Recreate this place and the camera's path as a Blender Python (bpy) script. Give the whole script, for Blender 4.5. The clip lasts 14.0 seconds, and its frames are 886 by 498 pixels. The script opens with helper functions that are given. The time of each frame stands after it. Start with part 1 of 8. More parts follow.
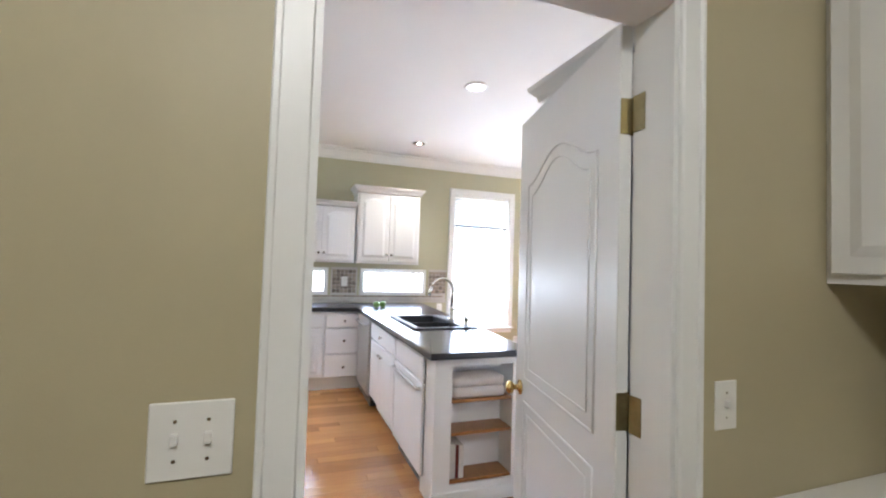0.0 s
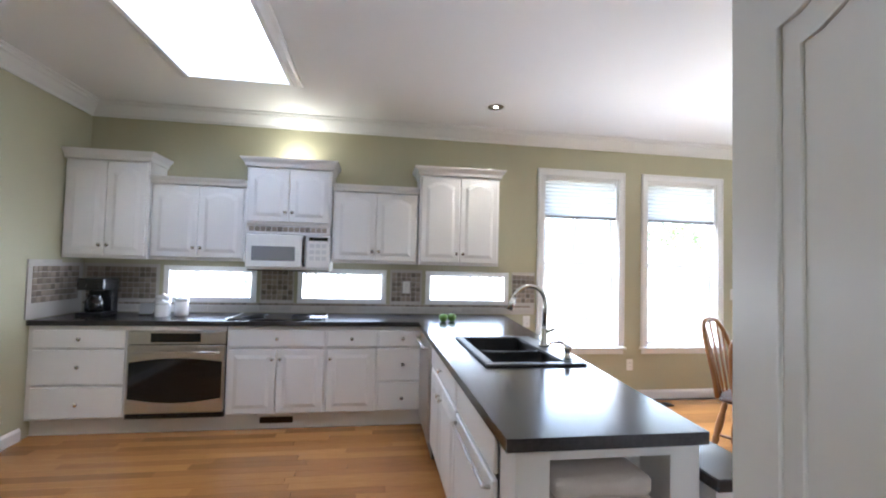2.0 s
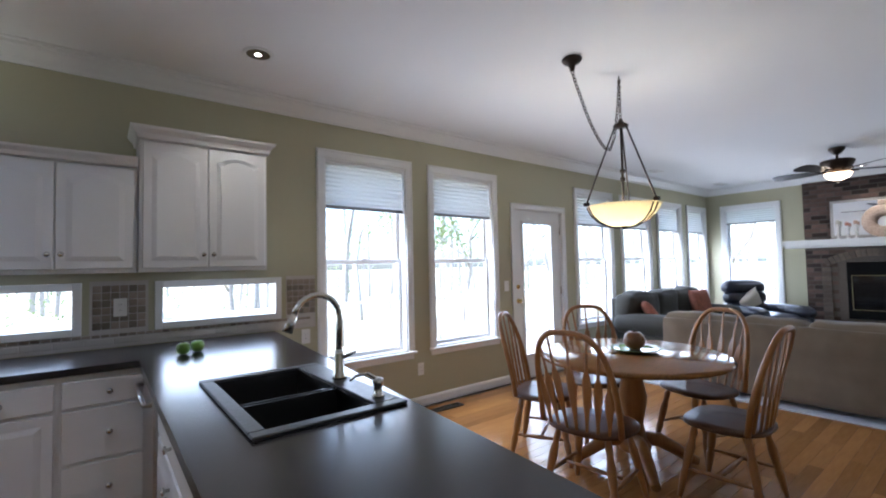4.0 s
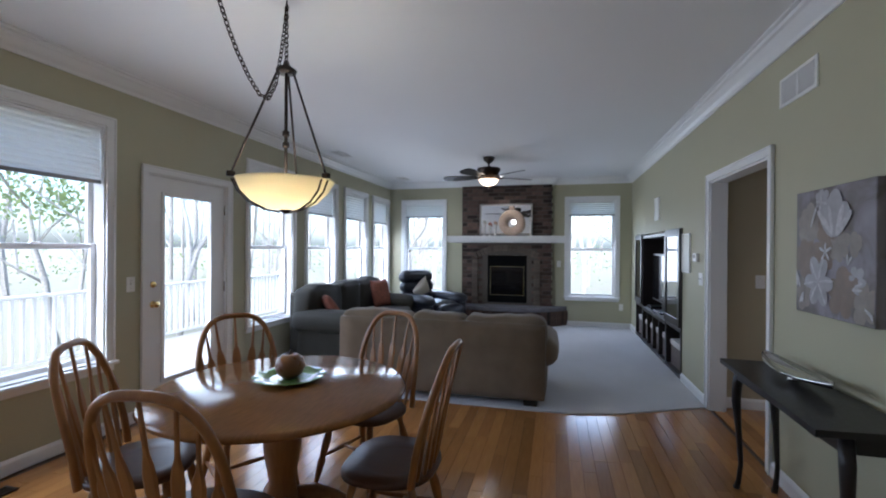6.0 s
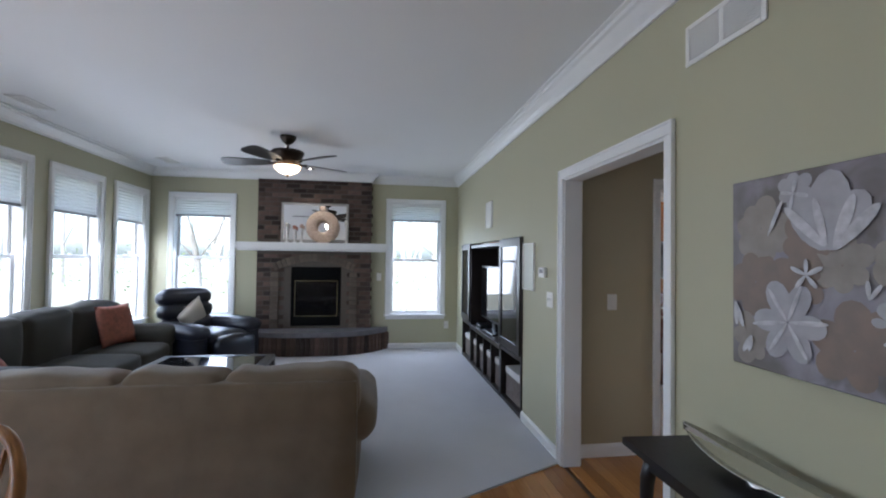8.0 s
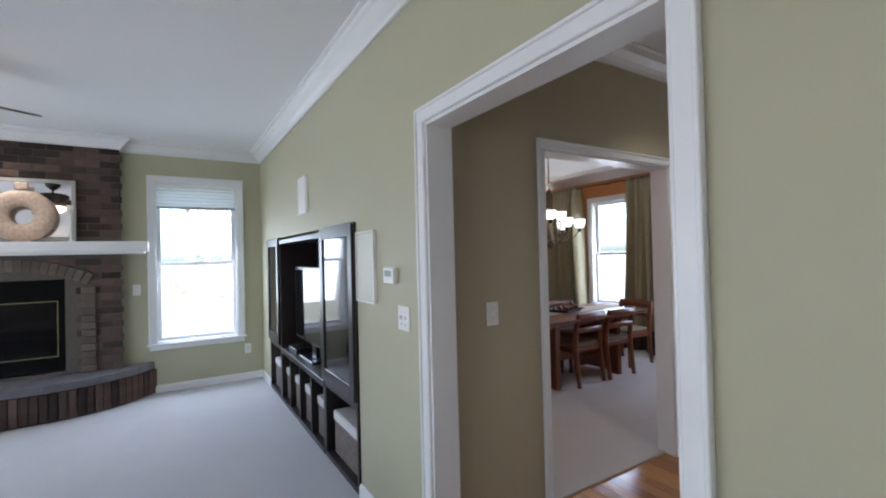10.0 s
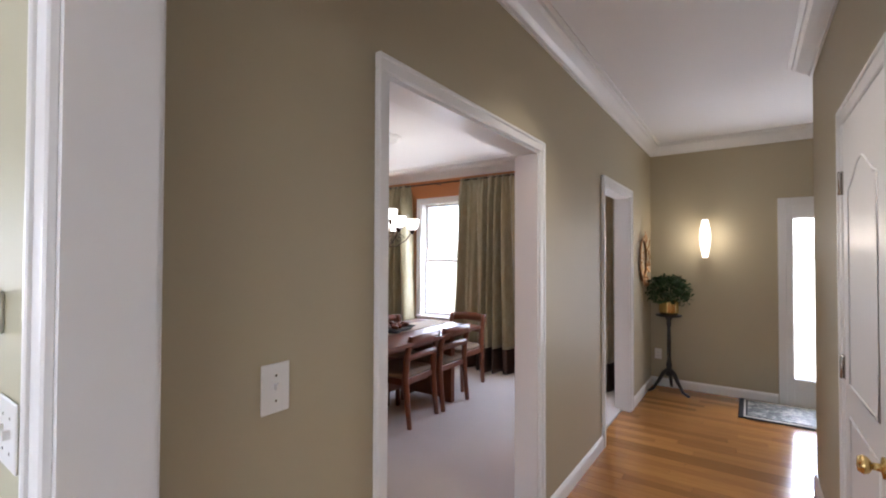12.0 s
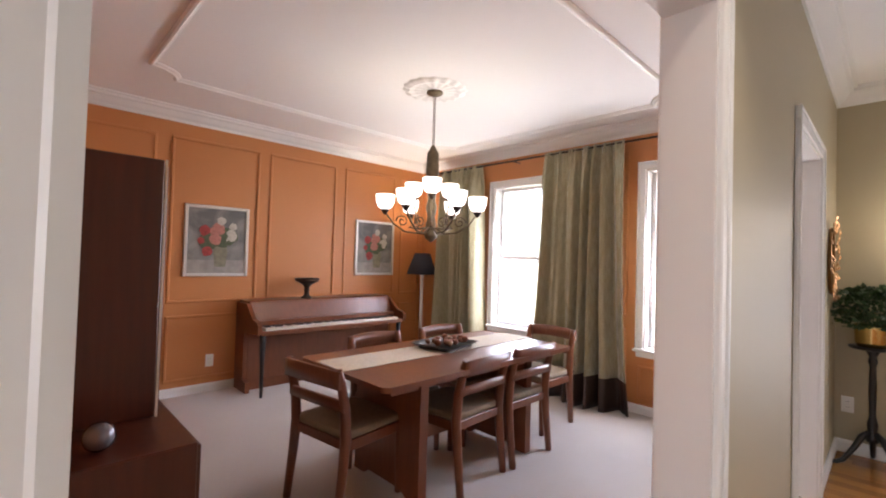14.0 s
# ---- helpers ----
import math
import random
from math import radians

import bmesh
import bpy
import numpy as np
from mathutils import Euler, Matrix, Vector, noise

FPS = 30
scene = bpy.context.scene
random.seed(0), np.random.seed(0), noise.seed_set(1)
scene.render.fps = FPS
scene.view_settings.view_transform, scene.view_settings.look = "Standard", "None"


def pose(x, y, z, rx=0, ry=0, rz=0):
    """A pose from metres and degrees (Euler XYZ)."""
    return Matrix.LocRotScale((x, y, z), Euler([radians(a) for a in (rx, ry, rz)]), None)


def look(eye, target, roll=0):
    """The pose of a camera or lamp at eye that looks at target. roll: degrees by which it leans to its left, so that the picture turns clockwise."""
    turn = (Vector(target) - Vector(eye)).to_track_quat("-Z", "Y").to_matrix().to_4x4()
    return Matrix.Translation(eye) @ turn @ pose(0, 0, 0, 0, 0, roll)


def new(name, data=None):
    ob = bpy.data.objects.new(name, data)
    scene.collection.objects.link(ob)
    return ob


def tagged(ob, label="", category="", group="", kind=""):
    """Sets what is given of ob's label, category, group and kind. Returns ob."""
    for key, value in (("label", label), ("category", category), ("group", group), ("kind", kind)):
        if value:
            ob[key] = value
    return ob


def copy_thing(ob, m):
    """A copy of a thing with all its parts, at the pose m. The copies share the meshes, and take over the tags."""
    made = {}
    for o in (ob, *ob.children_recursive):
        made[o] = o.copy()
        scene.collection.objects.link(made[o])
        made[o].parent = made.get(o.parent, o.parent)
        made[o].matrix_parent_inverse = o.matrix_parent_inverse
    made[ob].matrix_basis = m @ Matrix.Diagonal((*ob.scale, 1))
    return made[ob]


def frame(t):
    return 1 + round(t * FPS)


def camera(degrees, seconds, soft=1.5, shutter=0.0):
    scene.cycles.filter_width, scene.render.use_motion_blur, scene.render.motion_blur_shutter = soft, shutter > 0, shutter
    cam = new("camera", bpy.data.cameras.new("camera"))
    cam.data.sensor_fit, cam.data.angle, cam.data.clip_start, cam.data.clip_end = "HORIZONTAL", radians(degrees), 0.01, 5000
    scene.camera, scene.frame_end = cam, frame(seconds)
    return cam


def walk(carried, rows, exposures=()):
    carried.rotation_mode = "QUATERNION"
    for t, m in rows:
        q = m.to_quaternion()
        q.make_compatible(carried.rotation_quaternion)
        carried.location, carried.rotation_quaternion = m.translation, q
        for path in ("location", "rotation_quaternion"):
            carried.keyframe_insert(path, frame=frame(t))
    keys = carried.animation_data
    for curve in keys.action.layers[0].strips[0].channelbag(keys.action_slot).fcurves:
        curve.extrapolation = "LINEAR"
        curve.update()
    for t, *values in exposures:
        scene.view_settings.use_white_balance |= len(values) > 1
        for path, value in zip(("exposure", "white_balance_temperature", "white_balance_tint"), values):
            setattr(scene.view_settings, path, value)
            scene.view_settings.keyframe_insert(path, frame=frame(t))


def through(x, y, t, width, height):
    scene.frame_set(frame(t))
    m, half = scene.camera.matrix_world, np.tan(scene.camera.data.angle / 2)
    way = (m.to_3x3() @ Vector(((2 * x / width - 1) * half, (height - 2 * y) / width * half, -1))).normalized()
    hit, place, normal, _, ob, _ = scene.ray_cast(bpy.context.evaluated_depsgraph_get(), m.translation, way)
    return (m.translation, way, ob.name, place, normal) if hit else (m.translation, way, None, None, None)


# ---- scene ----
cam = camera(90.6, 14.0, 2.0)
PATH = [
    (0, (0.44, 0.8, 1.365), (1.13, 2.676, 1.442), 1.8),
    (0.5, (0.571, 1.053, 1.396), (1.121, 2.974, 1.478), 1.9),
    (1, (0.686, 1.352, 1.386), (1.126, 3.301, 1.467), 2.4),
    (1.5, (0.784, 1.618, 1.382), (1.141, 3.585, 1.45), 2.0),
    (2, (0.858, 1.899, 1.36), (1.163, 3.874, 1.437), 1.4),
    (4.5, (1.24, 2.754, 1.358), (2.747, 4.068, 1.412), -1.2),
    (5, (1.509, 2.847, 1.413), (3.222, 3.879, 1.435), -0.4),
    (5.5, (1.728, 2.935, 1.433), (3.581, 3.686, 1.435), 0.2),
    (6, (2.017, 2.948, 1.426), (3.955, 3.441, 1.423), 0.4),
    (6.5, (2.347, 2.972, 1.435), (4.331, 3.228, 1.442), 0.4),
    (7, (2.695, 2.978, 1.443), (4.694, 3.029, 1.465), 0.5),
    (9.5, (4.473, 2.678, 1.463), (6.284, 1.832, 1.504), -0.5),
    (10, (4.737, 2.558, 1.454), (6.435, 1.501, 1.479), -1.4),
    (10.5, (4.954, 2.442, 1.462), (6.5, 1.174, 1.476), -1.1),
    (11, (5.163, 2.275, 1.455), (6.542, 0.827, 1.464), -0.6),
    (11.5, (5.376, 2.085, 1.474), (6.604, 0.511, 1.480), -0.5),
    (12, (5.578, 1.802, 1.461), (6.723, 0.162, 1.496), 0.2),
    (12.5, (5.762, 1.54, 1.445), (6.9, -0.104, 1.5), 0.2),
    (13, (5.903, 1.295, 1.447), (7.102, -0.305, 1.497), 0.2),
    (13.5, (6.016, 1.100, 1.375), (7.313, -0.421, 1.435), 1.1),
    (14, (6.211, 0.790, 1.365), (7.641, -0.606, 1.411), 1.7),
]
EXPOSURES = [(0, 5.35, 5450, 10), (1.0, 5.2, 5400, 8), (2.0, 4.7, 5450, 9), (4.3, 3.4, 5300, 11), (5.5, 2.95, 5250, 10), (7.2, 3.0, 5350, 10), (9.3, 3.7, 5450, 8), (11.0, 3.7, 5600, 12), (12.0, 4.4, 5850, 15), (13.0, 4.65, 6050, 17), (14.0, 4.75, 6250, 17)]
walk(cam, [(t, look(eye, target, roll)) for t, eye, target, roll in PATH], EXPOSURES)

# ---- light ----
world = bpy.data.worlds.new("world")
scene.world = world
world.use_nodes = True
wn = world.node_tree
sky = wn.nodes.new("ShaderNodeTexSky")
sky.sky_type, sky.sun_disc = "NISHITA", False
sky.sun_elevation, sky.sun_rotation = radians(43), radians(270)
sky.air_density, sky.dust_density = 1.0, 3.0
wn.links.new(sky.outputs[0], wn.nodes["Background"].inputs[0])
wn.nodes["Background"].inputs[1].default_value = 0.085
sun = new("sun", bpy.data.lights.new("sun", "SUN"))
sun.data.energy, sun.data.angle, sun.data.color = 1.0, radians(20), (1.0, 0.97, 0.93)
sun.matrix_world = look((-25, 0, 24), (0, 0, 0))

# plan of the house
YN, YS, XE, XW = 6.235, 1.60, 10.513, -1.69
XH, YF, YD, XD, YDN = 6.515, -3.755, -3.33, 10.87, 0.85
XHW, CEIL = 5.235, 2.75


def bulb(name, x, y, z, watts, colour, radius=0.04):
    ob = new(name, bpy.data.lights.new(name, "POINT"))
    ob.data.energy, ob.data.color, ob.data.shadow_soft_size = watts, colour, radius
    ob.location = (x, y, z)
    return ob


WARM = (1.0, 0.86, 0.68)
DAY = (0.97, 0.96, 1.0)
NORTH_W, DINING_W, SIDE_W, SKY_W = 1.35, 1.15, 1.2, 0.6


def daylight(name, at, rx, rz, w, h, watts):
    """The sky's light in a window's opening; -90 shines level to -y, less turns it down to the floor."""
    ob = new(name, bpy.data.lights.new(name, "AREA"))
    ob.data.shape, ob.data.size, ob.data.size_y = "RECTANGLE", w, h
    ob.data.energy, ob.data.color = watts, DAY
    ob.matrix_world = pose(*at, rx, 0, rz)
    return ob


# ---- materials ----
def material(name, colour, rough=0.5, metal=0.0, vary=0.06, scale=4.0, bump=0.0, bump_scale=60.0, stretch=(1, 1, 1),
             colour2=None, coat=0.0, sheen=0.0, emit=0.0, emit_colour=None, per_object=0.0, transmission=0.0, object_space=True):
    m = bpy.data.materials.new(name)
    m.use_nodes = True
    n, l = m.node_tree.nodes, m.node_tree.links
    b = n["Principled BSDF"]
    b.inputs["Roughness"].default_value, b.inputs["Metallic"].default_value = rough, metal
    b.inputs["Coat Weight"].default_value, b.inputs["Sheen Weight"].default_value = coat, sheen
    b.inputs["Coat Roughness"].default_value = 0.12
    b.inputs["Transmission Weight"].default_value = transmission
    co = n.new("ShaderNodeTexCoord")
    mp = n.new("ShaderNodeMapping")
    mp.inputs["Scale"].default_value = stretch
    l.new(co.outputs["Object"], mp.inputs[0])
    big = n.new("ShaderNodeTexNoise")
    big.inputs["Scale"].default_value, big.inputs["Detail"].default_value = scale, 5
    l.new(mp.outputs[0], big.inputs["Vector"])
    ramp = n.new("ShaderNodeMix")
    ramp.data_type = "RGBA"
    c2 = colour2 or tuple(c * (1 - 2.2 * vary) for c in colour)
    ramp.inputs[6].default_value = (*[min(1, c * (1 + vary)) for c in colour], 1)
    ramp.inputs[7].default_value = (*c2, 1)
    l.new(big.outputs["Fac"], ramp.inputs[0])
    out = ramp.outputs[2]
    if per_object:
        info = n.new("ShaderNodeObjectInfo")
        isl = n.new("ShaderNodeNewGeometry")
        add = n.new("ShaderNodeMath")
        l.new(info.outputs["Random"], add.inputs[0])
        l.new(isl.outputs["Random Per Island"], add.inputs[1])
        frac = n.new("ShaderNodeMath")
        frac.operation = "FRACT"
        l.new(add.outputs[0], frac.inputs[0])
        rng = n.new("ShaderNodeMapRange")
        rng.inputs[3].default_value, rng.inputs[4].default_value = 1 - per_object, 1 + per_object
        l.new(frac.outputs[0], rng.inputs[0])
        hsv = n.new("ShaderNodeHueSaturation")
        l.new(rng.outputs[0], hsv.inputs["Value"])
        l.new(out, hsv.inputs["Color"])
        out = hsv.outputs[0]
    l.new(out, b.inputs["Base Color"])
    fine = n.new("ShaderNodeTexNoise")
    fine.inputs["Scale"].default_value, fine.inputs["Detail"].default_value = bump_scale, 3
    l.new(mp.outputs[0], fine.inputs["Vector"])
    rr = n.new("ShaderNodeMapRange")
    rr.inputs[3].default_value, rr.inputs[4].default_value = max(0.02, rough * 0.85), min(1, rough * 1.18)
    l.new(fine.outputs["Fac"], rr.inputs[0])
    l.new(rr.outputs[0], b.inputs["Roughness"])
    if bump:
        bp = n.new("ShaderNodeBump")
        bp.inputs["Strength"].default_value, bp.inputs["Distance"].default_value = bump, 0.004
        l.new(fine.outputs["Fac"], bp.inputs["Height"])
        l.new(bp.outputs[0], b.inputs["Normal"])
    if emit:
        b.inputs["Emission Color"].default_value = (*(emit_colour or colour), 1)
        b.inputs["Emission Strength"].default_value = emit
    return m


GREEN = material("sage paint", (0.46, 0.44, 0.30), 0.55, vary=0.025, scale=1.5, bump=0.06, bump_scale=260)
KHAKI = material("khaki paint", (0.45, 0.40, 0.26), 0.5, vary=0.025, scale=1.5, bump=0.06, bump_scale=260)
TAUPE = material("taupe paint", (0.44, 0.385, 0.26), 0.55, vary=0.025, scale=1.5, bump=0.06, bump_scale=260)
ORANGE = material("burnt orange paint", (0.55, 0.22, 0.07), 0.45, vary=0.03, scale=1.5, bump=0.04, bump_scale=200)
WHITE = material("white trim paint", (0.80, 0.80, 0.79), 0.35, vary=0.015, scale=3)
CABINET = material("white cabinet paint", (0.80, 0.79, 0.78), 0.38, vary=0.02, scale=3)
CEILING = material("ceiling paint", (0.85, 0.85, 0.85), 0.85, vary=0.015, scale=1.2, bump=0.1, bump_scale=150)
PLASTIC = material("white plastic", (0.80, 0.79, 0.76), 0.35, vary=0.01)
OAK_FLOOR = material("oak floor", (0.41, 0.195, 0.058), 0.15, vary=0.10, scale=5, stretch=(1.2, 14, 6), bump=0.035, bump_scale=40,
                     colour2=(0.29, 0.125, 0.035), per_object=0.26, coat=0.15)
FLOOR_GAP = material("floor joint", (0.09, 0.045, 0.02), 0.7)
CARPET = material("grey carpet", (0.54, 0.54, 0.56), 0.95, vary=0.06, scale=2.5, bump=0.7, bump_scale=420, sheen=0.2)
CARPET_BEIGE = material("beige carpet", (0.56, 0.52, 0.48), 0.95, vary=0.06, scale=2.5, bump=0.7, bump_scale=420, sheen=0.2)
STONE_TOP = material("dark laminate", (0.035, 0.032, 0.034), 0.20, vary=0.3, scale=60, colour2=(0.018, 0.016, 0.018), bump=0.03, bump_scale=300)
STEEL = material("brushed steel", (0.58, 0.56, 0.54), 0.28, metal=1.0, vary=0.03, stretch=(1, 1, 30))
NICKEL = material("nickel", (0.62, 0.60, 0.56), 0.22, metal=1.0, vary=0.03)
OLD_BRASS = material("dulled brass", (0.36, 0.30, 0.15), 0.34, metal=0.9, vary=0.2, scale=30)
BRASS = material("brass", (0.75, 0.55, 0.22), 0.22, metal=1.0, vary=0.06)
BLACK = material("black plastic", (0.012, 0.012, 0.013), 0.28, vary=0.05)
SOOT = material("matt black iron", (0.005, 0.005, 0.005), 0.8, vary=0.1)
BLACK_GLASS = material("black glass", (0.008, 0.008, 0.009), 0.06, vary=0.02)
BRONZE = material("dark bronze", (0.055, 0.040, 0.030), 0.38, metal=0.8, vary=0.15, scale=20)
SHADE = material("pleated blind fabric", (0.78, 0.80, 0.78), 0.85, vary=0.02, transmission=0.0)
OAK = material("honey oak", (0.34, 0.150, 0.036), 0.36, vary=0.12, scale=8, stretch=(5, 5, 0.7), colour2=(0.18, 0.070, 0.016), coat=0.12, bump=0.04)
# darker copy of the oak: the seats' shade is put into its colour
SEAT_OAK = material("shaded seat oak", (0.085, 0.034, 0.012), 0.34, vary=0.2, scale=8, stretch=(5, 1, 1), colour2=(0.04, 0.017, 0.007), coat=0.05)
ESPRESSO = material("espresso wood", (0.022, 0.016, 0.014), 0.34, vary=0.2, scale=10, stretch=(1, 1, 6))
BLACKWOOD = material("black wood", (0.012, 0.010, 0.010), 0.35, vary=0.15, scale=10)
TABLE_OAK = material("polished oak", (0.28, 0.130, 0.036), 0.13, vary=0.14, scale=6, stretch=(2, 14, 2), colour2=(0.16, 0.064, 0.016), bump=0.008)
TEAK = material("teak", (0.19, 0.060, 0.021), 0.34, vary=0.14, scale=7, stretch=(5, 5, 0.8), colour2=(0.11, 0.030, 0.011), coat=0.10, bump=0.02)
MAHOGANY = material("mahogany veneer", (0.085, 0.019, 0.007), 0.36, vary=0.2, scale=6, stretch=(6, 6, 0.5), colour2=(0.045, 0.010, 0.004), coat=0.05)
TAN = material("tan microfibre", (0.172, 0.126, 0.078), 0.92, vary=0.2, scale=5, bump=0.25, bump_scale=180, sheen=0.15)
OLIVE = material("olive grey upholstery", (0.040, 0.037, 0.027), 0.88, vary=0.14, scale=5, bump=0.2, bump_scale=200, sheen=0.05)
NAVY = material("navy leather", (0.012, 0.014, 0.024), 0.34, vary=0.15, scale=8, bump=0.15, bump_scale=90)
for m, level in ((TABLE_OAK, 0.3), (SEAT_OAK, 0.25), (SOOT, 0.1)):
    m.node_tree.nodes["Principled BSDF"].inputs["Specular IOR Level"].default_value = level
CREAM = material("cream cloth", (0.62, 0.58, 0.50), 0.9, vary=0.06, bump=0.2, bump_scale=200)


def glass_material():
    m = bpy.data.materials.new("window glass")
    m.use_nodes = True
    n, l = m.node_tree.nodes, m.node_tree.links
    n.remove(n["Principled BSDF"])
    t, g, mix, fr = n.new("ShaderNodeBsdfTransparent"), n.new("ShaderNodeBsdfGlossy"), n.new("ShaderNodeMixShader"), n.new("ShaderNodeLayerWeight")
    g.inputs["Roughness"].default_value = 0.02
    fr.inputs[0].default_value = 0.5
    pw, mu = n.new("ShaderNodeMath"), n.new("ShaderNodeMath")
    pw.operation, pw.inputs[1].default_value = "POWER", 5.0
    mu.operation, mu.inputs[1].default_value = "MULTIPLY", 0.35
    l.new(fr.outputs["Facing"], pw.inputs[0])
    l.new(pw.outputs[0], mu.inputs[0])
    l.new(mu.outputs[0], mix.inputs[0])
    l.new(t.outputs[0], mix.inputs[1])
    l.new(g.outputs[0], mix.inputs[2])
    l.new(mix.outputs[0], n["Material Output"].inputs[0])
    return m


def cloth_material(name, colour, through=0.5):
    """Cloth that lets part of the light through."""
    m = bpy.data.materials.new(name)
    m.use_nodes = True
    n, l = m.node_tree.nodes, m.node_tree.links
    n.remove(n["Principled BSDF"])
    d, t, mix, noi = n.new("ShaderNodeBsdfDiffuse"), n.new("ShaderNodeBsdfTranslucent"), n.new("ShaderNodeMixShader"), n.new("ShaderNodeTexNoise")
    noi.inputs["Scale"].default_value = 90
    mr = n.new("ShaderNodeMix")
    mr.data_type = "RGBA"
    mr.inputs[6].default_value, mr.inputs[7].default_value = (*colour, 1), (*[c * 0.9 for c in colour], 1)
    l.new(noi.outputs["Fac"], mr.inputs[0])
    l.new(mr.outputs[2], d.inputs[0])
    l.new(mr.outputs[2], t.inputs[0])
    mix.inputs[0].default_value = through
    l.new(d.outputs[0], mix.inputs[1])
    l.new(t.outputs[0], mix.inputs[2])
    l.new(mix.outputs[0], n["Material Output"].inputs[0])
    return m


GLASS = glass_material()
BLIND = cloth_material("pleated blind cloth", (0.78, 0.80, 0.78), 0.28)
MIRROR = material("mirror", (0.86, 0.87, 0.88), 0.02, metal=1.0, vary=0.0)


# ---- building blocks ----
def box(bm, x0, x1, y0, y1, z0, z1, bevel=0.0, m=None):
    v = [bm.verts.new(Vector((x, y, z))) for x in (x0, x1) for y in (y0, y1) for z in (z0, z1)]
    f = [bm.faces.new([v[i] for i in q]) for q in ((0, 1, 3, 2), (4, 6, 7, 5), (0, 4, 5, 1), (2, 3, 7, 6), (0, 2, 6, 4), (1, 5, 7, 3))]
    if bevel:
        e = list({e for q in f for e in q.edges})
        r = bmesh.ops.bevel(bm, geom=e, offset=bevel, segments=2 if bevel > 0.012 else 1, profile=0.6, affect="EDGES")
        v = list({w for q in r["faces"] for w in q.verts} | {w for w in v if w.is_valid})
    if m:
        bmesh.ops.transform(bm, matrix=m, verts=v)
    return v


def rod(bm, a, b, ra, rb=None, seg=10):
    """A round bar from a to b."""
    a, b = Vector(a), Vector(b)
    rb = ra if rb is None else rb
    q = (b - a).to_track_quat("Z", "Y").to_matrix()
    rings = []
    for c, r in ((a, ra), (b, rb)):
        rings.append([bm.verts.new(c + q @ Vector((r * math.cos(k * math.tau / seg), r * math.sin(k * math.tau / seg), 0))) for k in range(seg)])
    for k in range(seg):
        bm.faces.new((rings[0][k], rings[0][(k + 1) % seg], rings[1][(k + 1) % seg], rings[1][k])).smooth = True
    bm.faces.new(rings[0][::-1]), bm.faces.new(rings[1])


def tube(bm, pts, radii, seg=8, flat=1.0):
    """A bent round bar through pts; radii a number or one for each point."""
    pts = [Vector(p) for p in pts]
    if not hasattr(radii, "__len__"):
        radii = [radii] * len(pts)
    rings, up = [], Vector((0, 0, 1))
    if abs((pts[-1] - pts[0]).normalized().z) > 0.75:
        up = Vector((0.2, 1, 0)).normalized()
    for i, p in enumerate(pts):
        d = (pts[min(i + 1, len(pts) - 1)] - pts[max(i - 1, 0)]).normalized()
        side = d.cross(up)
        if side.length < 0.05:
            side = d.cross(Vector((0.3, 1, 0)))
        side.normalize()
        nor = side.cross(d).normalized()
        rings.append([bm.verts.new(p + radii[i] * (side * math.cos(k * math.tau / seg) + flat * nor * math.sin(k * math.tau / seg))) for k in range(seg)])
    for r, s in zip(rings, rings[1:]):
        for k in range(seg):
            bm.faces.new((r[k], r[(k + 1) % seg], s[(k + 1) % seg], s[k])).smooth = True
    bm.faces.new(rings[0][::-1]), bm.faces.new(rings[-1])


def lathe(bm, profile, seg=24, centre=(0, 0, 0)):
    """A turned body: profile of (radius, height)."""
    c, rings = Vector(centre), []
    for r, z in profile:
        if r < 1e-4:
            rings.append([bm.verts.new(c + Vector((0, 0, z)))])
        else:
            rings.append([bm.verts.new(c + Vector((r * math.cos(k * math.tau / seg), r * math.sin(k * math.tau / seg), z))) for k in range(seg)])
    for a, b in zip(rings, rings[1:]):
        for k in range(seg):
            q = [a[k % len(a)], a[(k + 1) % len(a)], b[(k + 1) % len(b)], b[k % len(b)]]
            q = [w for i, w in enumerate(q) if w not in q[:i]]
            if len(q) > 2:
                bm.faces.new(q).smooth = True
    if len(rings[0]) > 1:
        bm.faces.new(rings[0][::-1])
    if len(rings[-1]) > 1:
        bm.faces.new(rings[-1])


def prism(bm, outline, z0, z1, m=None):
    """A plate with the given outline, from z0 to z1."""
    a = [bm.verts.new((x, y, z0)) for x, y in outline]
    b = [bm.verts.new((x, y, z1)) for x, y in outline]
    k = len(outline)
    bm.faces.new(a[::-1]), bm.faces.new(b)
    for i in range(k):
        bm.faces.new((a[i], a[(i + 1) % k], b[(i + 1) % k], b[i]))
    if m:
        bmesh.ops.transform(bm, matrix=m, verts=a + b)
    return a + b


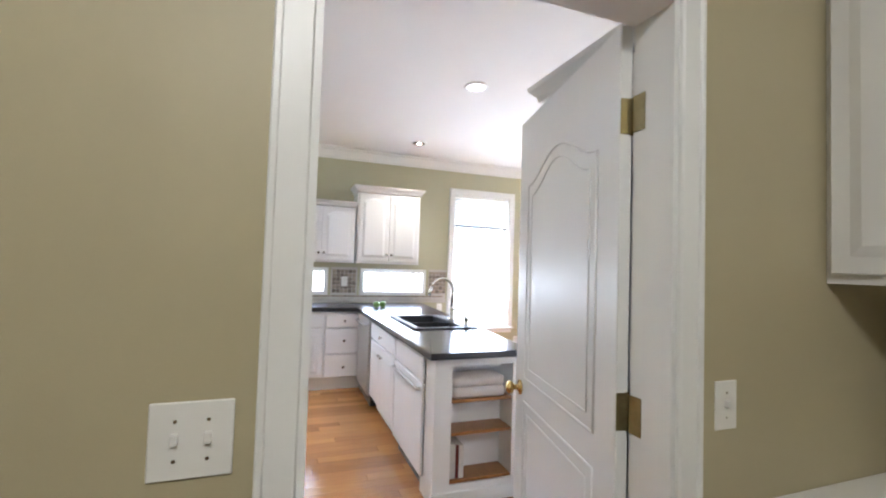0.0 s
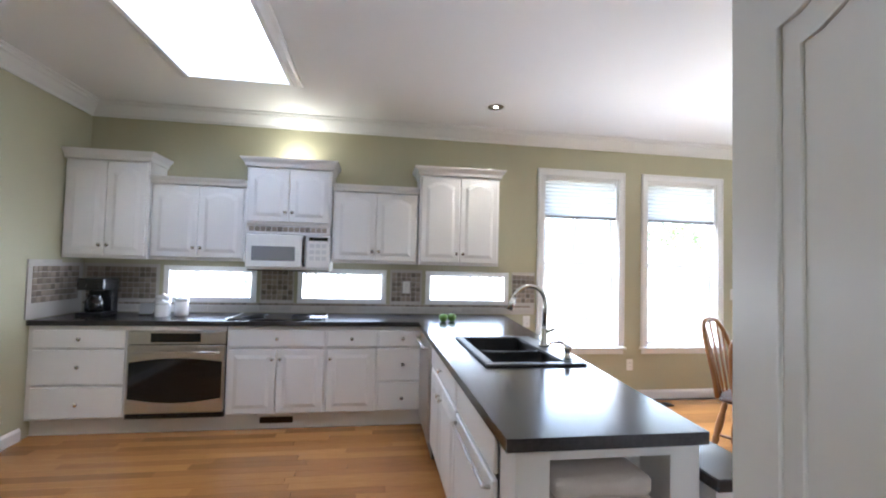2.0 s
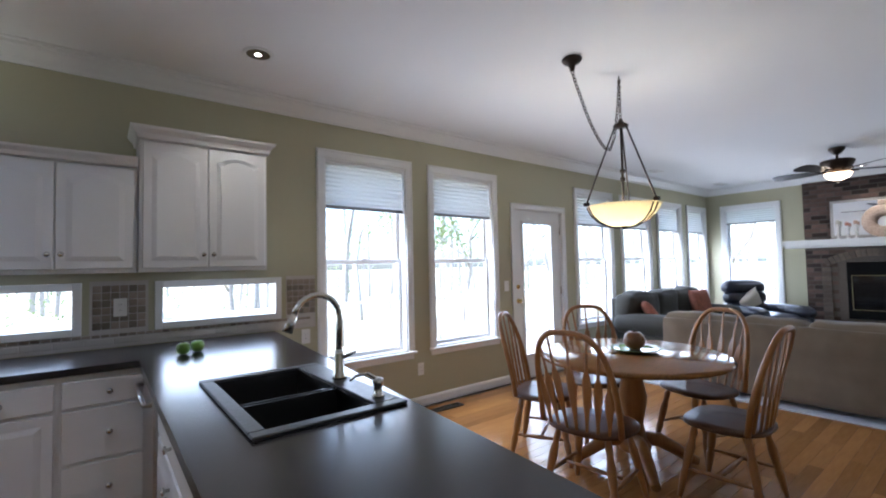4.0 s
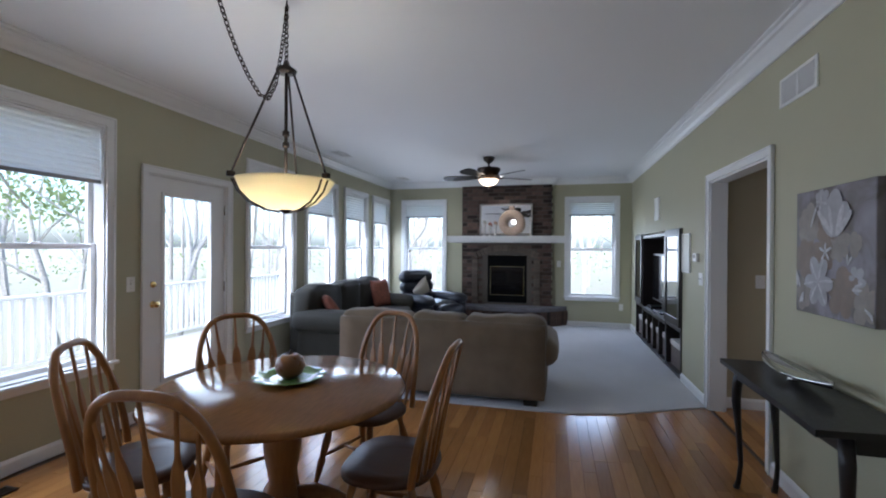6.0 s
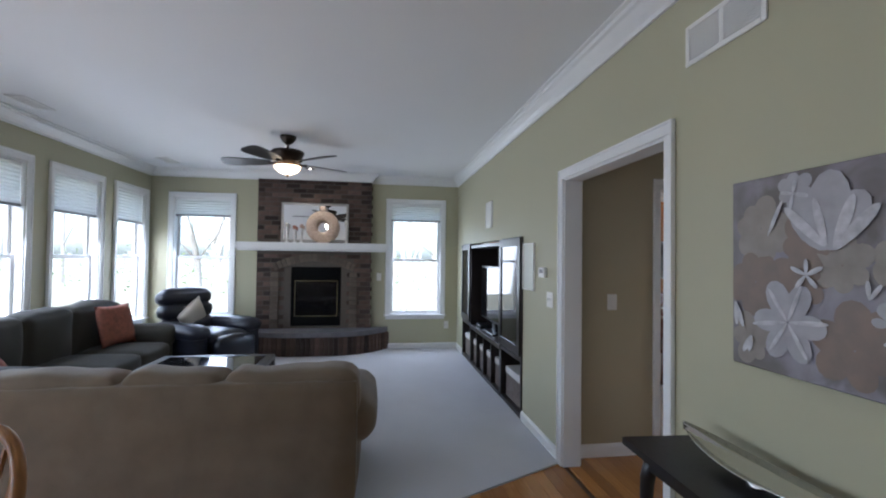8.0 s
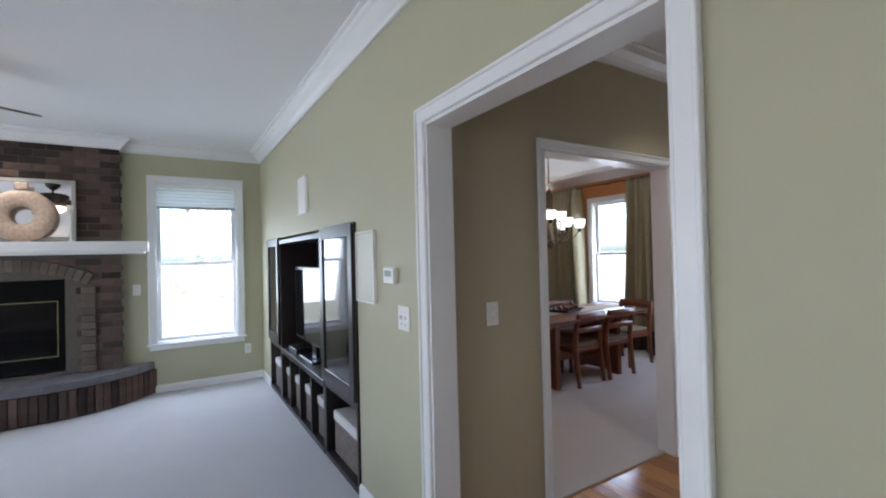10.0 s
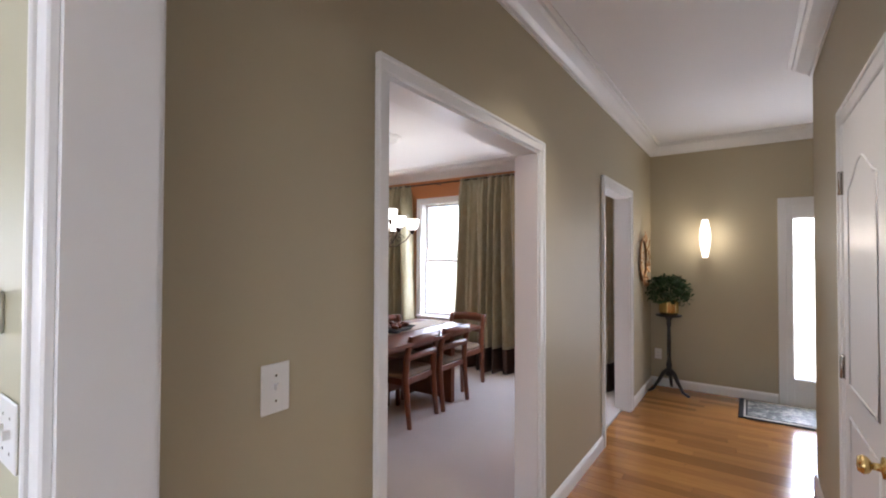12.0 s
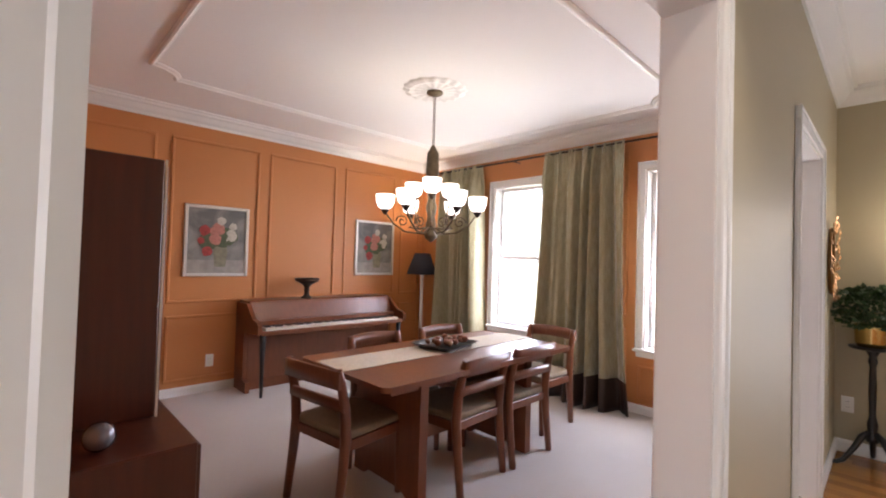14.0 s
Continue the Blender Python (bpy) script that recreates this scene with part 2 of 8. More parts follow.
def cushion(bm, x0, x1, y0, y1, z0, z1, puff=0.03, n=6, m=None, corner=0.35):
    """A soft block with bulging faces and rounded edges."""
    cx, cy, cz = (x0 + x1) / 2, (y0 + y1) / 2, (z0 + z1) / 2
    hx, hy, hz = (x1 - x0) / 2, (y1 - y0) / 2, (z1 - z0) / 2
    r = corner * min(hx, hy, hz)
    seen, verts = {}, []

    def point(u, v, w):
        key = (round(u, 4), round(v, 4), round(w, 4))
        if key not in seen:
            p = Vector((u * hx, v * hy, w * hz))
            c = Vector((max(-hx + r, min(hx - r, p.x)), max(-hy + r, min(hy - r, p.y)), max(-hz + r, min(hz - r, p.z))))
            d = p - c
            if d.length > 1e-6:
                p = c + d.normalized() * r
            b = [(1 - u * u), (1 - v * v), (1 - w * w)]
            p += Vector((math.copysign(puff, u) * b[1] * b[2] * abs(u) ** 3, math.copysign(puff, v) * b[0] * b[2] * abs(v) ** 3, math.copysign(puff, w) * b[0] * b[1] * abs(w) ** 3))
            seen[key] = bm.verts.new((cx + p.x, cy + p.y, cz + p.z))
            verts.append(seen[key])
        return seen[key]

    ax = [math.copysign(abs(t) ** 0.6, t) for t in [-1 + 2 * i / n for i in range(n + 1)]]
    for s in (-1, 1):
        for i in range(n):
            for j in range(n):
                a, b, c, d = ax[i], ax[i + 1], ax[j], ax[j + 1]
                for q in (((s, a, c), (s, b, c), (s, b, d), (s, a, d)), ((c, s, a), (c, s, b), (d, s, b), (d, s, a)), ((a, c, s), (b, c, s), (b, d, s), (a, d, s))):
                    q = q if s > 0 else q[::-1]
                    bm.faces.new([point(*k) for k in q]).smooth = True
    if m:
        bmesh.ops.transform(bm, matrix=m, verts=verts)


def part(name, bm, mat, parent=None, label=""):
    me = bpy.data.meshes.new(name)
    bmesh.ops.recalc_face_normals(bm, faces=bm.faces)
    bm.to_mesh(me)
    bm.free()
    me.materials.append(mat)
    ob = new(name, me)
    if parent:
        ob.parent = parent
    if label:
        ob["label"] = label
    return ob


def thing(name, at, label, category, group="", kind="", rz=0.0):
    ob = new(name)
    ob.matrix_basis = pose(*at, 0, 0, rz)
    ob.empty_display_size = 0.1
    return tagged(ob, label, category, group, kind)


def B():
    return bmesh.new()


def one_box(name, mat, x0, x1, y0, y1, z0, z1, parent=None, bevel=0.0, label=""):
    bm = B()
    box(bm, x0, x1, y0, y1, z0, z1, bevel)
    return part(name, bm, mat, parent, label)


def structure(ob, label, category=""):
    return tagged(ob, label, category, kind="structure")


def slab(name, mat, axis, c0, c1, a0, a1, z0, z1, holes=(), label="", parent=None):
    """A wall across `axis` from c0 to c1, along the other axis from a0 to a1, with openings (a, b, low, high) through it."""
    al = sorted({a0, a1, *[h[0] for h in holes], *[h[1] for h in holes]})
    zl = sorted({z0, z1, *[h[2] for h in holes], *[h[3] for h in holes]})
    solid = {}
    for i in range(len(al) - 1):
        for j in range(len(zl) - 1):
            a, z = (al[i] + al[i + 1]) / 2, (zl[j] + zl[j + 1]) / 2
            solid[i, j] = a0 < a < a1 and z0 < z < z1 and not any(h[0] < a < h[1] and h[2] < z < h[3] for h in holes)
    bm, vs = B(), {}

    def v(c, i, j):
        if (c, i, j) not in vs:
            vs[c, i, j] = bm.verts.new((c, al[i], zl[j]) if axis == "x" else (al[i], c, zl[j]))
        return vs[c, i, j]

    for (i, j), s in solid.items():
        if not s:
            continue
        for c in (c0, c1):
            bm.faces.new((v(c, i, j), v(c, i + 1, j), v(c, i + 1, j + 1), v(c, i, j + 1)))
        for di, dj, p, q in ((-1, 0, (i, j), (i, j + 1)), (1, 0, (i + 1, j), (i + 1, j + 1)), (0, -1, (i, j), (i + 1, j)), (0, 1, (i, j + 1), (i + 1, j + 1))):
            if not solid.get((i + di, j + dj), False):
                bm.faces.new((v(c0, *p), v(c0, *q), v(c1, *q), v(c1, *p)))
    ob = part(name, bm, mat, parent)
    return structure(ob, label) if not parent else ob


# ---- shell ----
# window openings along the north wall: (x0, x1, z0, z1), inside the casing
CW = 0.075
SILL, HEAD = 0.55, 2.33
NORTH_WINDOWS = [(2.51, 3.49), (3.68, 4.67), (6.14, 7.10), (7.31, 8.24), (8.45, 9.38), (9.58, 10.44)]
north_holes = [(a + CW, b - CW, SILL, HEAD) for a, b in NORTH_WINDOWS]
SMALL_WINDOWS = [(-1.03, -0.23), (0.14, 0.975), (1.36, 2.21)]
small_holes = [(a + 0.035, b - 0.035, 1.01, 1.27) for a, b in SMALL_WINDOWS]
BACK_DOOR = (4.95, 5.86, 0.0, 2.04)
east_holes = [(1.80 + CW, 2.77 - CW, SILL, HEAD), (5.03 + CW, 5.99 - CW, SILL, HEAD)]
PANTRY = (0.478, 1.312, 0.0, 2.03)
YP, XJ, XP = 1.70, 1.75, 3.05
UNIT = (7.265, 9.995, -0.01, 1.665)
HALL_OPEN = (5.285, 6.395, 0.0, 2.035)
DIN_OPEN = (-0.435, 0.779, 0.0, 2.035)
FOY_OPEN = (-2.64, -1.74, 0.0, 2.035)
SKY = (-0.55, 0.17, 3.75, 5.36)
TOP = CEIL + 0.05

slab("wall_north", GREEN, "y", YN, YN + 0.16, XW - 0.2, XE + 0.2, 0, TOP, north_holes + small_holes + [BACK_DOOR], "sage painted wall with a row of windows")
slab("wall_east", GREEN, "x", XE, XE + 0.16, YS - 0.12, YN, 0, TOP, east_holes, "sage painted wall round the brick fireplace")
slab("wall_west", GREEN, "x", XW - 0.15, XW, -1.6, YN, 0, TOP, (), "sage painted kitchen side wall")
slab("wall_south", GREEN, "y", YS - 0.06, YS, XP, XE, 0, TOP, [HALL_OPEN, UNIT], "sage painted wall with a cased opening")
slab("wall_kitchen_south", GREEN, "y", YP - 0.06, YP, XW, XJ, 0, TOP, [PANTRY], "sage painted kitchen wall with a doorway")
slab("wall_south_jog", GREEN, "y", YS - 0.01, YS, XJ, XP, 0, TOP, (), "sage painted wall behind the tall cabinet")
slab("wall_utility_jog", KHAKI, "y", YS - 0.02, YS - 0.01, XJ, XP, 0, TOP, (), "khaki painted utility room wall")
slab("wall_south_back", TAUPE, "y", YS - 0.12, YS - 0.06, XP, XE, 0, TOP, [HALL_OPEN, UNIT], "khaki painted back of the living room wall")
slab("wall_utility_north", KHAKI, "y", YP - 0.12, YP - 0.06, XW, XJ, 0, TOP, [PANTRY], "khaki painted utility room wall with a doorway")
slab("wall_hall_east", TAUPE, "x", XH, XH + 0.06, YF, YS - 0.12, 0, TOP, [DIN_OPEN, FOY_OPEN], "taupe hall wall with two cased openings")
slab("wall_dining_west", ORANGE, "x", XH + 0.06, XH + 0.12, YD, YDN, 0, TOP, [DIN_OPEN, FOY_OPEN], "burnt orange dining room wall")
slab("wall_dining_north", ORANGE, "y", YDN, YDN + 0.1, XH + 0.06, XD, 0, TOP, (), "burnt orange dining room wall behind a cabinet")
slab("wall_dining_east", ORANGE, "x", XD, XD + 0.12, YD, YDN + 0.1, 0, TOP, (), "burnt orange wall with raised panel moulding")
DINING_WINDOWS = [(8.81, 9.63), (7.03, 7.86)]
DS, DH = 0.60, 2.24
slab("wall_dining_south", ORANGE, "y", YD - 0.14, YD, XH + 0.06, XD + 0.12, 0, TOP, [(a + CW, b - CW, DS, DH) for a, b in DINING_WINDOWS], "burnt orange wall with two windows")
SIDELIGHT = (5.03, 5.22, 0.27, 1.855)
slab("wall_foyer_south", TAUPE, "y", YF - 0.14, YF, 2.6, XH + 0.06, 0, TOP, [SIDELIGHT], "taupe foyer wall beside the entrance")
slab("wall_foyer_west", TAUPE, "x", 2.5, 2.6, YF, -1.85, 0, TOP, (), "taupe foyer side wall")
slab("wall_foyer_north", TAUPE, "y", -1.85, -1.75, 2.5, XHW, 0, TOP, (), "taupe foyer wall")
slab("wall_hall_west", TAUPE, "x", XHW - 0.1, XHW, -1.75, YS - 0.12, 0, TOP, (), "taupe hall side wall")
slab("wall_pantry_east", KHAKI, "x", 2.178, 2.278, -1.5, YS - 0.12, 0, TOP, (), "khaki utility room wall")
slab("wall_pantry_south", KHAKI, "y", -1.6, -1.5, XW, 3.1, 0, TOP, (), "khaki utility room wall")

bm = B()
x0, x1, y0, y1 = XW - 0.2, XD + 0.2, YF - 0.2, YN + 0.2
for a, b, c, d in ((x0, SKY[0], y0, y1), (SKY[1], x1, y0, y1), (SKY[0], SKY[1], y0, SKY[2]), (SKY[0], SKY[1], SKY[3], y1)):
    box(bm, a, b, c, d, CEIL, CEIL + 0.05)
structure(part("ceiling", bm, CEILING), "smooth white painted ceiling")
DCEIL = CEIL - 0.06
structure(one_box("ceiling_dining", CEILING, XH + 0.121, XD - 0.001, YD + 0.001, YDN - 0.001, DCEIL, CEIL - 0.001), "slightly lower white ceiling of the dining room")

# ---- trim ----
def casing(name, w0, w1, z1, at, rz, label, bottom=0.0, width=0.065, thick=0.018, parent=None):
    """Three boards round an opening in a wall; the wall's face is the local y = 0, and the boards stand towards -y."""
    t = parent or thing(name, at, label, "door casing", kind="structure", rz=rz)
    for n, (a, b, c, d) in (("side_board", (w0 - width, w0, bottom, z1)), ("side_board", (w1, w1 + width, bottom, z1)), ("head_board", (w0 - width, w1 + width, z1, z1 + width))):
        bm = B()
        box(bm, a, b, -thick, -0.0005, c, d, 0.004)
        if n == "side_board":
            o = a if a < w0 else b - 0.014
            box(bm, o, o + 0.014, -thick - 0.008, -thick + 0.004, c, d + (width if a < w0 or a >= w1 else 0), 0.003)
        else:
            box(bm, a + 0.014, b - 0.014, -thick - 0.008, -thick + 0.004, d - 0.014, d, 0.003)
        part(n, bm, WHITE, t)
    return t


def jamb(w0, w1, z1, depth, at, rz, label):
    t = thing("door_lining", at, label, "door lining", kind="structure", rz=rz)
    for a, b, c, d in ((w0 - 0.004, w0 + 0.014, 0, z1), (w1 - 0.014, w1 + 0.004, 0, z1), (w0 + 0.014, w1 - 0.014, z1 - 0.014, z1 + 0.004)):
        one_box("lining_board", WHITE, a, b, -0.003, depth + 0.003, c, d, t)
    return t




def open_trim(axis, face, back, hole, label, width=0.065):
    """Casings on both faces of a cased opening and the lining between them."""
    a, b, _, h = hole
    if axis == "y":
        casing("casing", -b, -a, h, (0, face, 0), 180, label, width=width)
        casing("casing", a, b, h, (0, back, 0), 0, label, width=width)
        jamb(a, b, h, face - back, (0, back, 0), 0, "white painted lining of a wall opening")
    else:
        casing("casing", -b, -a, h, (face, 0, 0), -90, label, width=width)
        casing("casing", a, b, h, (back, 0, 0), 90, label, width=width)
        jamb(-b, -a, h, back - face, (face, 0, 0), -90, "white painted lining of a wall opening")


open_trim("y", YP, YP - 0.12, PANTRY, "white moulded casing round the utility door")
open_trim("y", YS, YS - 0.12, HALL_OPEN, "white casing round the opening to the hall")
open_trim("x", XH, XH + 0.12, DIN_OPEN, "white casing round the dining room opening", 0.052)
open_trim("x", XH, XH + 0.12, FOY_OPEN, "white casing round the second dining opening")

CROWN_PROFILE = [(0, -0.120), (0.014, -0.120), (0.020, -0.100), (0.028, -0.092), (0.046, -0.078), (0.078, -0.042), (0.096, -0.034), (0.100, -0.014), (0.122, -0.011), (0.122, 0), (0, 0)]
BASE_PROFILE = [(0, 0), (0.016, 0), (0.016, 0.072), (0.010, 0.085), (0.004, 0.094), (0, 0.094)]


def moulding(name, profile, pts, z, mat, label, closed=False, scale=1.0, category="moulding"):
    """A moulding along pts in plan; it stands to the left of the way walked."""
    bm, rings = B(), []
    pts = [Vector((p[0], p[1])) for p in pts]
    k = len(pts)
    for i, p in enumerate(pts):
        prev = (p - pts[i - 1]).normalized() if (i or closed) else None
        nxt = (pts[(i + 1) % k] - p).normalized() if (i < k - 1 or closed) else None
        d0, d1 = prev or nxt, nxt or prev
        n0, n1 = Vector((-d0.y, d0.x)), Vector((-d1.y, d1.x))
        n = (n0 + n1) / max(0.15, 1 + n0.dot(n1))
        rings.append([bm.verts.new((p.x + n.x * o * scale, p.y + n.y * o * scale, z + h * scale)) for o, h in profile])
    m = len(profile)
    for i in range(k if closed else k - 1):
        a, b = rings[i], rings[(i + 1) % k]
        for j in range(m):
            bm.faces.new((a[j], a[(j + 1) % m], b[(j + 1) % m], b[j]))
    if not closed:
        bm.faces.new(rings[0]), bm.faces.new(rings[-1][::-1])
    return structure(part(name, bm, mat), label, category)


FPX = 10.39
G = 0.0008
moulding("crown_moulding", CROWN_PROFILE, [(XW + G, YP + G), (XJ + G, YP + G), (XJ + G, YS + G), (XE - G, YS + G), (XE - G, 3.0), (FPX, 3.0), (FPX, 4.70), (XE - G, 4.70), (XE - G, YN - G), (XW + G, YN - G)],
         CEIL - G, WHITE, "white stepped crown moulding under the ceiling", True)
moulding("crown_moulding", CROWN_PROFILE, [(XHW + G, YS - 0.121), (XHW + G, -1.851), (2.6, -1.851), (2.6, YF + G), (XH - G, YF + G), (XH - G, YS - 0.121)], CEIL - G, WHITE,
         "white crown moulding of hall and foyer")
moulding("crown_moulding", CROWN_PROFILE, [(XH + 0.121, YD + G), (XD - G, YD + G), (XD - G, YDN - G), (XH + 0.121, YDN - G)], DCEIL - G, WHITE, "white crown moulding in the dining room", True)


def baseboard(pts, label):
    moulding("baseboard", BASE_PROFILE, pts, 0.0, WHITE, label, category="baseboard")


baseboard([(XJ + 0.01, YS + G), (HALL_OPEN[0] - 0.066, YS + G)], "white baseboard under the console wall")
baseboard([(HALL_OPEN[1] + 0.066, YS + G), (UNIT[0], YS + G)], "white baseboard beside the media unit")
baseboard([(UNIT[1], YS + G), (XE - G, YS + G), (XE - G, 3.0)], "white baseboard round the living room")
baseboard([(XE - G, 4.72), (XE - G, YN - G), (BACK_DOOR[1] + 0.07, YN - G)], "white baseboard under the windows")
baseboard([(BACK_DOOR[0] - 0.07, YN - G), (2.17, YN - G)], "white baseboard under the breakfast windows")
baseboard([(XW + G, 5.60), (XW + G, YP + G), (PANTRY[0] - 0.066, YP + G)], "white baseboard along the kitchen wall")
baseboard([(XHW + G, 0.65), (XHW + G, 0.09)], "white baseboard between the closet doors")
baseboard([(XHW + G, -0.78), (XHW + G, -1.85)], "white baseboard in the hall corner")
baseboard([(5.345, YF + G), (XH - G, YF + G), (XH - G, FOY_OPEN[0] - 0.066)], "white baseboard in the foyer")
baseboard([(XH - G, FOY_OPEN[1] + 0.066), (XH - G, DIN_OPEN[0] - 0.066)], "white baseboard between the hall openings")
baseboard([(XH - G, DIN_OPEN[1] + 0.066), (XH - G, YS - 0.121)], "white baseboard by the hall switch")
baseboard([(XH + 0.121, DIN_OPEN[0] - 0.07), (XH + 0.121, FOY_OPEN[1] + 0.07)], "white baseboard inside the dining room")
baseboard([(XH + 0.121, YD + G), (XD - G, YD + G), (XD - G, YDN - G), (XH + 0.121, YDN - G)], "white baseboard round the dining room")


# ---- windows ----
def window(name, at, rz, w, z0, z1, blind, label, blind_cloth=True, rails=()):
    """A sash window with casing; local x along the wall from -w/2 to w/2 (the opening), y outward, the wall's inner face at 0."""
    t = thing(name, at, label, "window", kind="structure", rz=rz)
    h = w / 2
    frame = B()
    for a, b, c, d in ((-h - CW, -h, z0 - 0.02, z1), (h, h + CW, z0 - 0.02, z1), (-h - CW, h + CW, z1, z1 + CW)):
        box(frame, a, b, -0.018, -0.0005, c, d, 0.004)
    for s in (-1, 1):
        box(frame, s * (h + CW - 0.014) - 0.007, s * (h + CW - 0.014) + 0.007, -0.027, -0.014, z0, z1 + CW - 0.008, 0.003)
    box(frame, -h - CW + 0.01, h + CW - 0.01, -0.027, -0.014, z1 + CW - 0.022, z1 + CW - 0.004, 0.003)
    part("window_casing", frame, WHITE, t)
    sill = B()
    box(sill, -h - CW - 0.012, h + CW + 0.012, -0.045, -0.0005, z0 - 0.025, z0, 0.005)
    part("window_sill", sill, WHITE, t)
    apron = B()
    box(apron, -h - CW + 0.01, h + CW - 0.01, -0.016, -0.0005, z0 - 0.075, z0 - 0.025, 0.004)
    part("apron", apron, WHITE, t)
    lining = B()
    for a, b, c, d in ((-h, -h + 0.012, z0 + 0.012, z1 - 0.012), (h - 0.012, h, z0 + 0.012, z1 - 0.012), (-h, h, z0, z0 + 0.012), (-h, h, z1 - 0.012, z1)):
        box(lining, a, b, 0.0, 0.14, c, d)
    part("window_lining", lining, WHITE, t)
    mid = z0 + (z1 - z0) * 0.49
    for n, lo, hi, y in (("lower_sash", z0 + 0.012, mid + 0.02, 0.075), ("upper_sash", mid - 0.02, z1 - 0.012, 0.107)):
        sash, e = B(), 0.036
        for a, b, c, d in ((-h + 0.013, -h + 0.013 + e, lo, hi), (h - 0.013 - e, h - 0.013, lo, hi), (-h + 0.013 + e, h - 0.013 - e, lo, lo + e), (-h + 0.013 + e, h - 0.013 - e, hi - e, hi)):
            box(sash, a, b, y, y + 0.03, c, d, 0.003)
        s = part(n, sash, WHITE, t)
        g = one_box("pane", GLASS, -h + 0.013 + e, h - 0.013 - e, y + 0.013, y + 0.017, lo + e, hi - e, s)
        g.visible_shadow = False
    latch = B()
    box(latch, -0.03, 0.03, 0.06, 0.078, mid + 0.02, mid + 0.032, 0.003)
    part("latch", latch, WHITE, t)
    if blind:
        bl, n = B(), max(6, int((z1 - blind) / 0.022))
        prev = None
        for i in range(n + 1):
            z = z1 - 0.03 - (z1 - 0.03 - blind - 0.02) * i / n
            y = 0.035 + (0.006 if i % 2 else -0.006)
            cur = [bl.verts.new((x, y, z)) for x in (-h + 0.016, h - 0.016)]
            if prev:
                bl.faces.new((prev[0], prev[1], cur[1], cur[0]))
            prev = cur
        cloth = part("blind", bl, BLIND, t, "white pleated blind half drawn")
        one_box("bottom_rail", SHADE_RAIL, -h + 0.014, h - 0.014, 0.022, 0.048, blind - 0.008, blind + 0.02, cloth, 0.003)
        one_box("head_rail", WHITE, -h + 0.014, h - 0.014, 0.018, 0.052, z1 - 0.034, z1 - 0.013, cloth, 0.003)
    return t


SHADE_RAIL = material("grey blind rail", (0.30, 0.30, 0.30), 0.5)
for i, (a, b) in enumerate(NORTH_WINDOWS):
    window("window_%d" % (i + 1), ((a + b) / 2, YN, 0), 0, b - a - 2 * CW, SILL, HEAD, 1.90, "white double hung window with a pleated blind")
for i, (a, b, _, _) in enumerate(east_holes):
    window("window_%d" % (i + 7), (XE, (a + b) / 2, 0), -90, b - a, SILL, HEAD, 2.05, "white double hung window beside the fireplace")
for i, (a, b) in enumerate(DINING_WINDOWS):
    window("window_%d" % (i + 9), ((a + b) / 2, YD, 0), 180, b - a - 2 * CW, DS, DH, 0, "white double hung dining room window")
for i, (a, b, c, d) in enumerate(small_holes):
    t = thing("window_%d" % (i + 11), ((a + b) / 2, YN, 0), "low fixed window under the wall cabinets", "window", kind="structure")
    h, e = (b - a) / 2, 0.035
    f = B()
    for p, q, r, s in ((-h - e, -h + 0.012, c - e, d + e), (h - 0.012, h + e, c - e, d + e), (-h + 0.012, h - 0.012, c - e, c + 0.012), (-h + 0.012, h - 0.012, d - 0.012, d + e)):
        box(f, p, q, -0.016, 0.12, r, s, 0.003)
    part("window_frame", f, WHITE, t)
    one_box("pane", GLASS, -h + 0.012, h - 0.012, 0.08, 0.084, c + 0.012, d - 0.012, t).visible_shadow = False

for a, b, c, d in north_holes:
    daylight("window_light", ((a + b) / 2, YN + 0.17, c + 0.72), -63, 0, b - a - 0.06, 0.95, NORTH_W)
for a, b, c, d in small_holes:
    daylight("window_light", ((a + b) / 2, YN + 0.06, (c + d) / 2), -90, 0, b - a - 0.04, d - c - 0.04, NORTH_W * 0.15)
for a, b, c, d in east_holes:
    daylight("window_light", (XE + 0.17, (a + b) / 2, c + 0.72), -63, -90, b - a - 0.06, 0.95, NORTH_W)
for a, b in DINING_WINDOWS:
    daylight("window_light", ((a + b) / 2, YD - 0.10, (DS + DH) / 2), 74, 0, b - a - 2 * CW - 0.06, 1.4, DINING_W)
daylight("window_light", ((BACK_DOOR[0] + BACK_DOOR[1]) / 2, YN + 0.12, 1.07), -74, 0, 0.5, 1.4, NORTH_W * 0.6)
daylight("window_light", (5.13, YF - 0.02, 1.06), 90, 0, 0.16, 1.5, SIDE_W)
daylight("window_light", ((SKY[0] + SKY[1]) / 2, (SKY[2] + SKY[3]) / 2, CEIL + 0.9), 0, 0, SKY[1] - SKY[0] - 0.04, SKY[3] - SKY[2] - 0.04, SKY_W)


def _leaf(w, h, thick):
    bm = B()
    box(bm, 0, w, 0, thick, 0.012, h, 0.003)
    return bm


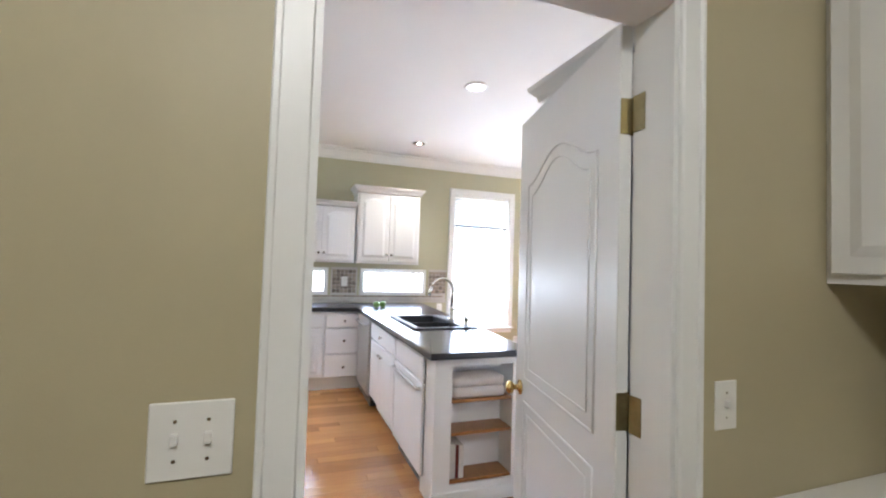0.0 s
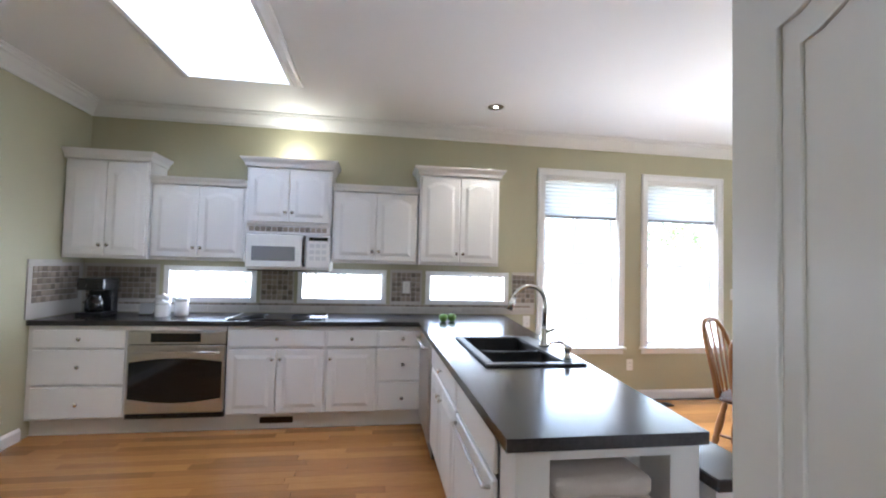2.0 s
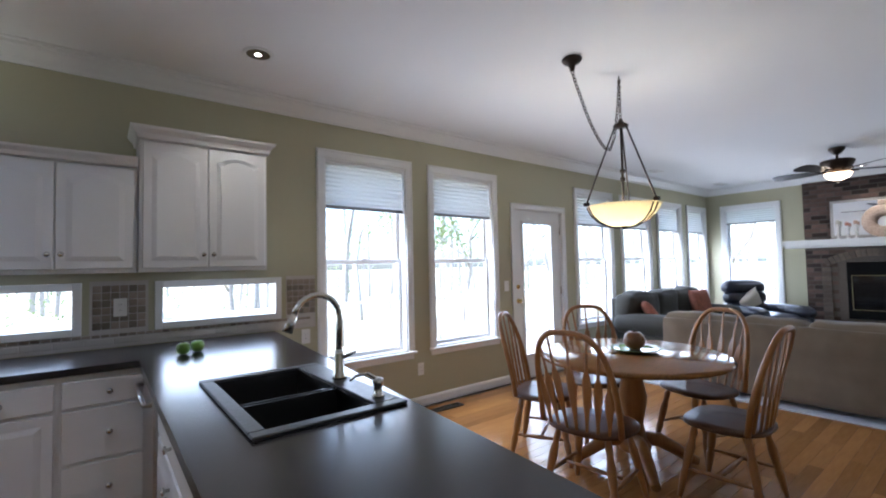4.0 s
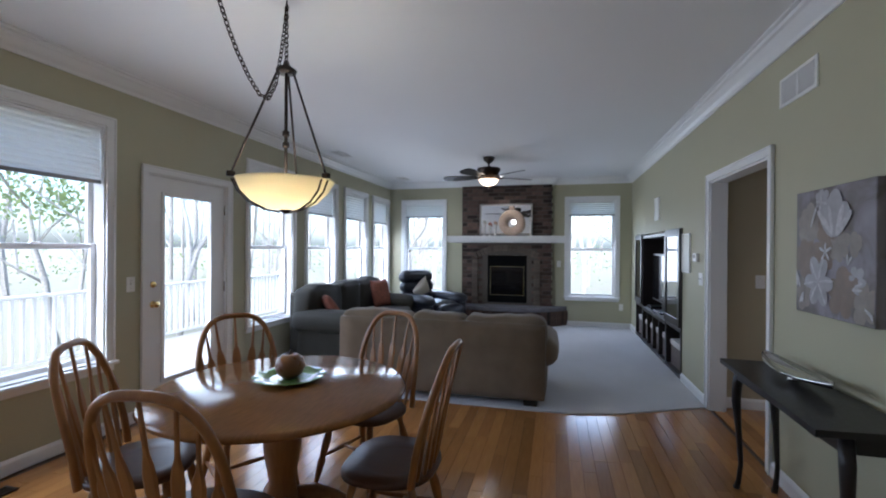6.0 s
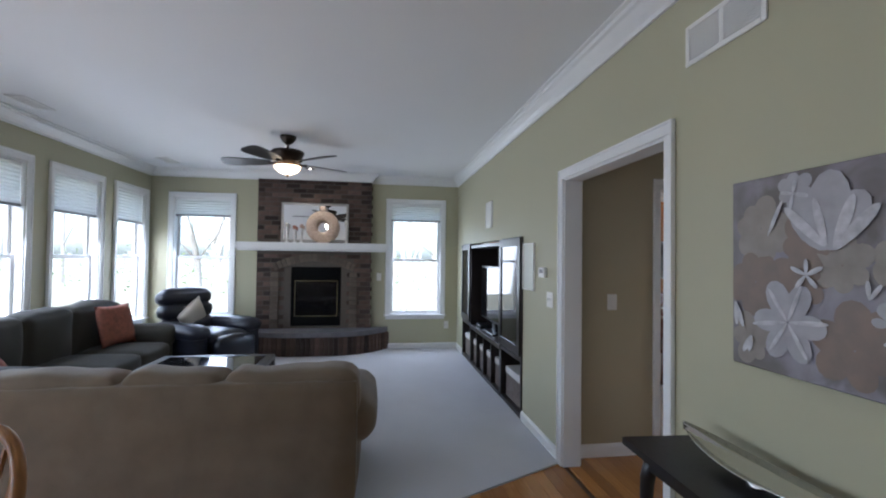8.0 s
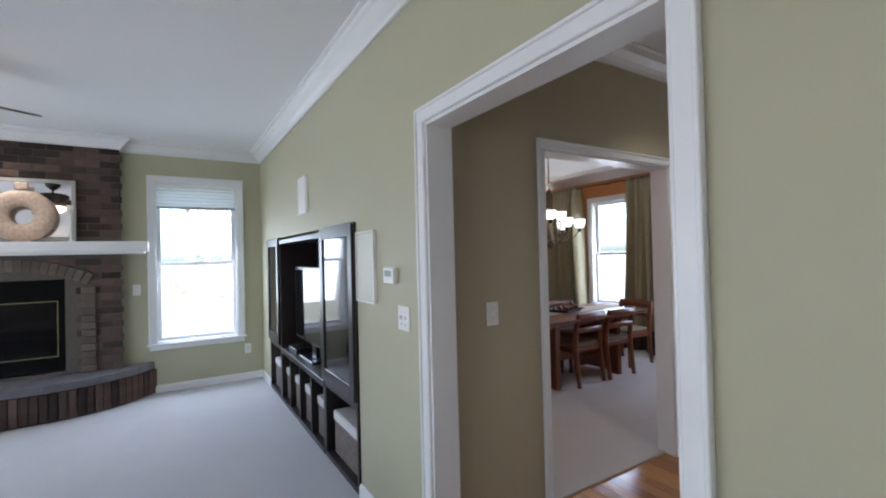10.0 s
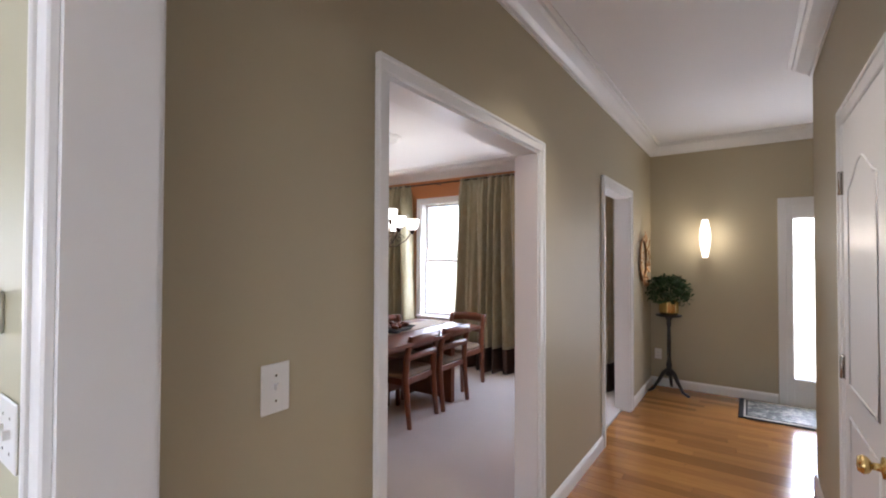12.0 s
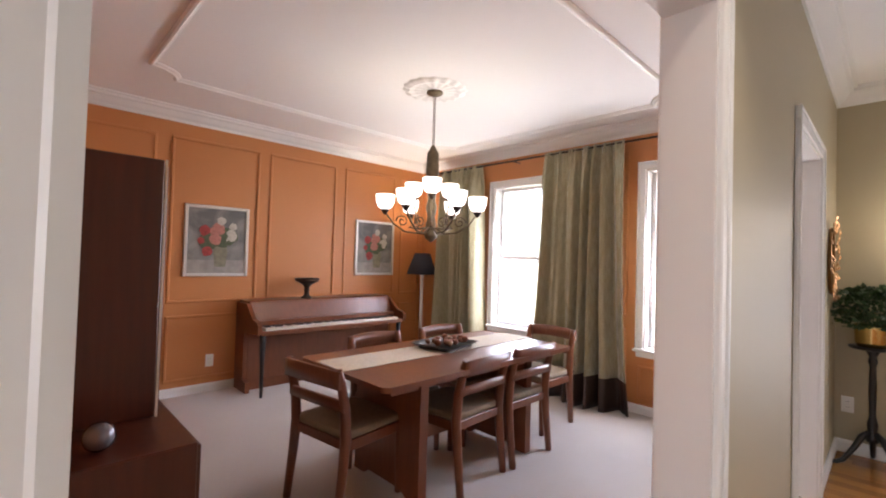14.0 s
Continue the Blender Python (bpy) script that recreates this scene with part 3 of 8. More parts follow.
# the open door into the kitchen: its leaf stands beside the way in
door_turn = 77.3
two = [(0.12, 0.74, 0.90, 1.72, True), (0.12, 0.74, 0.18, 0.80, False)]
t = thing("door_1", (1.273, YP + 0.026, 0), "white moulded panel door standing wide open", "door", kind="structure", rz=door_turn)
leaf = part("leaf", _leaf(0.862, 2.03, 0.035), WHITE, t)
bmesh_shift = Matrix.Translation((0, -0.035, 0))
leaf.matrix_basis = bmesh_shift
for y in (0.036, -0.001):
    for x0, x1, z0, z1, arched in two:
        mo, pts = B(), [(x0, z0), (x1, z0), (x1, z1)]
        if arched:
            pts += [(x1 + (x0 - x1) * k / 16, z1 + 0.10 * (0.5 - 0.5 * math.cos(math.tau * k / 16))) for k in range(1, 16)]
        pts += [(x0, z1)]
        tube(mo, [(x, y, z) for x, z in pts + [pts[0]]], 0.0045, 6)
        part("panel_moulding", mo, WHITE, leaf)
        mo, c = B(), 0.045
        pts = [(x0 + c, z0 + c), (x1 - c, z0 + c), (x1 - c, z1 - c)]
        if arched:
            pts += [(x1 - c + (x0 - x1 + 2 * c) * k / 16, z1 - c + 0.10 * (0.5 - 0.5 * math.cos(math.tau * k / 16))) for k in range(1, 16)]
        pts += [(x0 + c, z1 - c)]
        tube(mo, [(x, y, z) for x, z in pts + [pts[0]]], 0.0032, 6)
        part("panel_moulding", mo, WHITE, leaf)
for side, y in ((1, 0.035), (-1, 0.0)):
    kb = B()
    lathe(kb, [(0.0, 0.0), (0.032, 0.0), (0.032, 0.006), (0.012, 0.010), (0.011, 0.030), (0.024, 0.038), (0.029, 0.050), (0.022, 0.062), (0.0, 0.066)], 18)
    bmesh.ops.transform(kb, matrix=pose(0.795, y, 0.845, -90 * side), verts=kb.verts)
    part("door_knob", kb, BRASS, leaf, "round polished brass knob")
for z in (0.22, 1.0, 1.78):
    hb = B()
    back = pose(0, 0, 0, 0, 0, -door_turn)
    p = back @ Vector((0.0325, -0.004, 0))
    rod(hb, (p.x, p.y, z - 0.05), (p.x, p.y, z + 0.05), 0.007)
    box(hb, -0.003, -0.0006, -0.034, -0.001, z - 0.048, z + 0.048)
    box(hb, 0.022, 0.0245, -0.062, -0.022, z - 0.048, z + 0.048, 0, back)
    part("hinge", hb, OLD_BRASS, t, "brass butt hinge")

# glazed door to the deck
t = thing("door_2", ((BACK_DOOR[0] + BACK_DOOR[1]) / 2, YN, 0), "white back door with one tall pane", "door", kind="structure")
casing("casing", -0.455, 0.455, 2.04, None, 0, "", parent=t)
h = 0.45
bm = B()
for a, b, c, e in ((-h, -0.28, 0.012, 2.03), (0.28, h, 0.012, 2.03), (-0.28, 0.28, 0.012, 0.26), (-0.28, 0.28, 1.88, 2.03)):
    box(bm, a, b, 0.03, 0.075, c, e)
leaf = part("leaf", bm, WHITE, t)
bm = B()
for a, b, c, e in ((-0.30, -0.265, 0.24, 1.90), (0.265, 0.30, 0.24, 1.90), (-0.265, 0.265, 0.24, 0.275), (-0.265, 0.265, 1.865, 1.90)):
    box(bm, a, b, 0.018, 0.032, c, e, 0.004)
part("glazing_bead", bm, WHITE, leaf)
one_box("pane", GLASS, -0.28, 0.28, 0.05, 0.055, 0.26, 1.88, leaf).visible_shadow = False
bm = B()
for a, b, c, e in ((-0.455, -h, 0, 2.04), (h, 0.455, 0, 2.04), (-h, h, 2.03, 2.04), (-h, h, 0.0, 0.012)):
    box(bm, a, b, 0.0, 0.15, c, e)
part("door_lining", bm, WHITE, t)
for z, n in ((0.93, "door_knob"), (1.10, "deadbolt")):
    kb = B()
    lathe(kb, [(0.0, 0.0), (0.030, 0.0), (0.030, 0.006), (0.012, 0.010), (0.011, 0.026), (0.024, 0.034), (0.027, 0.046), (0.0, 0.056)] if n == "door_knob" else [(0, 0), (0.028, 0), (0.026, 0.012), (0.012, 0.016), (0, 0.018)], 16)
    bmesh.ops.transform(kb, matrix=pose(-0.375, 0.03, z, 90), verts=kb.verts)
    part(n, kb, BRASS, leaf, "aged brass lock")
for z in (0.25, 1.02, 1.80):
    hb = B()
    rod(hb, (0.448, 0.022, z - 0.05), (0.448, 0.022, z + 0.05), 0.008)
    part("hinge", hb, NICKEL, t)

# entrance sidelight and hall doors
t = thing("door_3", (5.13, YF, 0), "white entrance sidelight with one narrow pane", "sidelight", kind="structure", rz=180)
bm = B()
for a, b, c, e in ((-0.21, -0.145, 0, 2.06), (0.145, 0.30, 0, 2.06), (-0.145, 0.145, 1.98, 2.06), (-0.145, -0.088, 0, 1.98), (0.088, 0.145, 0, 1.98), (-0.088, 0.088, 0, 0.27), (-0.088, 0.088, 1.855, 1.98)):
    box(bm, a, b, -0.02 if abs(a) < 0.15 and abs(b) < 0.15 else -0.03, -0.0006, c, e, 0.003)
part("frame", bm, WHITE, t)
one_box("pane", GLASS, -0.095, 0.095, 0.04, 0.045, 0.27, 1.855, t).visible_shadow = False
for z in (0.38, 1.05, 1.72):
    bm = B()
    rod(bm, (0.21, -0.036, z - 0.05), (0.21, -0.036, z + 0.05), 0.009)
    part("hinge", bm, BRONZE, t)
t = thing("door_4", (4.84, YF, 0), "white panelled front door standing shut", "door", kind="structure", rz=180)
bm = B()
box(bm, 0, 0.91, -0.03, -0.001, 0.01, 2.03, 0.004)
part("leaf", bm, WHITE, t)
for k, (ya, yb) in enumerate(((-0.71, 0.02), (0.72, 1.40))):
    t = thing("door_%d" % (5 + k), (XHW, (ya + yb) / 2, 0), "white moulded closet door standing shut", "door", kind="structure", rz=90)
    hw = (yb - ya) / 2
    casing("casing", -hw, hw, 2.035, None, 0, "", parent=t)
    bm = B()
    box(bm, -hw + 0.003, hw - 0.003, -0.012, -0.0006, 0.012, 2.03, 0.002)
    leaf = part("leaf", bm, WHITE, t)
    for x0, x1, z0, z1, arched in ((-hw + 0.12, hw - 0.12, 0.95, 1.74, True), (-hw + 0.12, hw - 0.12, 0.2, 0.82, False)):
        mo, pts = B(), [(x0, z0), (x1, z0), (x1, z1)]
        if arched:
            pts += [(x1 + (x0 - x1) * q / 12, z1 + 0.09 * (0.5 - 0.5 * math.cos(math.tau * q / 12))) for q in range(1, 12)]
        pts += [(x0, z1)]
        tube(mo, [(x, -0.012, z) for x, z in pts + [pts[0]]], 0.006, 6)
        part("panel_moulding", mo, WHITE, leaf)
    kb, s = B(), 1
    lathe(kb, [(0.0, 0.0), (0.032, 0.0), (0.032, 0.006), (0.012, 0.010), (0.011, 0.030), (0.024, 0.038), (0.029, 0.050), (0.022, 0.062), (0.0, 0.066)], 18)
    bmesh.ops.transform(kb, matrix=pose(s * (hw - 0.065), -0.012, 0.83, 90), verts=kb.verts)
    part("door_knob", kb, BRASS, leaf, "round polished brass knob")
    for z in (0.25, 1.0, 1.78):
        hb = B()
        x = -s * (hw - 0.001)
        rod(hb, (x, -0.022, z - 0.05), (x, -0.022, z + 0.05), 0.008)
        box(hb, x - 0.024, x + 0.024, -0.016, -0.0125, z - 0.05, z + 0.05)
        part("hinge", hb, NICKEL, t)

# skylight well
t = thing("skylight", ((SKY[0] + SKY[1]) / 2, (SKY[2] + SKY[3]) / 2, CEIL), "deep white skylight well in the kitchen ceiling", "skylight", kind="structure")
hx, hy = (SKY[1] - SKY[0]) / 2, (SKY[3] - SKY[2]) / 2
bm = B()
for a, b, c, e in ((-hx - 0.04, -hx, -hy - 0.04, hy + 0.04), (hx, hx + 0.04, -hy - 0.04, hy + 0.04), (-hx, hx, -hy - 0.04, -hy), (-hx, hx, hy, hy + 0.04)):
    box(bm, a, b, c, e, 0.051, 1.0)
part("well", bm, CEILING, t)
one_box("pane", GLASS, -hx - 0.03, hx + 0.03, -hy - 0.03, hy + 0.03, 0.97, 0.975, t).visible_shadow = False
moulding("skylight_trim", [(0, 0), (0, -0.028), (0.03, -0.03), (0.06, -0.016), (0.085, -0.012), (0.09, 0)], [(SKY[0], SKY[2]), (SKY[0], SKY[3]), (SKY[1], SKY[3]), (SKY[1], SKY[2])], CEIL - G, WHITE, "white moulding round the skylight", True)


# ---- small fittings ----
def plate(name, at, rz, w, h, label, toggles=0, sockets=0, mat=None):
    """A switch or socket plate on a wall; its front looks to local -y."""
    t = thing(name, at, label, "socket" if sockets else "switch", rz=rz)
    bm = B()
    box(bm, -w / 2, w / 2, -0.006, -0.0006, -h / 2, h / 2, 0.002)
    part("cover_plate", bm, mat or PLASTIC, t)
    for i in range(toggles):
        x = (i - (toggles - 1) / 2) * 0.046
        bm = B()
        box(bm, x - 0.005, x + 0.005, -0.016, -0.005, -0.004, 0.012, 0.001)
        part("toggle", bm, PLASTIC, t)
        bm = B()
        for z in (-0.030, 0.030):
            rod(bm, (x, -0.0068, z), (x, -0.0055, z), 0.003, seg=8)
        tagged(part("screws", bm, NICKEL, t), kind="stuff")
    for i in range(sockets):
        z = (i - (sockets - 1) / 2) * 0.038
        bm = B()
        box(bm, -0.016, 0.016, -0.009, -0.005, z - 0.014, z + 0.014, 0.003)
        part("socket_face", bm, PLASTIC, t)
        bm = B()
        for x in (-0.006, 0.006):
            box(bm, x - 0.001, x + 0.001, -0.0096, -0.0086, z - 0.004, z + 0.005)
        part("slot", bm, BLACK, t)
    return t


plate("light_switch", (0.322, YP - 0.12, 1.085), 0, 0.118, 0.118, "white double toggle switch plate on khaki wall", 2)
plate("light_switch", (1.475, YP - 0.12, 1.047), 0, 0.072, 0.118, "ivory single toggle switch on khaki wall", 1)
plate("light_switch", (6.643, YS, 1.15), 180, 0.118, 0.118, "white double switch plate under the thermostat", 2)
plate("light_switch", (XH, 1.165, 1.145), -90, 0.076, 0.118, "white single switch plate on taupe wall", 1)
plate("light_switch", (XW, 5.197, 1.105), 90, 0.072, 0.118, "white switch plate on the kitchen side wall", 1)
plate("light_switch", (4.80, YN, 1.12), 0, 0.072, 0.118, "white switch plate beside the back door", 1)
plate("light_switch", (XE, 2.87, 1.15), -90, 0.072, 0.118, "white switch plate beside the fireplace", 1)
for at, rz in (((3.56, YN, 0.36), 0), ((2.41, YN, 0.81), 0), ((XE, 1.775, 0.38), -90), ((XD, -0.61, 0.31), -90), ((1.17, YN - 0.012, 1.14), 0), ((6.44, YF, 0.36), 180)):
    plate("wall_socket", at, rz, 0.072, 0.118, "white double wall socket with cover plate", 0, 2)


def grille(name, at, rx, rz, w, h, label, bars=14, mat=None, split=False):
    """A louvred vent; the front looks to local -y before it is tilted by rx."""
    t = new(name)
    t.matrix_basis = pose(*at, rx, 0, rz)
    tagged(t, label, "vent")
    bm = B()
    for a, b, c, e in ((-w / 2, -w / 2 + 0.022, -h / 2, h / 2), (w / 2 - 0.022, w / 2, -h / 2, h / 2), (-w / 2 + 0.022, w / 2 - 0.022, -h / 2, -h / 2 + 0.022), (-w / 2 + 0.022, w / 2 - 0.022, h / 2 - 0.022, h / 2)):
        box(bm, a, b, -0.010, -0.0008, c, e, 0.002)
    if split:
        box(bm, -0.01, 0.01, -0.009, -0.0008, -h / 2 + 0.022, h / 2 - 0.022)
    part("frame", bm, mat or PLASTIC, t)
    one_box("backing", SHADE_RAIL if not mat else BLACK, -w / 2 + 0.02, w / 2 - 0.02, -0.002, -0.0008, -h / 2 + 0.02, h / 2 - 0.02, t)
    for i in range(bars):
        z = -h / 2 + 0.03 + (h - 0.06) * i / (bars - 1)
        bm = B()
        box(bm, -w / 2 + 0.022, w / 2 - 0.022, -0.008, -0.003, z - 0.003, z + 0.003)
        part("slat", bm, mat or PLASTIC, t)
    return t


grille("return_vent", (4.95, YS, 2.385), 0, 180, 0.40, 0.175, "white return air vent high on the wall", 12, None, True)
grille("ceiling_vent", (7.68, 5.88, CEIL), 90, 0, 0.36, 0.16, "white ceiling vent above the windows", 8)
grille("ceiling_vent", (9.91, 5.75, CEIL), 90, 0, 0.36, 0.16, "white ceiling vent above the windows", 8)
grille("floor_register", (3.72, 6.02, 0.001), -90, 0, 0.34, 0.10, "brown floor register under the windows", 6, BRONZE)
grille("toe_kick_vent", (0.10, 5.70, 0.07), 0, 0, 0.26, 0.05, "dark vent in the cabinet plinth", 4, BRONZE)

CAN_LIGHT = material("lamp glass", (1, 0.95, 0.85), 0.4, emit=1.6, emit_colour=(1.0, 0.86, 0.66))
# dark brown stands in for the shaded recess and the room mirrored in it
REFLECTOR = material("recess-darkened reflector", (0.30, 0.24, 0.21), 0.25, metal=1.0, vary=0.02)


def can_light(x, y, on=True, watts=10):
    t = thing("ceiling_light", (x, y, CEIL), "round recessed ceiling light with white trim", "ceiling light", "recessed ceiling lights")
    bm = B()
    lathe(bm, [(0.068, -0.002), (0.092, -0.002), (0.094, -0.006), (0.088, -0.010), (0.070, -0.008), (0.068, -0.002)], 28)
    part("trim_ring", bm, WHITE, t)
    bm = B()
    lathe(bm, [(0.071, -0.009), (0.036, -0.0035), (0.035, -0.002), (0.071, -0.003)], 28)
    part("reflector", bm, REFLECTOR, t)
    bm = B()
    lathe(bm, [(0.0, -0.012), (0.018, -0.010), (0.032, -0.005), (0.034, -0.0015), (0.0, -0.0015)], 24)
    part("lamp", bm, CAN_LIGHT if on else PLASTIC, t)
    if on:
        sp = new("spot", bpy.data.lights.new("spot", "SPOT"))
        sp.data.energy, sp.data.spot_size, sp.data.spot_blend, sp.data.color, sp.data.shadow_soft_size = watts, radians(110), 0.8, WARM, 0.05
        sp.matrix_world = look((x, y, CEIL - 0.03), (x, y + 0.001, 0))


for x, y in ((1.79, 3.84), (1.85, 5.53), (-1.1, 3.84), (10.05, 3.9), (5.92, -0.2)):
    can_light(x, y, watts={10.05: 2.5, 5.92: 2.2}.get(x, 1.6))

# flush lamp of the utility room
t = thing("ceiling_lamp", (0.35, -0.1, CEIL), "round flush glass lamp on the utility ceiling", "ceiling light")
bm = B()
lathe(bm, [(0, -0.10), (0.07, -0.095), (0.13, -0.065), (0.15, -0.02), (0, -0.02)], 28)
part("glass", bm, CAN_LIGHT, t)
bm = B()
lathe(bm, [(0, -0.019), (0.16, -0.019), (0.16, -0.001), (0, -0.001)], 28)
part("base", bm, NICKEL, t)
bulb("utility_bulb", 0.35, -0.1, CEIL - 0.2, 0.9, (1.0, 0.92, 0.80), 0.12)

# ---- kitchen ----
def raised_panel(bm, x0, x1, z0, z1, y, arch=False, rim=0.055):
    """A raised centre field on a door front that looks to -y."""
    n = 12 if arch else 1
    a, b = [], []
    for inset, yy, lst in ((rim, y - 0.001, a), (rim + 0.028, y - 0.009, b)):
        pts = [(x0 + inset, z0 + inset), (x1 - inset, z0 + inset)]
        rise = 0.045 if arch else 0
        for k in range(n + 1):
            u = k / n
            x = x1 - inset + (x0 - x1 + 2 * inset) * u
            z = z1 - inset - rise + rise * math.sin(math.pi * u) if arch else z1 - inset
            pts.append((x, z))
        for x, z in pts:
            lst.append(bm.verts.new((x, yy, z)))
    k = len(a)
    for i in range(k):
        bm.faces.new((a[i], a[(i + 1) % k], b[(i + 1) % k], b[i]))
    bm.faces.new(b)


def knob(parent, x, y, z, mat=None):
    bm = B()
    lathe(bm, [(0, 0), (0.006, 0), (0.006, 0.014), (0.014, 0.018), (0.015, 0.024), (0.0, 0.029)], 12)
    bmesh.ops.transform(bm, matrix=pose(x, y, z, 90), verts=bm.verts)
    part("knob", bm, mat or NICKEL, parent)


def front(name, parent, x0, x1, z0, z1, y, arch=False, knobs=(), panel=True):
    bm = B()
    box(bm, x0 + 0.003, x1 - 0.003, y - 0.019, y - 0.0008, z0 + 0.003, z1 - 0.003, 0.004)
    if panel:
        raised_panel(bm, x0, x1, z0, z1, y - 0.019, arch, 0.05)
    f = part(name, bm, CABINET, parent)
    for kx, kz in knobs:
        knob(f, kx, y - 0.019, kz)
    return f


CAB_TOP, KICK, DEEP = 0.84, 0.13, 0.585


def base_unit(x0, x1, fronts, at, rz=0.0, label="white base cabinet with raised panel fronts", name="base_cabinet"):
    """A base unit, its front at local y = 0 and its body behind it."""
    t = thing(name, at, label, "cabinet", "kitchen base cabinets", rz=rz)
    bm = B()
    box(bm, x0, x1, 0, DEEP, KICK, CAB_TOP)
    box(bm, x0, x1, 0.06, DEEP, 0.001, KICK)
    part("body", bm, CABINET, t)
    for f in fronts:
        front(f[0], t, *f[1:5], 0.0, False, f[5] if len(f) > 5 else (), panel=f[0] == "door")
    return t


YB = 5.64
at = (0, YB, 0)
base_unit(-1.688, -1.0, [("drawer", -1.655, -1.012, 0.67, 0.81, [(-1.33, 0.74)]), ("drawer", -1.655, -1.012, 0.39, 0.66, [(-1.33, 0.53)]), ("drawer", -1.655, -1.012, 0.14, 0.38, [(-1.33, 0.25)])], at,
          label="white three drawer base cabinet beside the oven")
base_unit(-0.285, 0.48, [("drawer", -0.275, 0.47, 0.67, 0.81, [(0.10, 0.74)]), ("door", -0.275, 0.096, 0.14, 0.66, [(0.066, 0.58)]), ("door", 0.098, 0.47, 0.14, 0.66, [(0.128, 0.58)])], at,
          label="white two door base cabinet below the cooktop")
base_unit(0.4805, 0.90, [("drawer", 0.49, 0.89, 0.67, 0.81, [(0.69, 0.74)]), ("door", 0.49, 0.89, 0.14, 0.66, [(0.52, 0.58)])], at)
base_unit(0.9005, 1.40, [("drawer", 0.91, 1.315, 0.67, 0.81, [(1.11, 0.74)]), ("drawer", 0.91, 1.315, 0.39, 0.66, [(1.11, 0.53)]), ("drawer", 0.91, 1.315, 0.14, 0.38, [(1.11, 0.25)])], at,
          label="white corner base cabinet with three drawers")

# oven
t = thing("oven", (-0.6425, YB, 0), "stainless built in oven with black window", "oven")
one_box("body", BLACK, -0.355, 0.355, 0.0, 0.55, 0.13, 0.838, t)
one_box("plinth", CABINET, -0.357, 0.357, 0.06, 0.5, 0.001, 0.129, t)
bm = B()
box(bm, -0.352, 0.352, -0.030, -0.001, 0.70, 0.80, 0.004)
p = part("control_panel", bm, STEEL, t)
one_box("display", BLACK_GLASS, -0.19, 0.17, -0.034, -0.0295, 0.715, 0.785, p, 0.002)
bm = B()
box(bm, -0.352, 0.352, -0.036, -0.001, 0.172, 0.69, 0.006)
dr = part("oven_door", bm, STEEL, t)
bm = B()
n = 16
out = [(-0.335 + 0.67 * k / n, 0.565 + 0.028 * math.sin(math.pi * k / n)) for k in range(n + 1)] + [(0.335 - 0.67 * k / n, 0.285 - 0.035 * math.sin(math.pi * k / n)) for k in range(n + 1)]
prism(bm, out, 0, 0.004, pose(0, -0.036, 0, 90))
part("oven_window", bm, BLACK_GLASS, dr)
bm = B()
tube(bm, [(-0.31, -0.040, 0.640), (-0.30, -0.07, 0.641), (-0.15, -0.075, 0.648), (0, -0.076, 0.650), (0.15, -0.075, 0.648), (0.30, -0.07, 0.641), (0.31, -0.040, 0.640)], 0.009)
part("handle", bm, STEEL, dr)
one_box("lower_grille", BLACK, -0.352, 0.352, -0.026, -0.001, 0.132, 0.168, t)
one_box("filler", CABINET, -0.352, 0.352, -0.012, -0.001, 0.803, 0.838, t)

# peninsula
PX, PY0 = 1.285, 3.16


def pen_unit(y0, y1, fronts, label, name="base_cabinet", top=CAB_TOP):
    t = thing(name, (PX, 0, 0), label, "cabinet", "kitchen base cabinets", rz=-90)
    bm = B()
    box(bm, -y1, -y0, 0, 0.56, KICK, top)
    box(bm, -y1, -y0, 0.06, 0.56, 0.001, KICK)
    part("body", bm, CABINET, t)
    for f in fronts:
        front(f[0], t, -f[2], -f[1], f[3], f[4], 0.0, False, [(-k[0], k[1]) for k in f[5]] if len(f) > 5 else (), panel=f[0] == "door")
    return t


pen_unit(4.02, 4.95, [("drawer_front", 4.03, 4.94, 0.67, 0.81, [(4.48, 0.74)]), ("door", 4.03, 4.48, 0.14, 0.66, [(4.44, 0.58)]), ("door", 4.485, 4.94, 0.14, 0.66, [(4.53, 0.58)])], "white sink cabinet with two doors", top=0.655)
# dishwasher in the corner leg
t = thing("dishwasher", (PX, 5.30, 0), "stainless dishwasher in the corner of the kitchen", "dishwasher", rz=-90)
one_box("body", BLACK, -0.335, 0.345, 0.0, 0.54, 0.02, 0.838, t)
bm = B()
box(bm, -0.30, 0.295, -0.03, -0.001, 0.11, 0.835, 0.006)
dr = part("door", bm, STEEL, t)
bm = B()
tube(bm, [(-0.24, -0.03, 0.76), (-0.235, -0.062, 0.762), (0.235, -0.062, 0.762), (0.24, -0.03, 0.76)], 0.010)
part("handle", bm, STEEL, dr)
# white compactor beside the end panel
t = thing("compactor", (PX, 3.70, 0), "white slim built in appliance with towel bar", "appliance", rz=-90)
one_box("body", CABINET, -0.315, 0.38, 0.0, 0.54, 0.10, 0.838, t)
one_box("toe_grille", BLACK, -0.30, 0.37, 0.03, 0.5, 0.004, 0.099, t)
front("drawer_front", t, -0.30, 0.37, 0.67, 0.81, 0.0, panel=False)
bm = B()
box(bm, -0.30, 0.37, -0.022, -0.001, 0.11, 0.655, 0.005)
dr = part("door", bm, CABINET, t)
bm = B()
tube(bm, [(-0.27, -0.02, 0.62), (-0.265, -0.045, 0.62), (0.335, -0.045, 0.62), (0.34, -0.02, 0.62)], 0.008)
part("handle", bm, STEEL, dr)

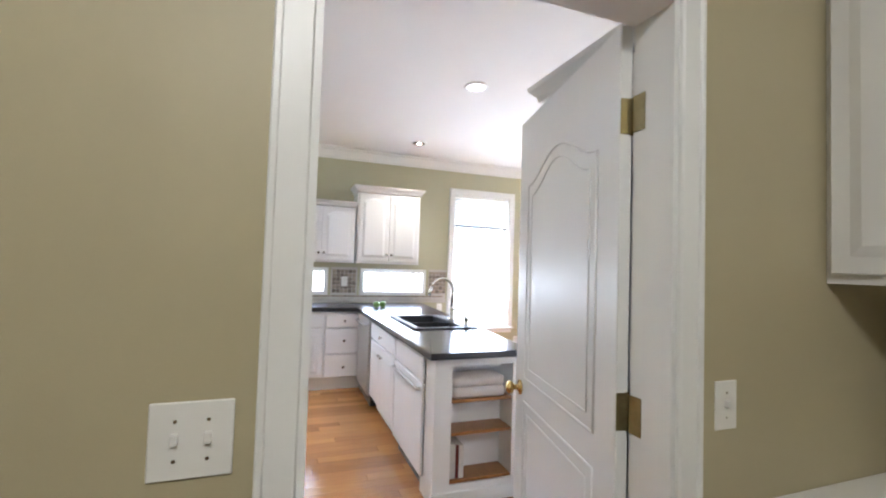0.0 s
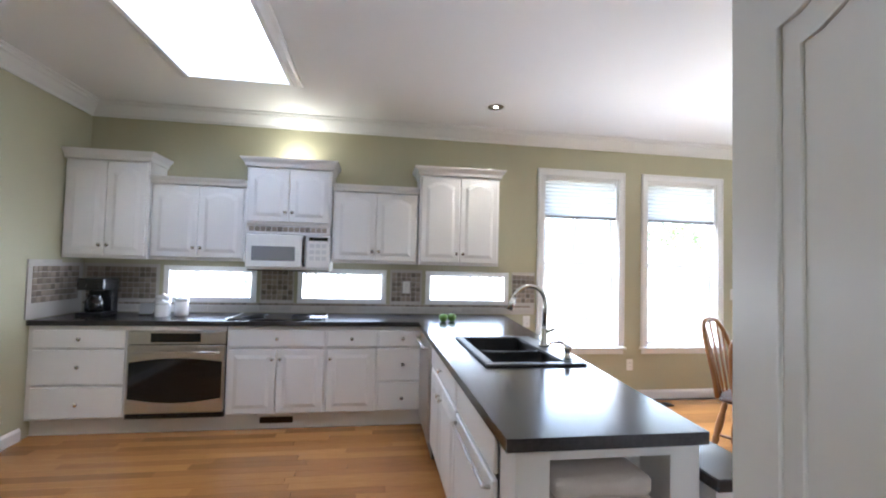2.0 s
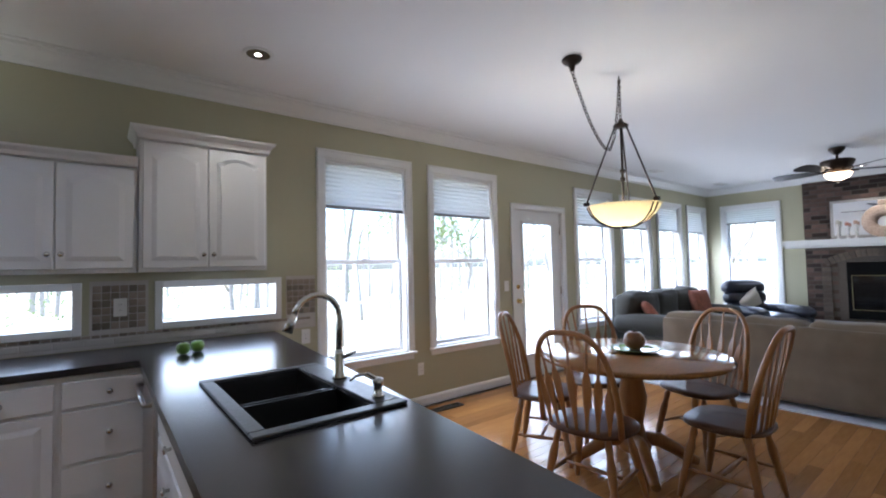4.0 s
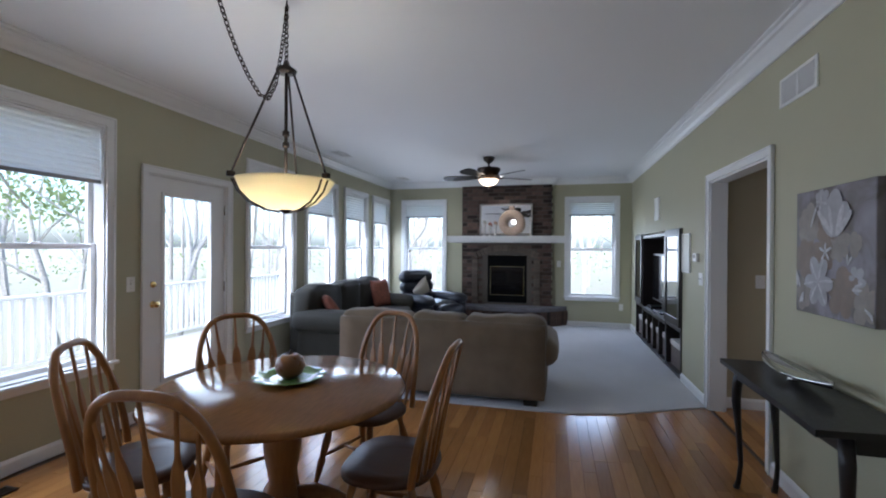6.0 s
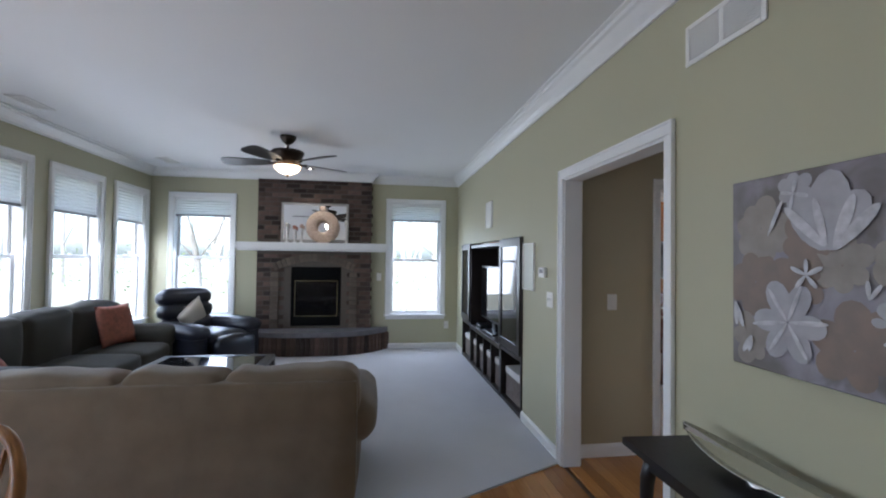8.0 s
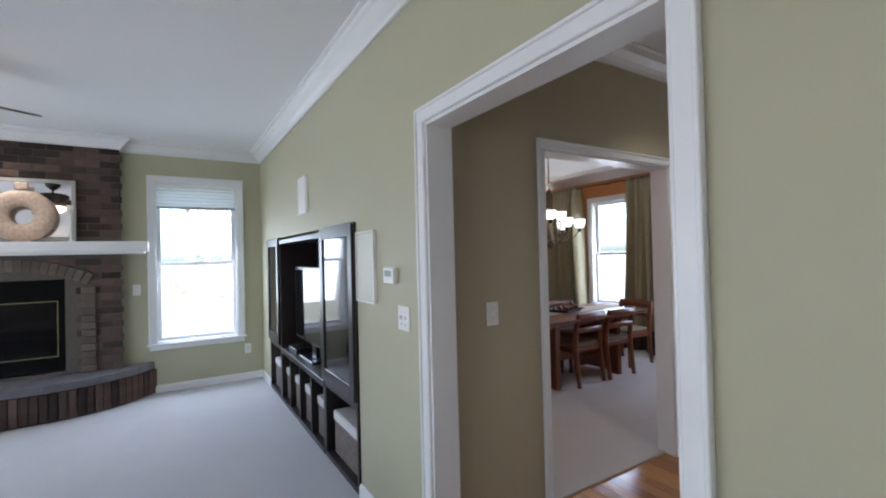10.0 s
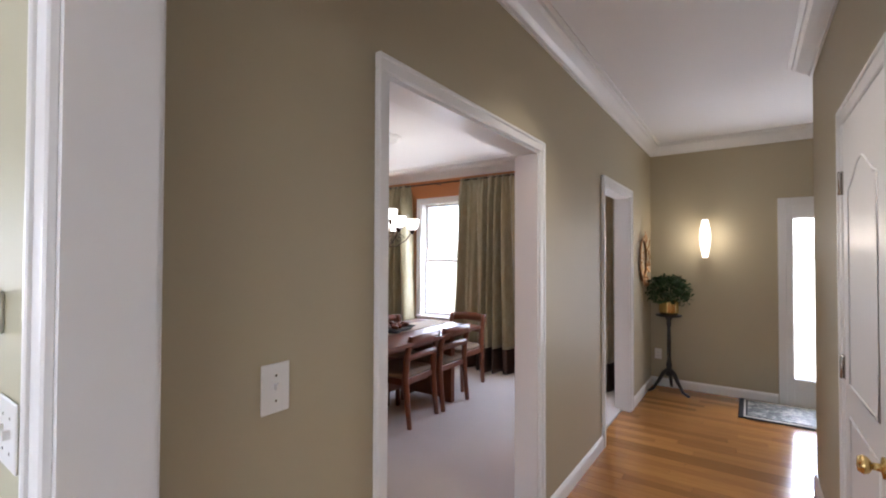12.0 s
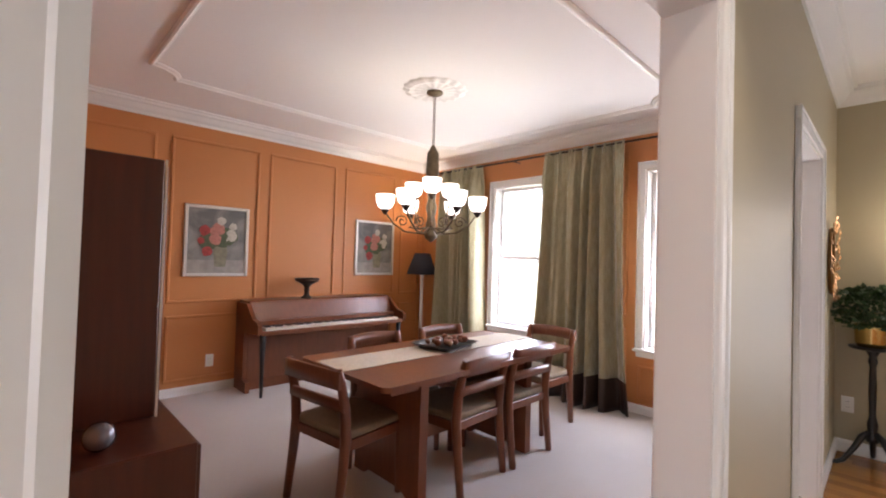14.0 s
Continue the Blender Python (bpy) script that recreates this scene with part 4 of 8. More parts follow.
# open shelf end
t = thing("shelf_end", (PX, PY0, 0), "white open bookcase end with oak shelves", "bookcase")
bm = B()
box(bm, 0, 0.105, 0, 0.22, 0.001, CAB_TOP)
part("post", bm, CABINET, t)
bm = B()
box(bm, 0.50, 0.60, 0, 0.22, 0.001, CAB_TOP)
part("post", bm, CABINET, t)
one_box("top_rail", CABINET, 0.105, 0.50, 0.0, 0.22, 0.79, CAB_TOP, t)
one_box("bottom_rail", CABINET, 0.105, 0.50, 0.0, 0.22, 0.001, 0.12, t)
one_box("back_panel", CABINET, 0.105, 0.50, 0.205, 0.22, 0.12, 0.79, t)
for z in (0.121, 0.39, 0.575):
    one_box("shelf", OAK, 0.106, 0.499, 0.004, 0.204, z, z + 0.02, t, 0.003, "honey oak shelf board")
one_box("base_trim", WHITE, -0.012, 0.60, -0.012, -0.0006, 0.001, 0.085, t, 0.004)
one_box("back_board", CABINET, 0.561, 0.60, 0.2205, 3.0, 0.001, CAB_TOP, t)
TOWEL = material("towel", (0.62, 0.56, 0.52), 0.95, vary=0.08, scale=14, bump=0.8, bump_scale=140)
t = thing("folded_towel", (PX + 0.29, PY0 + 0.095, 0.5955), "thick cream towel folded on an oak shelf", "towel")
bm = B()
cushion(bm, -0.165, 0.165, -0.085, 0.085, 0.0, 0.064, 0.004, 8, corner=0.6)
part("lower_fold", bm, TOWEL, t)
bm = B()
cushion(bm, -0.160, 0.163, -0.083, 0.085, 0.062, 0.126, 0.005, 8, corner=0.7)
part("upper_fold", bm, TOWEL, t)
BOOKS = [((0.60, 0.58, 0.55), 0.036, 0.195), ((0.16, 0.03, 0.03), 0.018, 0.19), ((0.70, 0.68, 0.64), 0.03, 0.185)]
x = PX + 0.112
for c, w, h in BOOKS:
    t = thing("cookbook", (x, PY0 + 0.02, 0.1415), "upright cookbook on the lowest shelf", "book", "cookbooks on the shelf")
    m = material("book cover", c, 0.5, vary=0.15, scale=30)
    bm = B()
    box(bm, 0, w, 0, 0.14, 0, h, 0.002)
    part("cover", bm, m, t)
    one_box("pages", CREAM, 0.003, w - 0.003, 0.004, 0.141, 0.003, h + 0.0006, t)
    x += w + 0.002

# worktop, sink and fittings
bm = B()
SX0, SX1, SY0, SY1 = 1.42, 1.90, 3.98, 4.78
box(bm, XW + 0.001, 1.2365, YB - 0.03, YN - 0.001, 0.841, 0.88)
def edge_x(y):
    return 1.87 + (y - 3.10) * 0.29 / 3.13
for y0, y1, a, b in ((3.10, SY0, 1.2365, None), (SY0, SY1, 1.2365, SX0), (SY0, SY1, SX1, None), (SY1, YN - 0.001, 1.2365, None)):
    o = [(a, y0), (b or edge_x(y0), y0), (b or edge_x(y1), y1), (a, y1)]
    prism(bm, o, 0.841, 0.88)
bmesh.ops.remove_doubles(bm, verts=bm.verts, dist=0.001)
tagged(part("worktop", bm, STONE_TOP), "dark speckled laminate worktop round the kitchen corner", "countertop")
t = thing("lower_counter", (1.90, 3.12, 0), "dark low counter beside the peninsula", "counter")
one_box("top", STONE_TOP, -0.008, 0.20, -0.03, 0.40, 0.70, 0.74, t, 0.004)
one_box("support", CABINET, 0.01, 0.18, 0.0, 0.38, 0.001, 0.699, t)

SINK = material("black composite", (0.012, 0.012, 0.013), 0.42, vary=0.2, scale=80)
t = thing("kitchen_sink", (SX0, SY0, 0.88), "black double bowl sink set into the worktop", "sink")
w, l = SX1 - SX0, SY1 - SY0
bm = B()
e = 0.03
for a, b, c, d in ((-0.02, w + 0.02, -0.02, e), (-0.02, w + 0.02, l - e, l + 0.02), (-0.02, e, e, l - e), (w - 0.085, w + 0.02, e, l - e)):
    box(bm, a, b, c, d, 0.0006, 0.013, 0.004)
part("rim", bm, SINK, t)
mid = l * 0.43
for n, (c, d) in (("small_bowl", (e, mid - 0.012)), ("large_bowl", (mid + 0.012, l - e))):
    bm = B()
    a, b, z0, z1 = e, w - 0.085, -0.19, 0.004
    th = 0.006
    for q in ((a, b, c, d, z0 - th, z0), (a, a + th, c, d, z0, z1), (b - th, b, c, d, z0, z1), (a + th, b - th, c, c + th, z0, z1), (a + th, b - th, d - th, d, z0, z1)):
        box(bm, *q)
    o = part(n, bm, SINK, t)
    bm = B()
    lathe(bm, [(0.0, 0.0005), (0.035, 0.0005), (0.042, 0.004), (0.03, 0.006), (0, 0.004)], 16, ((a + b) / 2, (c + d) / 2, z0))
    part("drain", bm, STEEL, o)
one_box("divider", SINK, e + 0.006, w - 0.091, mid - 0.012, mid + 0.012, -0.19, -0.004, t, 0.004)

t = thing("faucet", (1.872, 4.42, 0.893), "brushed nickel gooseneck faucet behind the sink", "faucet")
bm = B()
lathe(bm, [(0, 0.0006), (0.03, 0.0006), (0.03, 0.01), (0.022, 0.02), (0.020, 0.10), (0.016, 0.12), (0.0, 0.125)], 18)
part("base", bm, NICKEL, t)
bm = B()
pts = [(0, 0, 0.11), (0.004, 0, 0.24)] + [(-0.095 + 0.10 * math.cos(a), 0.0, 0.26 + 0.10 * math.sin(a)) for a in [radians(q) for q in range(0, 166, 15)]]
tube(bm, pts, [0.014] * 2 + [0.0125] * (len(pts) - 2), 10)
part("spout", bm, NICKEL, t)
bm = B()
a, b = Vector(pts[-1]), Vector(pts[-1]) - Vector(pts[-2])
rod(bm, a, a + b.normalized() * 0.075, 0.015, 0.021, 14)
part("spray_head", bm, NICKEL, t)
bm = B()
tube(bm, [(0.018, 0.0, 0.085), (0.03, -0.03, 0.10), (0.034, -0.085, 0.118)], [0.009, 0.008, 0.006])
part("lever", bm, NICKEL, t)
t = thing("soap_dispenser", (1.862, 4.07, 0.893), "nickel soap pump at the sink corner", "soap dispenser")
bm = B()
lathe(bm, [(0, 0.0006), (0.022, 0.0006), (0.022, 0.008), (0.015, 0.014), (0.016, 0.04), (0.02, 0.05), (0.02, 0.066), (0.0, 0.072)], 16)
part("pump", bm, NICKEL, t)
bm = B()
tube(bm, [(0, 0, 0.06), (-0.03, 0.02, 0.085), (-0.07, 0.04, 0.078), (-0.085, 0.05, 0.062)], 0.006)
part("nozzle", bm, NICKEL, t)


# wall cabinets
def wall_unit(x0, x1, z0, z1, crown, label, depth=0.27, doors=2, arch=True, at_y=YN, sides=(True, True)):
    t = thing("wall_cabinet", ((x0 + x1) / 2, at_y - depth, 0), label, "cabinet", "kitchen wall cabinets")
    h = (x1 - x0) / 2
    bm = B()
    box(bm, -h + 0.001, h - 0.001, 0.0, depth - 0.001, z0, z1)
    part("body", bm, CABINET, t)
    w = (2 * h - 0.03) / doors
    for i in range(doors):
        a = -h + 0.015 + i * w
        k = a + w - 0.03 if i == 0 else a + 0.03
        front("door", t, a, a + w, z0 + 0.022, z1 - 0.02, 0.0, arch, [(k, z0 + 0.11)])
    bm, prof = B(), [(0.0, 0.0), (0.012, 0.004), (0.02, 0.03), (0.045, 0.055), (0.05, 0.07)]
    rings = []
    for o, z in prof:
        rings.append([bm.verts.new((x, y, z1 - 0.012 + z * crown)) for x, y in ((-h - o * sides[0], depth - 0.002), (-h - o * sides[0], -0.022 - o), (h + o * sides[1], -0.022 - o), (h + o * sides[1], depth - 0.002))])
    for a, b in zip(rings, rings[1:]):
        for i in range(4):
            bm.faces.new((a[i], a[(i + 1) % 4], b[(i + 1) % 4], b[i]))
    bm.faces.new(rings[0]), bm.faces.new(rings[-1])
    part("crown", bm, CABINET, t)
    return t


wall_unit(-1.688, -1.045, 1.355, 2.19, 1.1, "tall white wall cabinet with two arched doors", 0.30, sides=(False, True))
wall_unit(-1.040, -0.275, 1.355, 2.02, 0.8, "white wall cabinet with two arched doors", sides=(False, False))
wall_unit(-0.265, 0.460, 1.685, 2.20, 1.1, "short raised wall cabinet over the microwave", 0.31)
wall_unit(0.470, 1.245, 1.365, 2.03, 0.8, "white wall cabinet with two arched doors", sides=(False, False))
wall_unit(1.250, 2.015, 1.365, 2.21, 1.1, "tall white wall cabinet beside the window", 0.30)

t = thing("cabinet_uplight", (0.10, 6.08, 2.272), "small white strip light hidden on the wall cabinet", "strip light")
one_box("case", PLASTIC, -0.15, 0.15, -0.03, 0.03, 0.0, 0.02, t, 0.003)
one_box("diffuser", CAN_LIGHT, -0.14, 0.14, -0.022, 0.022, 0.0205, 0.026, t)
bulb("uplight_bulb", 0.10, 6.08, 2.36, 0.07, (1.0, 0.95, 0.78), 0.05)

t = thing("microwave", (0.105, 5.90, 1.29), "white over range microwave with dark handle", "microwave")
bm = B()
box(bm, -0.355, 0.355, 0.0, 0.33, 0, 0.31, 0.006)
part("body", bm, PLASTIC, t)
bm = B()
box(bm, -0.35, 0.115, -0.022, -0.001, 0.02, 0.305, 0.006)
dr = part("door", bm, PLASTIC, t)
one_box("door_window", material("grey mesh glass", (0.28, 0.28, 0.29), 0.2), -0.30, 0.06, -0.0255, -0.021, 0.08, 0.205, dr, 0.002)
bm = B()
tube(bm, [(0.135, -0.004, 0.04), (0.135, -0.045, 0.06), (0.135, -0.05, 0.16), (0.135, -0.045, 0.27), (0.135, -0.004, 0.295)], 0.012)
part("handle", bm, BRONZE, t)
bm = B()
box(bm, 0.155, 0.35, -0.014, -0.001, 0.02, 0.305, 0.004)
p = part("control_panel", bm, PLASTIC, t)
one_box("display", BLACK_GLASS, 0.175, 0.335, -0.0175, -0.013, 0.262, 0.292, p)
for i in range(9):
    r, c = divmod(i, 3)
    one_box("button", material("button grey", (0.66, 0.66, 0.65), 0.5) if i == 0 else bpy.data.materials["button grey"], 0.182 + c * 0.052, 0.222 + c * 0.052, -0.0165, -0.0135, 0.20 - r * 0.055, 0.235 - r * 0.055, p)
one_box("vent_strip", BLACK, -0.34, 0.34, 0.02, 0.25, -0.010, -0.0005, t)
t = thing("tile_border", (0.0, YN, 0), "strip of patterned tile above the microwave", "tile trim")
one_box("board", CABINET, -0.26, 0.455, -0.30, -0.02, 1.6105, 1.684, t)

t = thing("cooktop", (0.06, 5.92, 0.8805), "black glass electric cooktop in the counter", "cooktop")
one_box("glass", BLACK_GLASS, -0.37, 0.37, -0.24, 0.22, 0.0, 0.006, t, 0.002)
one_box("edge_trim", STEEL, -0.38, -0.371, -0.24, 0.22, 0.0, 0.008, t)
one_box("edge_trim", STEEL, 0.371, 0.38, -0.24, 0.22, 0.0, 0.008, t)
for x, y, r in ((-0.2, -0.11, 0.10), (0.18, -0.11, 0.08), (-0.2, 0.10, 0.075), (0.18, 0.10, 0.10)):
    bm = B()
    lathe(bm, [(r - 0.003, 0.0062), (r, 0.0062), (r, 0.0068), (r - 0.003, 0.0068), (r - 0.003, 0.0062)], 28, (x, y, 0))
    part("heating_ring", bm, SHADE_RAIL, t)

# coffee maker, canisters, small frame, apples
t = thing("coffee_maker", (-1.42, 5.98, 0.8805), "black drip coffee maker on the counter", "coffee maker")
bm = B()
box(bm, -0.10, 0.10, -0.13, 0.11, 0, 0.03, 0.008)
part("base", bm, BLACK, t)
bm = B()
box(bm, -0.095, 0.095, 0.03, 0.11, 0.03, 0.24, 0.008)
part("tank", bm, BLACK, t)
bm = B()
box(bm, -0.10, 0.10, -0.12, 0.11, 0.21, 0.31, 0.015)
part("brew_head", bm, BLACK, t)
bm = B()
lathe(bm, [(0, 0.033), (0.062, 0.033), (0.07, 0.06), (0.066, 0.12), (0.045, 0.155), (0.05, 0.17), (0.0, 0.172)], 20, (0, -0.045, 0))
c = part("carafe", bm, BLACK_GLASS, t, "dark glass carafe")
bm = B()
tube(bm, [(0.0, -0.105, 0.15), (0.0, -0.145, 0.14), (0.0, -0.148, 0.08), (0.0, -0.108, 0.06)], 0.008)
part("handle", bm, BLACK, c)
CERAMIC = material("white ceramic", (0.76, 0.74, 0.72), 0.2, vary=0.03, coat=0.4)
for x, y, r, h in ((-0.94, 6.03, 0.060, 0.175), (-0.77, 5.98, 0.055, 0.155), (-0.885, 5.89, 0.052, 0.13)):
    t = thing("canister", (x, y, 0.8805), "white ceramic canister with a clamp lid", "canister", "canisters on the counter")
    bm = B()
    lathe(bm, [(0, 0), (r * 0.95, 0), (r, 0.008), (r, h * 0.82), (r * 0.92, h * 0.84), (0, h * 0.84)], 22)
    part("jar", bm, CERAMIC, t)
    bm = B()
    lathe(bm, [(0, h * 0.845), (r * 0.96, h * 0.845), (r * 1.02, h * 0.87), (r * 1.0, h * 0.93), (r * 0.5, h * 0.97), (0.012, h), (0.012, h * 1.06), (0, h * 1.07)], 22)
    part("lid", bm, CERAMIC, t)
    bm = B()
    lathe(bm, [(r + 0.0005, h * 0.78), (r + 0.004, h * 0.79), (r + 0.004, h * 0.82), (r + 0.0005, h * 0.83), (r + 0.0005, h * 0.78)], 22)
    part("clamp", bm, STEEL, t)
t = thing("recipe_card", (-1.06, 6.0, 0.8805), "small dark card leaning on a wire stand", "card holder")
bm = B()
box(bm, -0.055, 0.055, -0.004, 0.004, 0.0, 0.10, 0.001, pose(0, 0, 0.006, -18, 0, 0))
part("card", bm, SHADE_RAIL, t)
bm = B()
tube(bm, [(-0.04, -0.02, 0.004), (-0.04, 0.05, 0.004), (0.04, 0.05, 0.004), (0.04, -0.02, 0.004)], 0.003, 6)
part("stand", bm, BLACK, t)
APPLE = material("green apple", (0.16, 0.30, 0.05), 0.35, vary=0.2, scale=20)
for x, y in ((1.45, 5.62), (1.53, 5.66)):
    t = thing("apple", (x, y, 0.8805), "green apple resting on the dark worktop", "apple", "apples on the worktop")
    bm = B()
    lathe(bm, [(0, 0.006), (0.015, 0.001), (0.03, 0.012), (0.038, 0.036), (0.034, 0.058), (0.018, 0.068), (0.0, 0.060)], 18)
    part("fruit", bm, APPLE, t)
    bm = B()
    rod(bm, (0, 0, 0.06), (0.004, 0, 0.08), 0.002)
    part("stem", bm, BRONZE, t)
t = thing("spoon_rest", (0.40, 5.78, 0.8805), "clear glass dish beside the cooktop", "dish")
bm = B()
lathe(bm, [(0.0, 0.0), (0.05, 0.0), (0.075, 0.018), (0.078, 0.02), (0.07, 0.02), (0.045, 0.006), (0, 0.005)], 20)
part("dish", bm, CERAMIC, t)
# utility room fittings
t = thing("utility_counter", (1.586, YP - 0.12, 0), "white laminate counter in the utility room", "counter")
one_box("top", PLASTIC, 0.0, 0.59, -0.60, -0.002, 0.76, 0.80, t, 0.004)
one_box("cabinet", CABINET, 0.02, 0.59, -0.57, -0.002, 0.001, 0.759, t)
u = wall_unit(1.845, 2.70, 1.35, 2.2, 0.9, "white utility wall cabinet with raised panels", 0.31, 2, False, YP - 0.12)
u.matrix_basis = pose(1.867, YP - 0.122 - 0.4275, 0, 0, 0, -90)

# tall cabinet behind the open door
t = thing("tall_cabinet", (1.62, 2.165, 0), "tall white pantry cabinet with a moulded crown", "cabinet", rz=-90)
h, dp, z1 = 0.45, 0.58, 2.17
bm = B()
box(bm, -h, h, 0.0, dp, KICK, z1)
box(bm, -h, h, 0.05, dp, 0.001, KICK)
part("body", bm, CABINET, t)
for a, b, c, d in ((-h, 0, 0.11, 1.30), (0, h, 0.11, 1.30), (-h, 0, 1.31, z1 - 0.01), (0, h, 1.31, z1 - 0.01)):
    front("door", t, a + 0.004, b - 0.004, c, d, 0.0, c > 1, [((-0.03 if a < 0 else 0.03), 1.2 if c < 1 else 1.4)])
bm, rings = B(), []
for o, z in ((0.0, 0.0), (0.012, 0.004), (0.02, 0.03), (0.05, 0.06), (0.056, 0.08)):
    rings.append([bm.verts.new((x, y, z1 + 0.0005 + z)) for x, y in ((-h - o, dp), (-h - o, -0.022 - o), (h + o, -0.022 - o), (h + o, dp))])
for a, b in zip(rings, rings[1:]):
    for i in range(4):
        bm.faces.new((a[i], a[(i + 1) % 4], b[(i + 1) % 4], b[i]))
bm.faces.new(rings[0]), bm.faces.new(rings[-1])
part("crown", bm, CABINET, t)

# ---- breakfast nook ----
TABLE = (3.93, 4.25)
t = thing("round_table", (*TABLE, 0), "round honey oak pedestal table, polished top", "table")
bm = B()
lathe(bm, [(0, 0.705), (0.570, 0.705), (0.598, 0.712), (0.609, 0.724), (0.602, 0.738), (0.588, 0.745), (0, 0.745)], 64)
part("tabletop", bm, TABLE_OAK, t)
bm = B()
lathe(bm, [(0, 0.66), (0.40, 0.66), (0.40, 0.704), (0, 0.704)], 40)
part("apron", bm, OAK, t)
bm = B()
lathe(bm, [(0, 0.10), (0.10, 0.10), (0.11, 0.14), (0.075, 0.20), (0.062, 0.28), (0.085, 0.40), (0.092, 0.46), (0.07, 0.56), (0.10, 0.62), (0.12, 0.659), (0, 0.659)], 24)
part("pedestal", bm, OAK, t)
for k in range(4):
    a = radians(45 + 90 * k)
    bm = B()
    c, s = math.cos(a), math.sin(a)
    tube(bm, [(c * r, s * r, z) for r, z in ((0.07, 0.17), (0.16, 0.165), (0.26, 0.11), (0.36, 0.045), (0.40, 0.032))], [0.05, 0.048, 0.042, 0.034, 0.03], 8)
    part("foot", bm, OAK, t)


def windsor_chair():
    """A bow back chair that looks to local +y."""
    t = thing("windsor_chair", (0, 0, 0), "honey oak bow back chair with arrow spindles", "chair", "chairs round the breakfast table")
    bm, n, rows = B(), 28, []
    for f, z in ((0.90, 0.415), (1.0, 0.425), (1.0, 0.440), (0.96, 0.449)):
        ring = []
        for k in range(n):
            a = math.tau * k / n
            x, y = math.cos(a), math.sin(a)
            wx = 0.242 + 0.012 * y
            ring.append(bm.verts.new((f * wx * math.copysign(abs(x) ** 0.72, x), f * 0.215 * math.copysign(abs(y) ** 0.78, y), z)))
        rows.append(ring)
    for a, b in zip(rows, rows[1:]):
        for k in range(n):
            bm.faces.new((a[k], a[(k + 1) % n], b[(k + 1) % n], b[k])).smooth = True
    bm.faces.new(rows[0][::-1])
    inner = [bm.verts.new((v.co.x * 0.55, v.co.y * 0.55 - 0.01, 0.436)) for v in rows[-1]]
    for k in range(n):
        bm.faces.new((rows[-1][k], rows[-1][(k + 1) % n], inner[(k + 1) % n], inner[k])).smooth = True
    bm.faces.new(inner)
    part("seat", bm, SEAT_OAK, t, "saddle shaped oak seat, coloured dark as in shade")
    legs = {}
    for sx in (-1, 1):
        for sy in (-1, 1):
            top, low = Vector((sx * 0.145, sy * 0.13, 0.416)), Vector((sx * 0.215, sy * 0.205, 0.001))
            legs[sx, sy] = (top, low)
            bm = B()
            tube(bm, [top.lerp(low, f) for f in (0, 0.12, 0.2, 0.35, 0.5, 0.62, 0.66, 0.8, 0.95, 1.0)], [0.016, 0.020, 0.016, 0.025, 0.023, 0.018, 0.024, 0.019, 0.014, 0.013], 10)
            part("leg", bm, OAK, t)
    mids = []
    for sx in (-1, 1):
        bm = B()
        a, b = legs[sx, -1][0].lerp(legs[sx, -1][1], 0.60), legs[sx, 1][0].lerp(legs[sx, 1][1], 0.60)
        tube(bm, [a, a.lerp(b, 0.25), a.lerp(b, 0.5), a.lerp(b, 0.75), b], [0.008, 0.011, 0.015, 0.011, 0.008], 8)
        mids.append(a.lerp(b, 0.5))
        part("stretcher", bm, OAK, t)
    bm = B()
    a, b = mids
    tube(bm, [a, a.lerp(b, 0.25), a.lerp(b, 0.5), a.lerp(b, 0.75), b], [0.008, 0.011, 0.015, 0.011, 0.008], 8)
    part("stretcher", bm, OAK, t)

    def bow(u):
        a = math.pi * u
        c = math.cos(a)
        return Vector((0.232 * math.copysign(abs(c) ** 0.62, c), -0.155 - 0.14 * math.sin(a) ** 0.85, 0.445 + 0.545 * math.sin(a) ** 0.62))
    bm = B()
    tube(bm, [bow(k / 32) for k in range(33)], 0.0165, 10)
    part("back_bow", bm, OAK, t)
    for i in range(7):
        f = (i - 3) / 3
        foot = Vector((0.172 * f, -0.165 - 0.03 * (1 - f * f), 0.446))
        u = 0.5 - 0.32 * f
        top = bow(u)
        bm, prev = B(), None
        prof = [(0, 0.008, 0.007), (0.12, 0.010, 0.008), (0.26, 0.018, 0.007), (0.42, 0.025, 0.006), (0.52, 0.026, 0.006), (0.60, 0.020, 0.006), (0.66, 0.010, 0.006), (0.80, 0.008, 0.006), (1.0, 0.006, 0.006)]
        for s, wx, wy in prof:
            c = foot.lerp(top, s)
            cur = [bm.verts.new(c + Vector((wx * dx, wy * dy, 0))) for dx, dy in ((-1, 0), (-0.6, -1), (0.6, -1), (1, 0), (0.6, 1), (-0.6, 1))]
            if prev:
                for k in range(6):
                    bm.faces.new((prev[k], prev[(k + 1) % 6], cur[(k + 1) % 6], cur[k]))
            else:
                bm.faces.new(cur[::-1])
            prev = cur
        bm.faces.new(prev)
        part("spindle", bm, OAK, t)
    return t


chair = windsor_chair()
for i, (x, y) in enumerate(((3.52, 4.98), (3.09, 4.13), (3.95, 3.43), (4.74, 3.99), (4.36, 4.87))):
    dx, dy = TABLE[0] - x, TABLE[1] - y
    L = math.hypot(dx, dy)
    cx, cy = x + dx / L * 0.24, y + dy / L * 0.24
    m = pose(cx, cy, 0, 0, 0, math.degrees(math.atan2(dy, dx)) - 90)
    if i == 0:
        chair.matrix_basis = m
    else:
        copy_thing(chair, m)

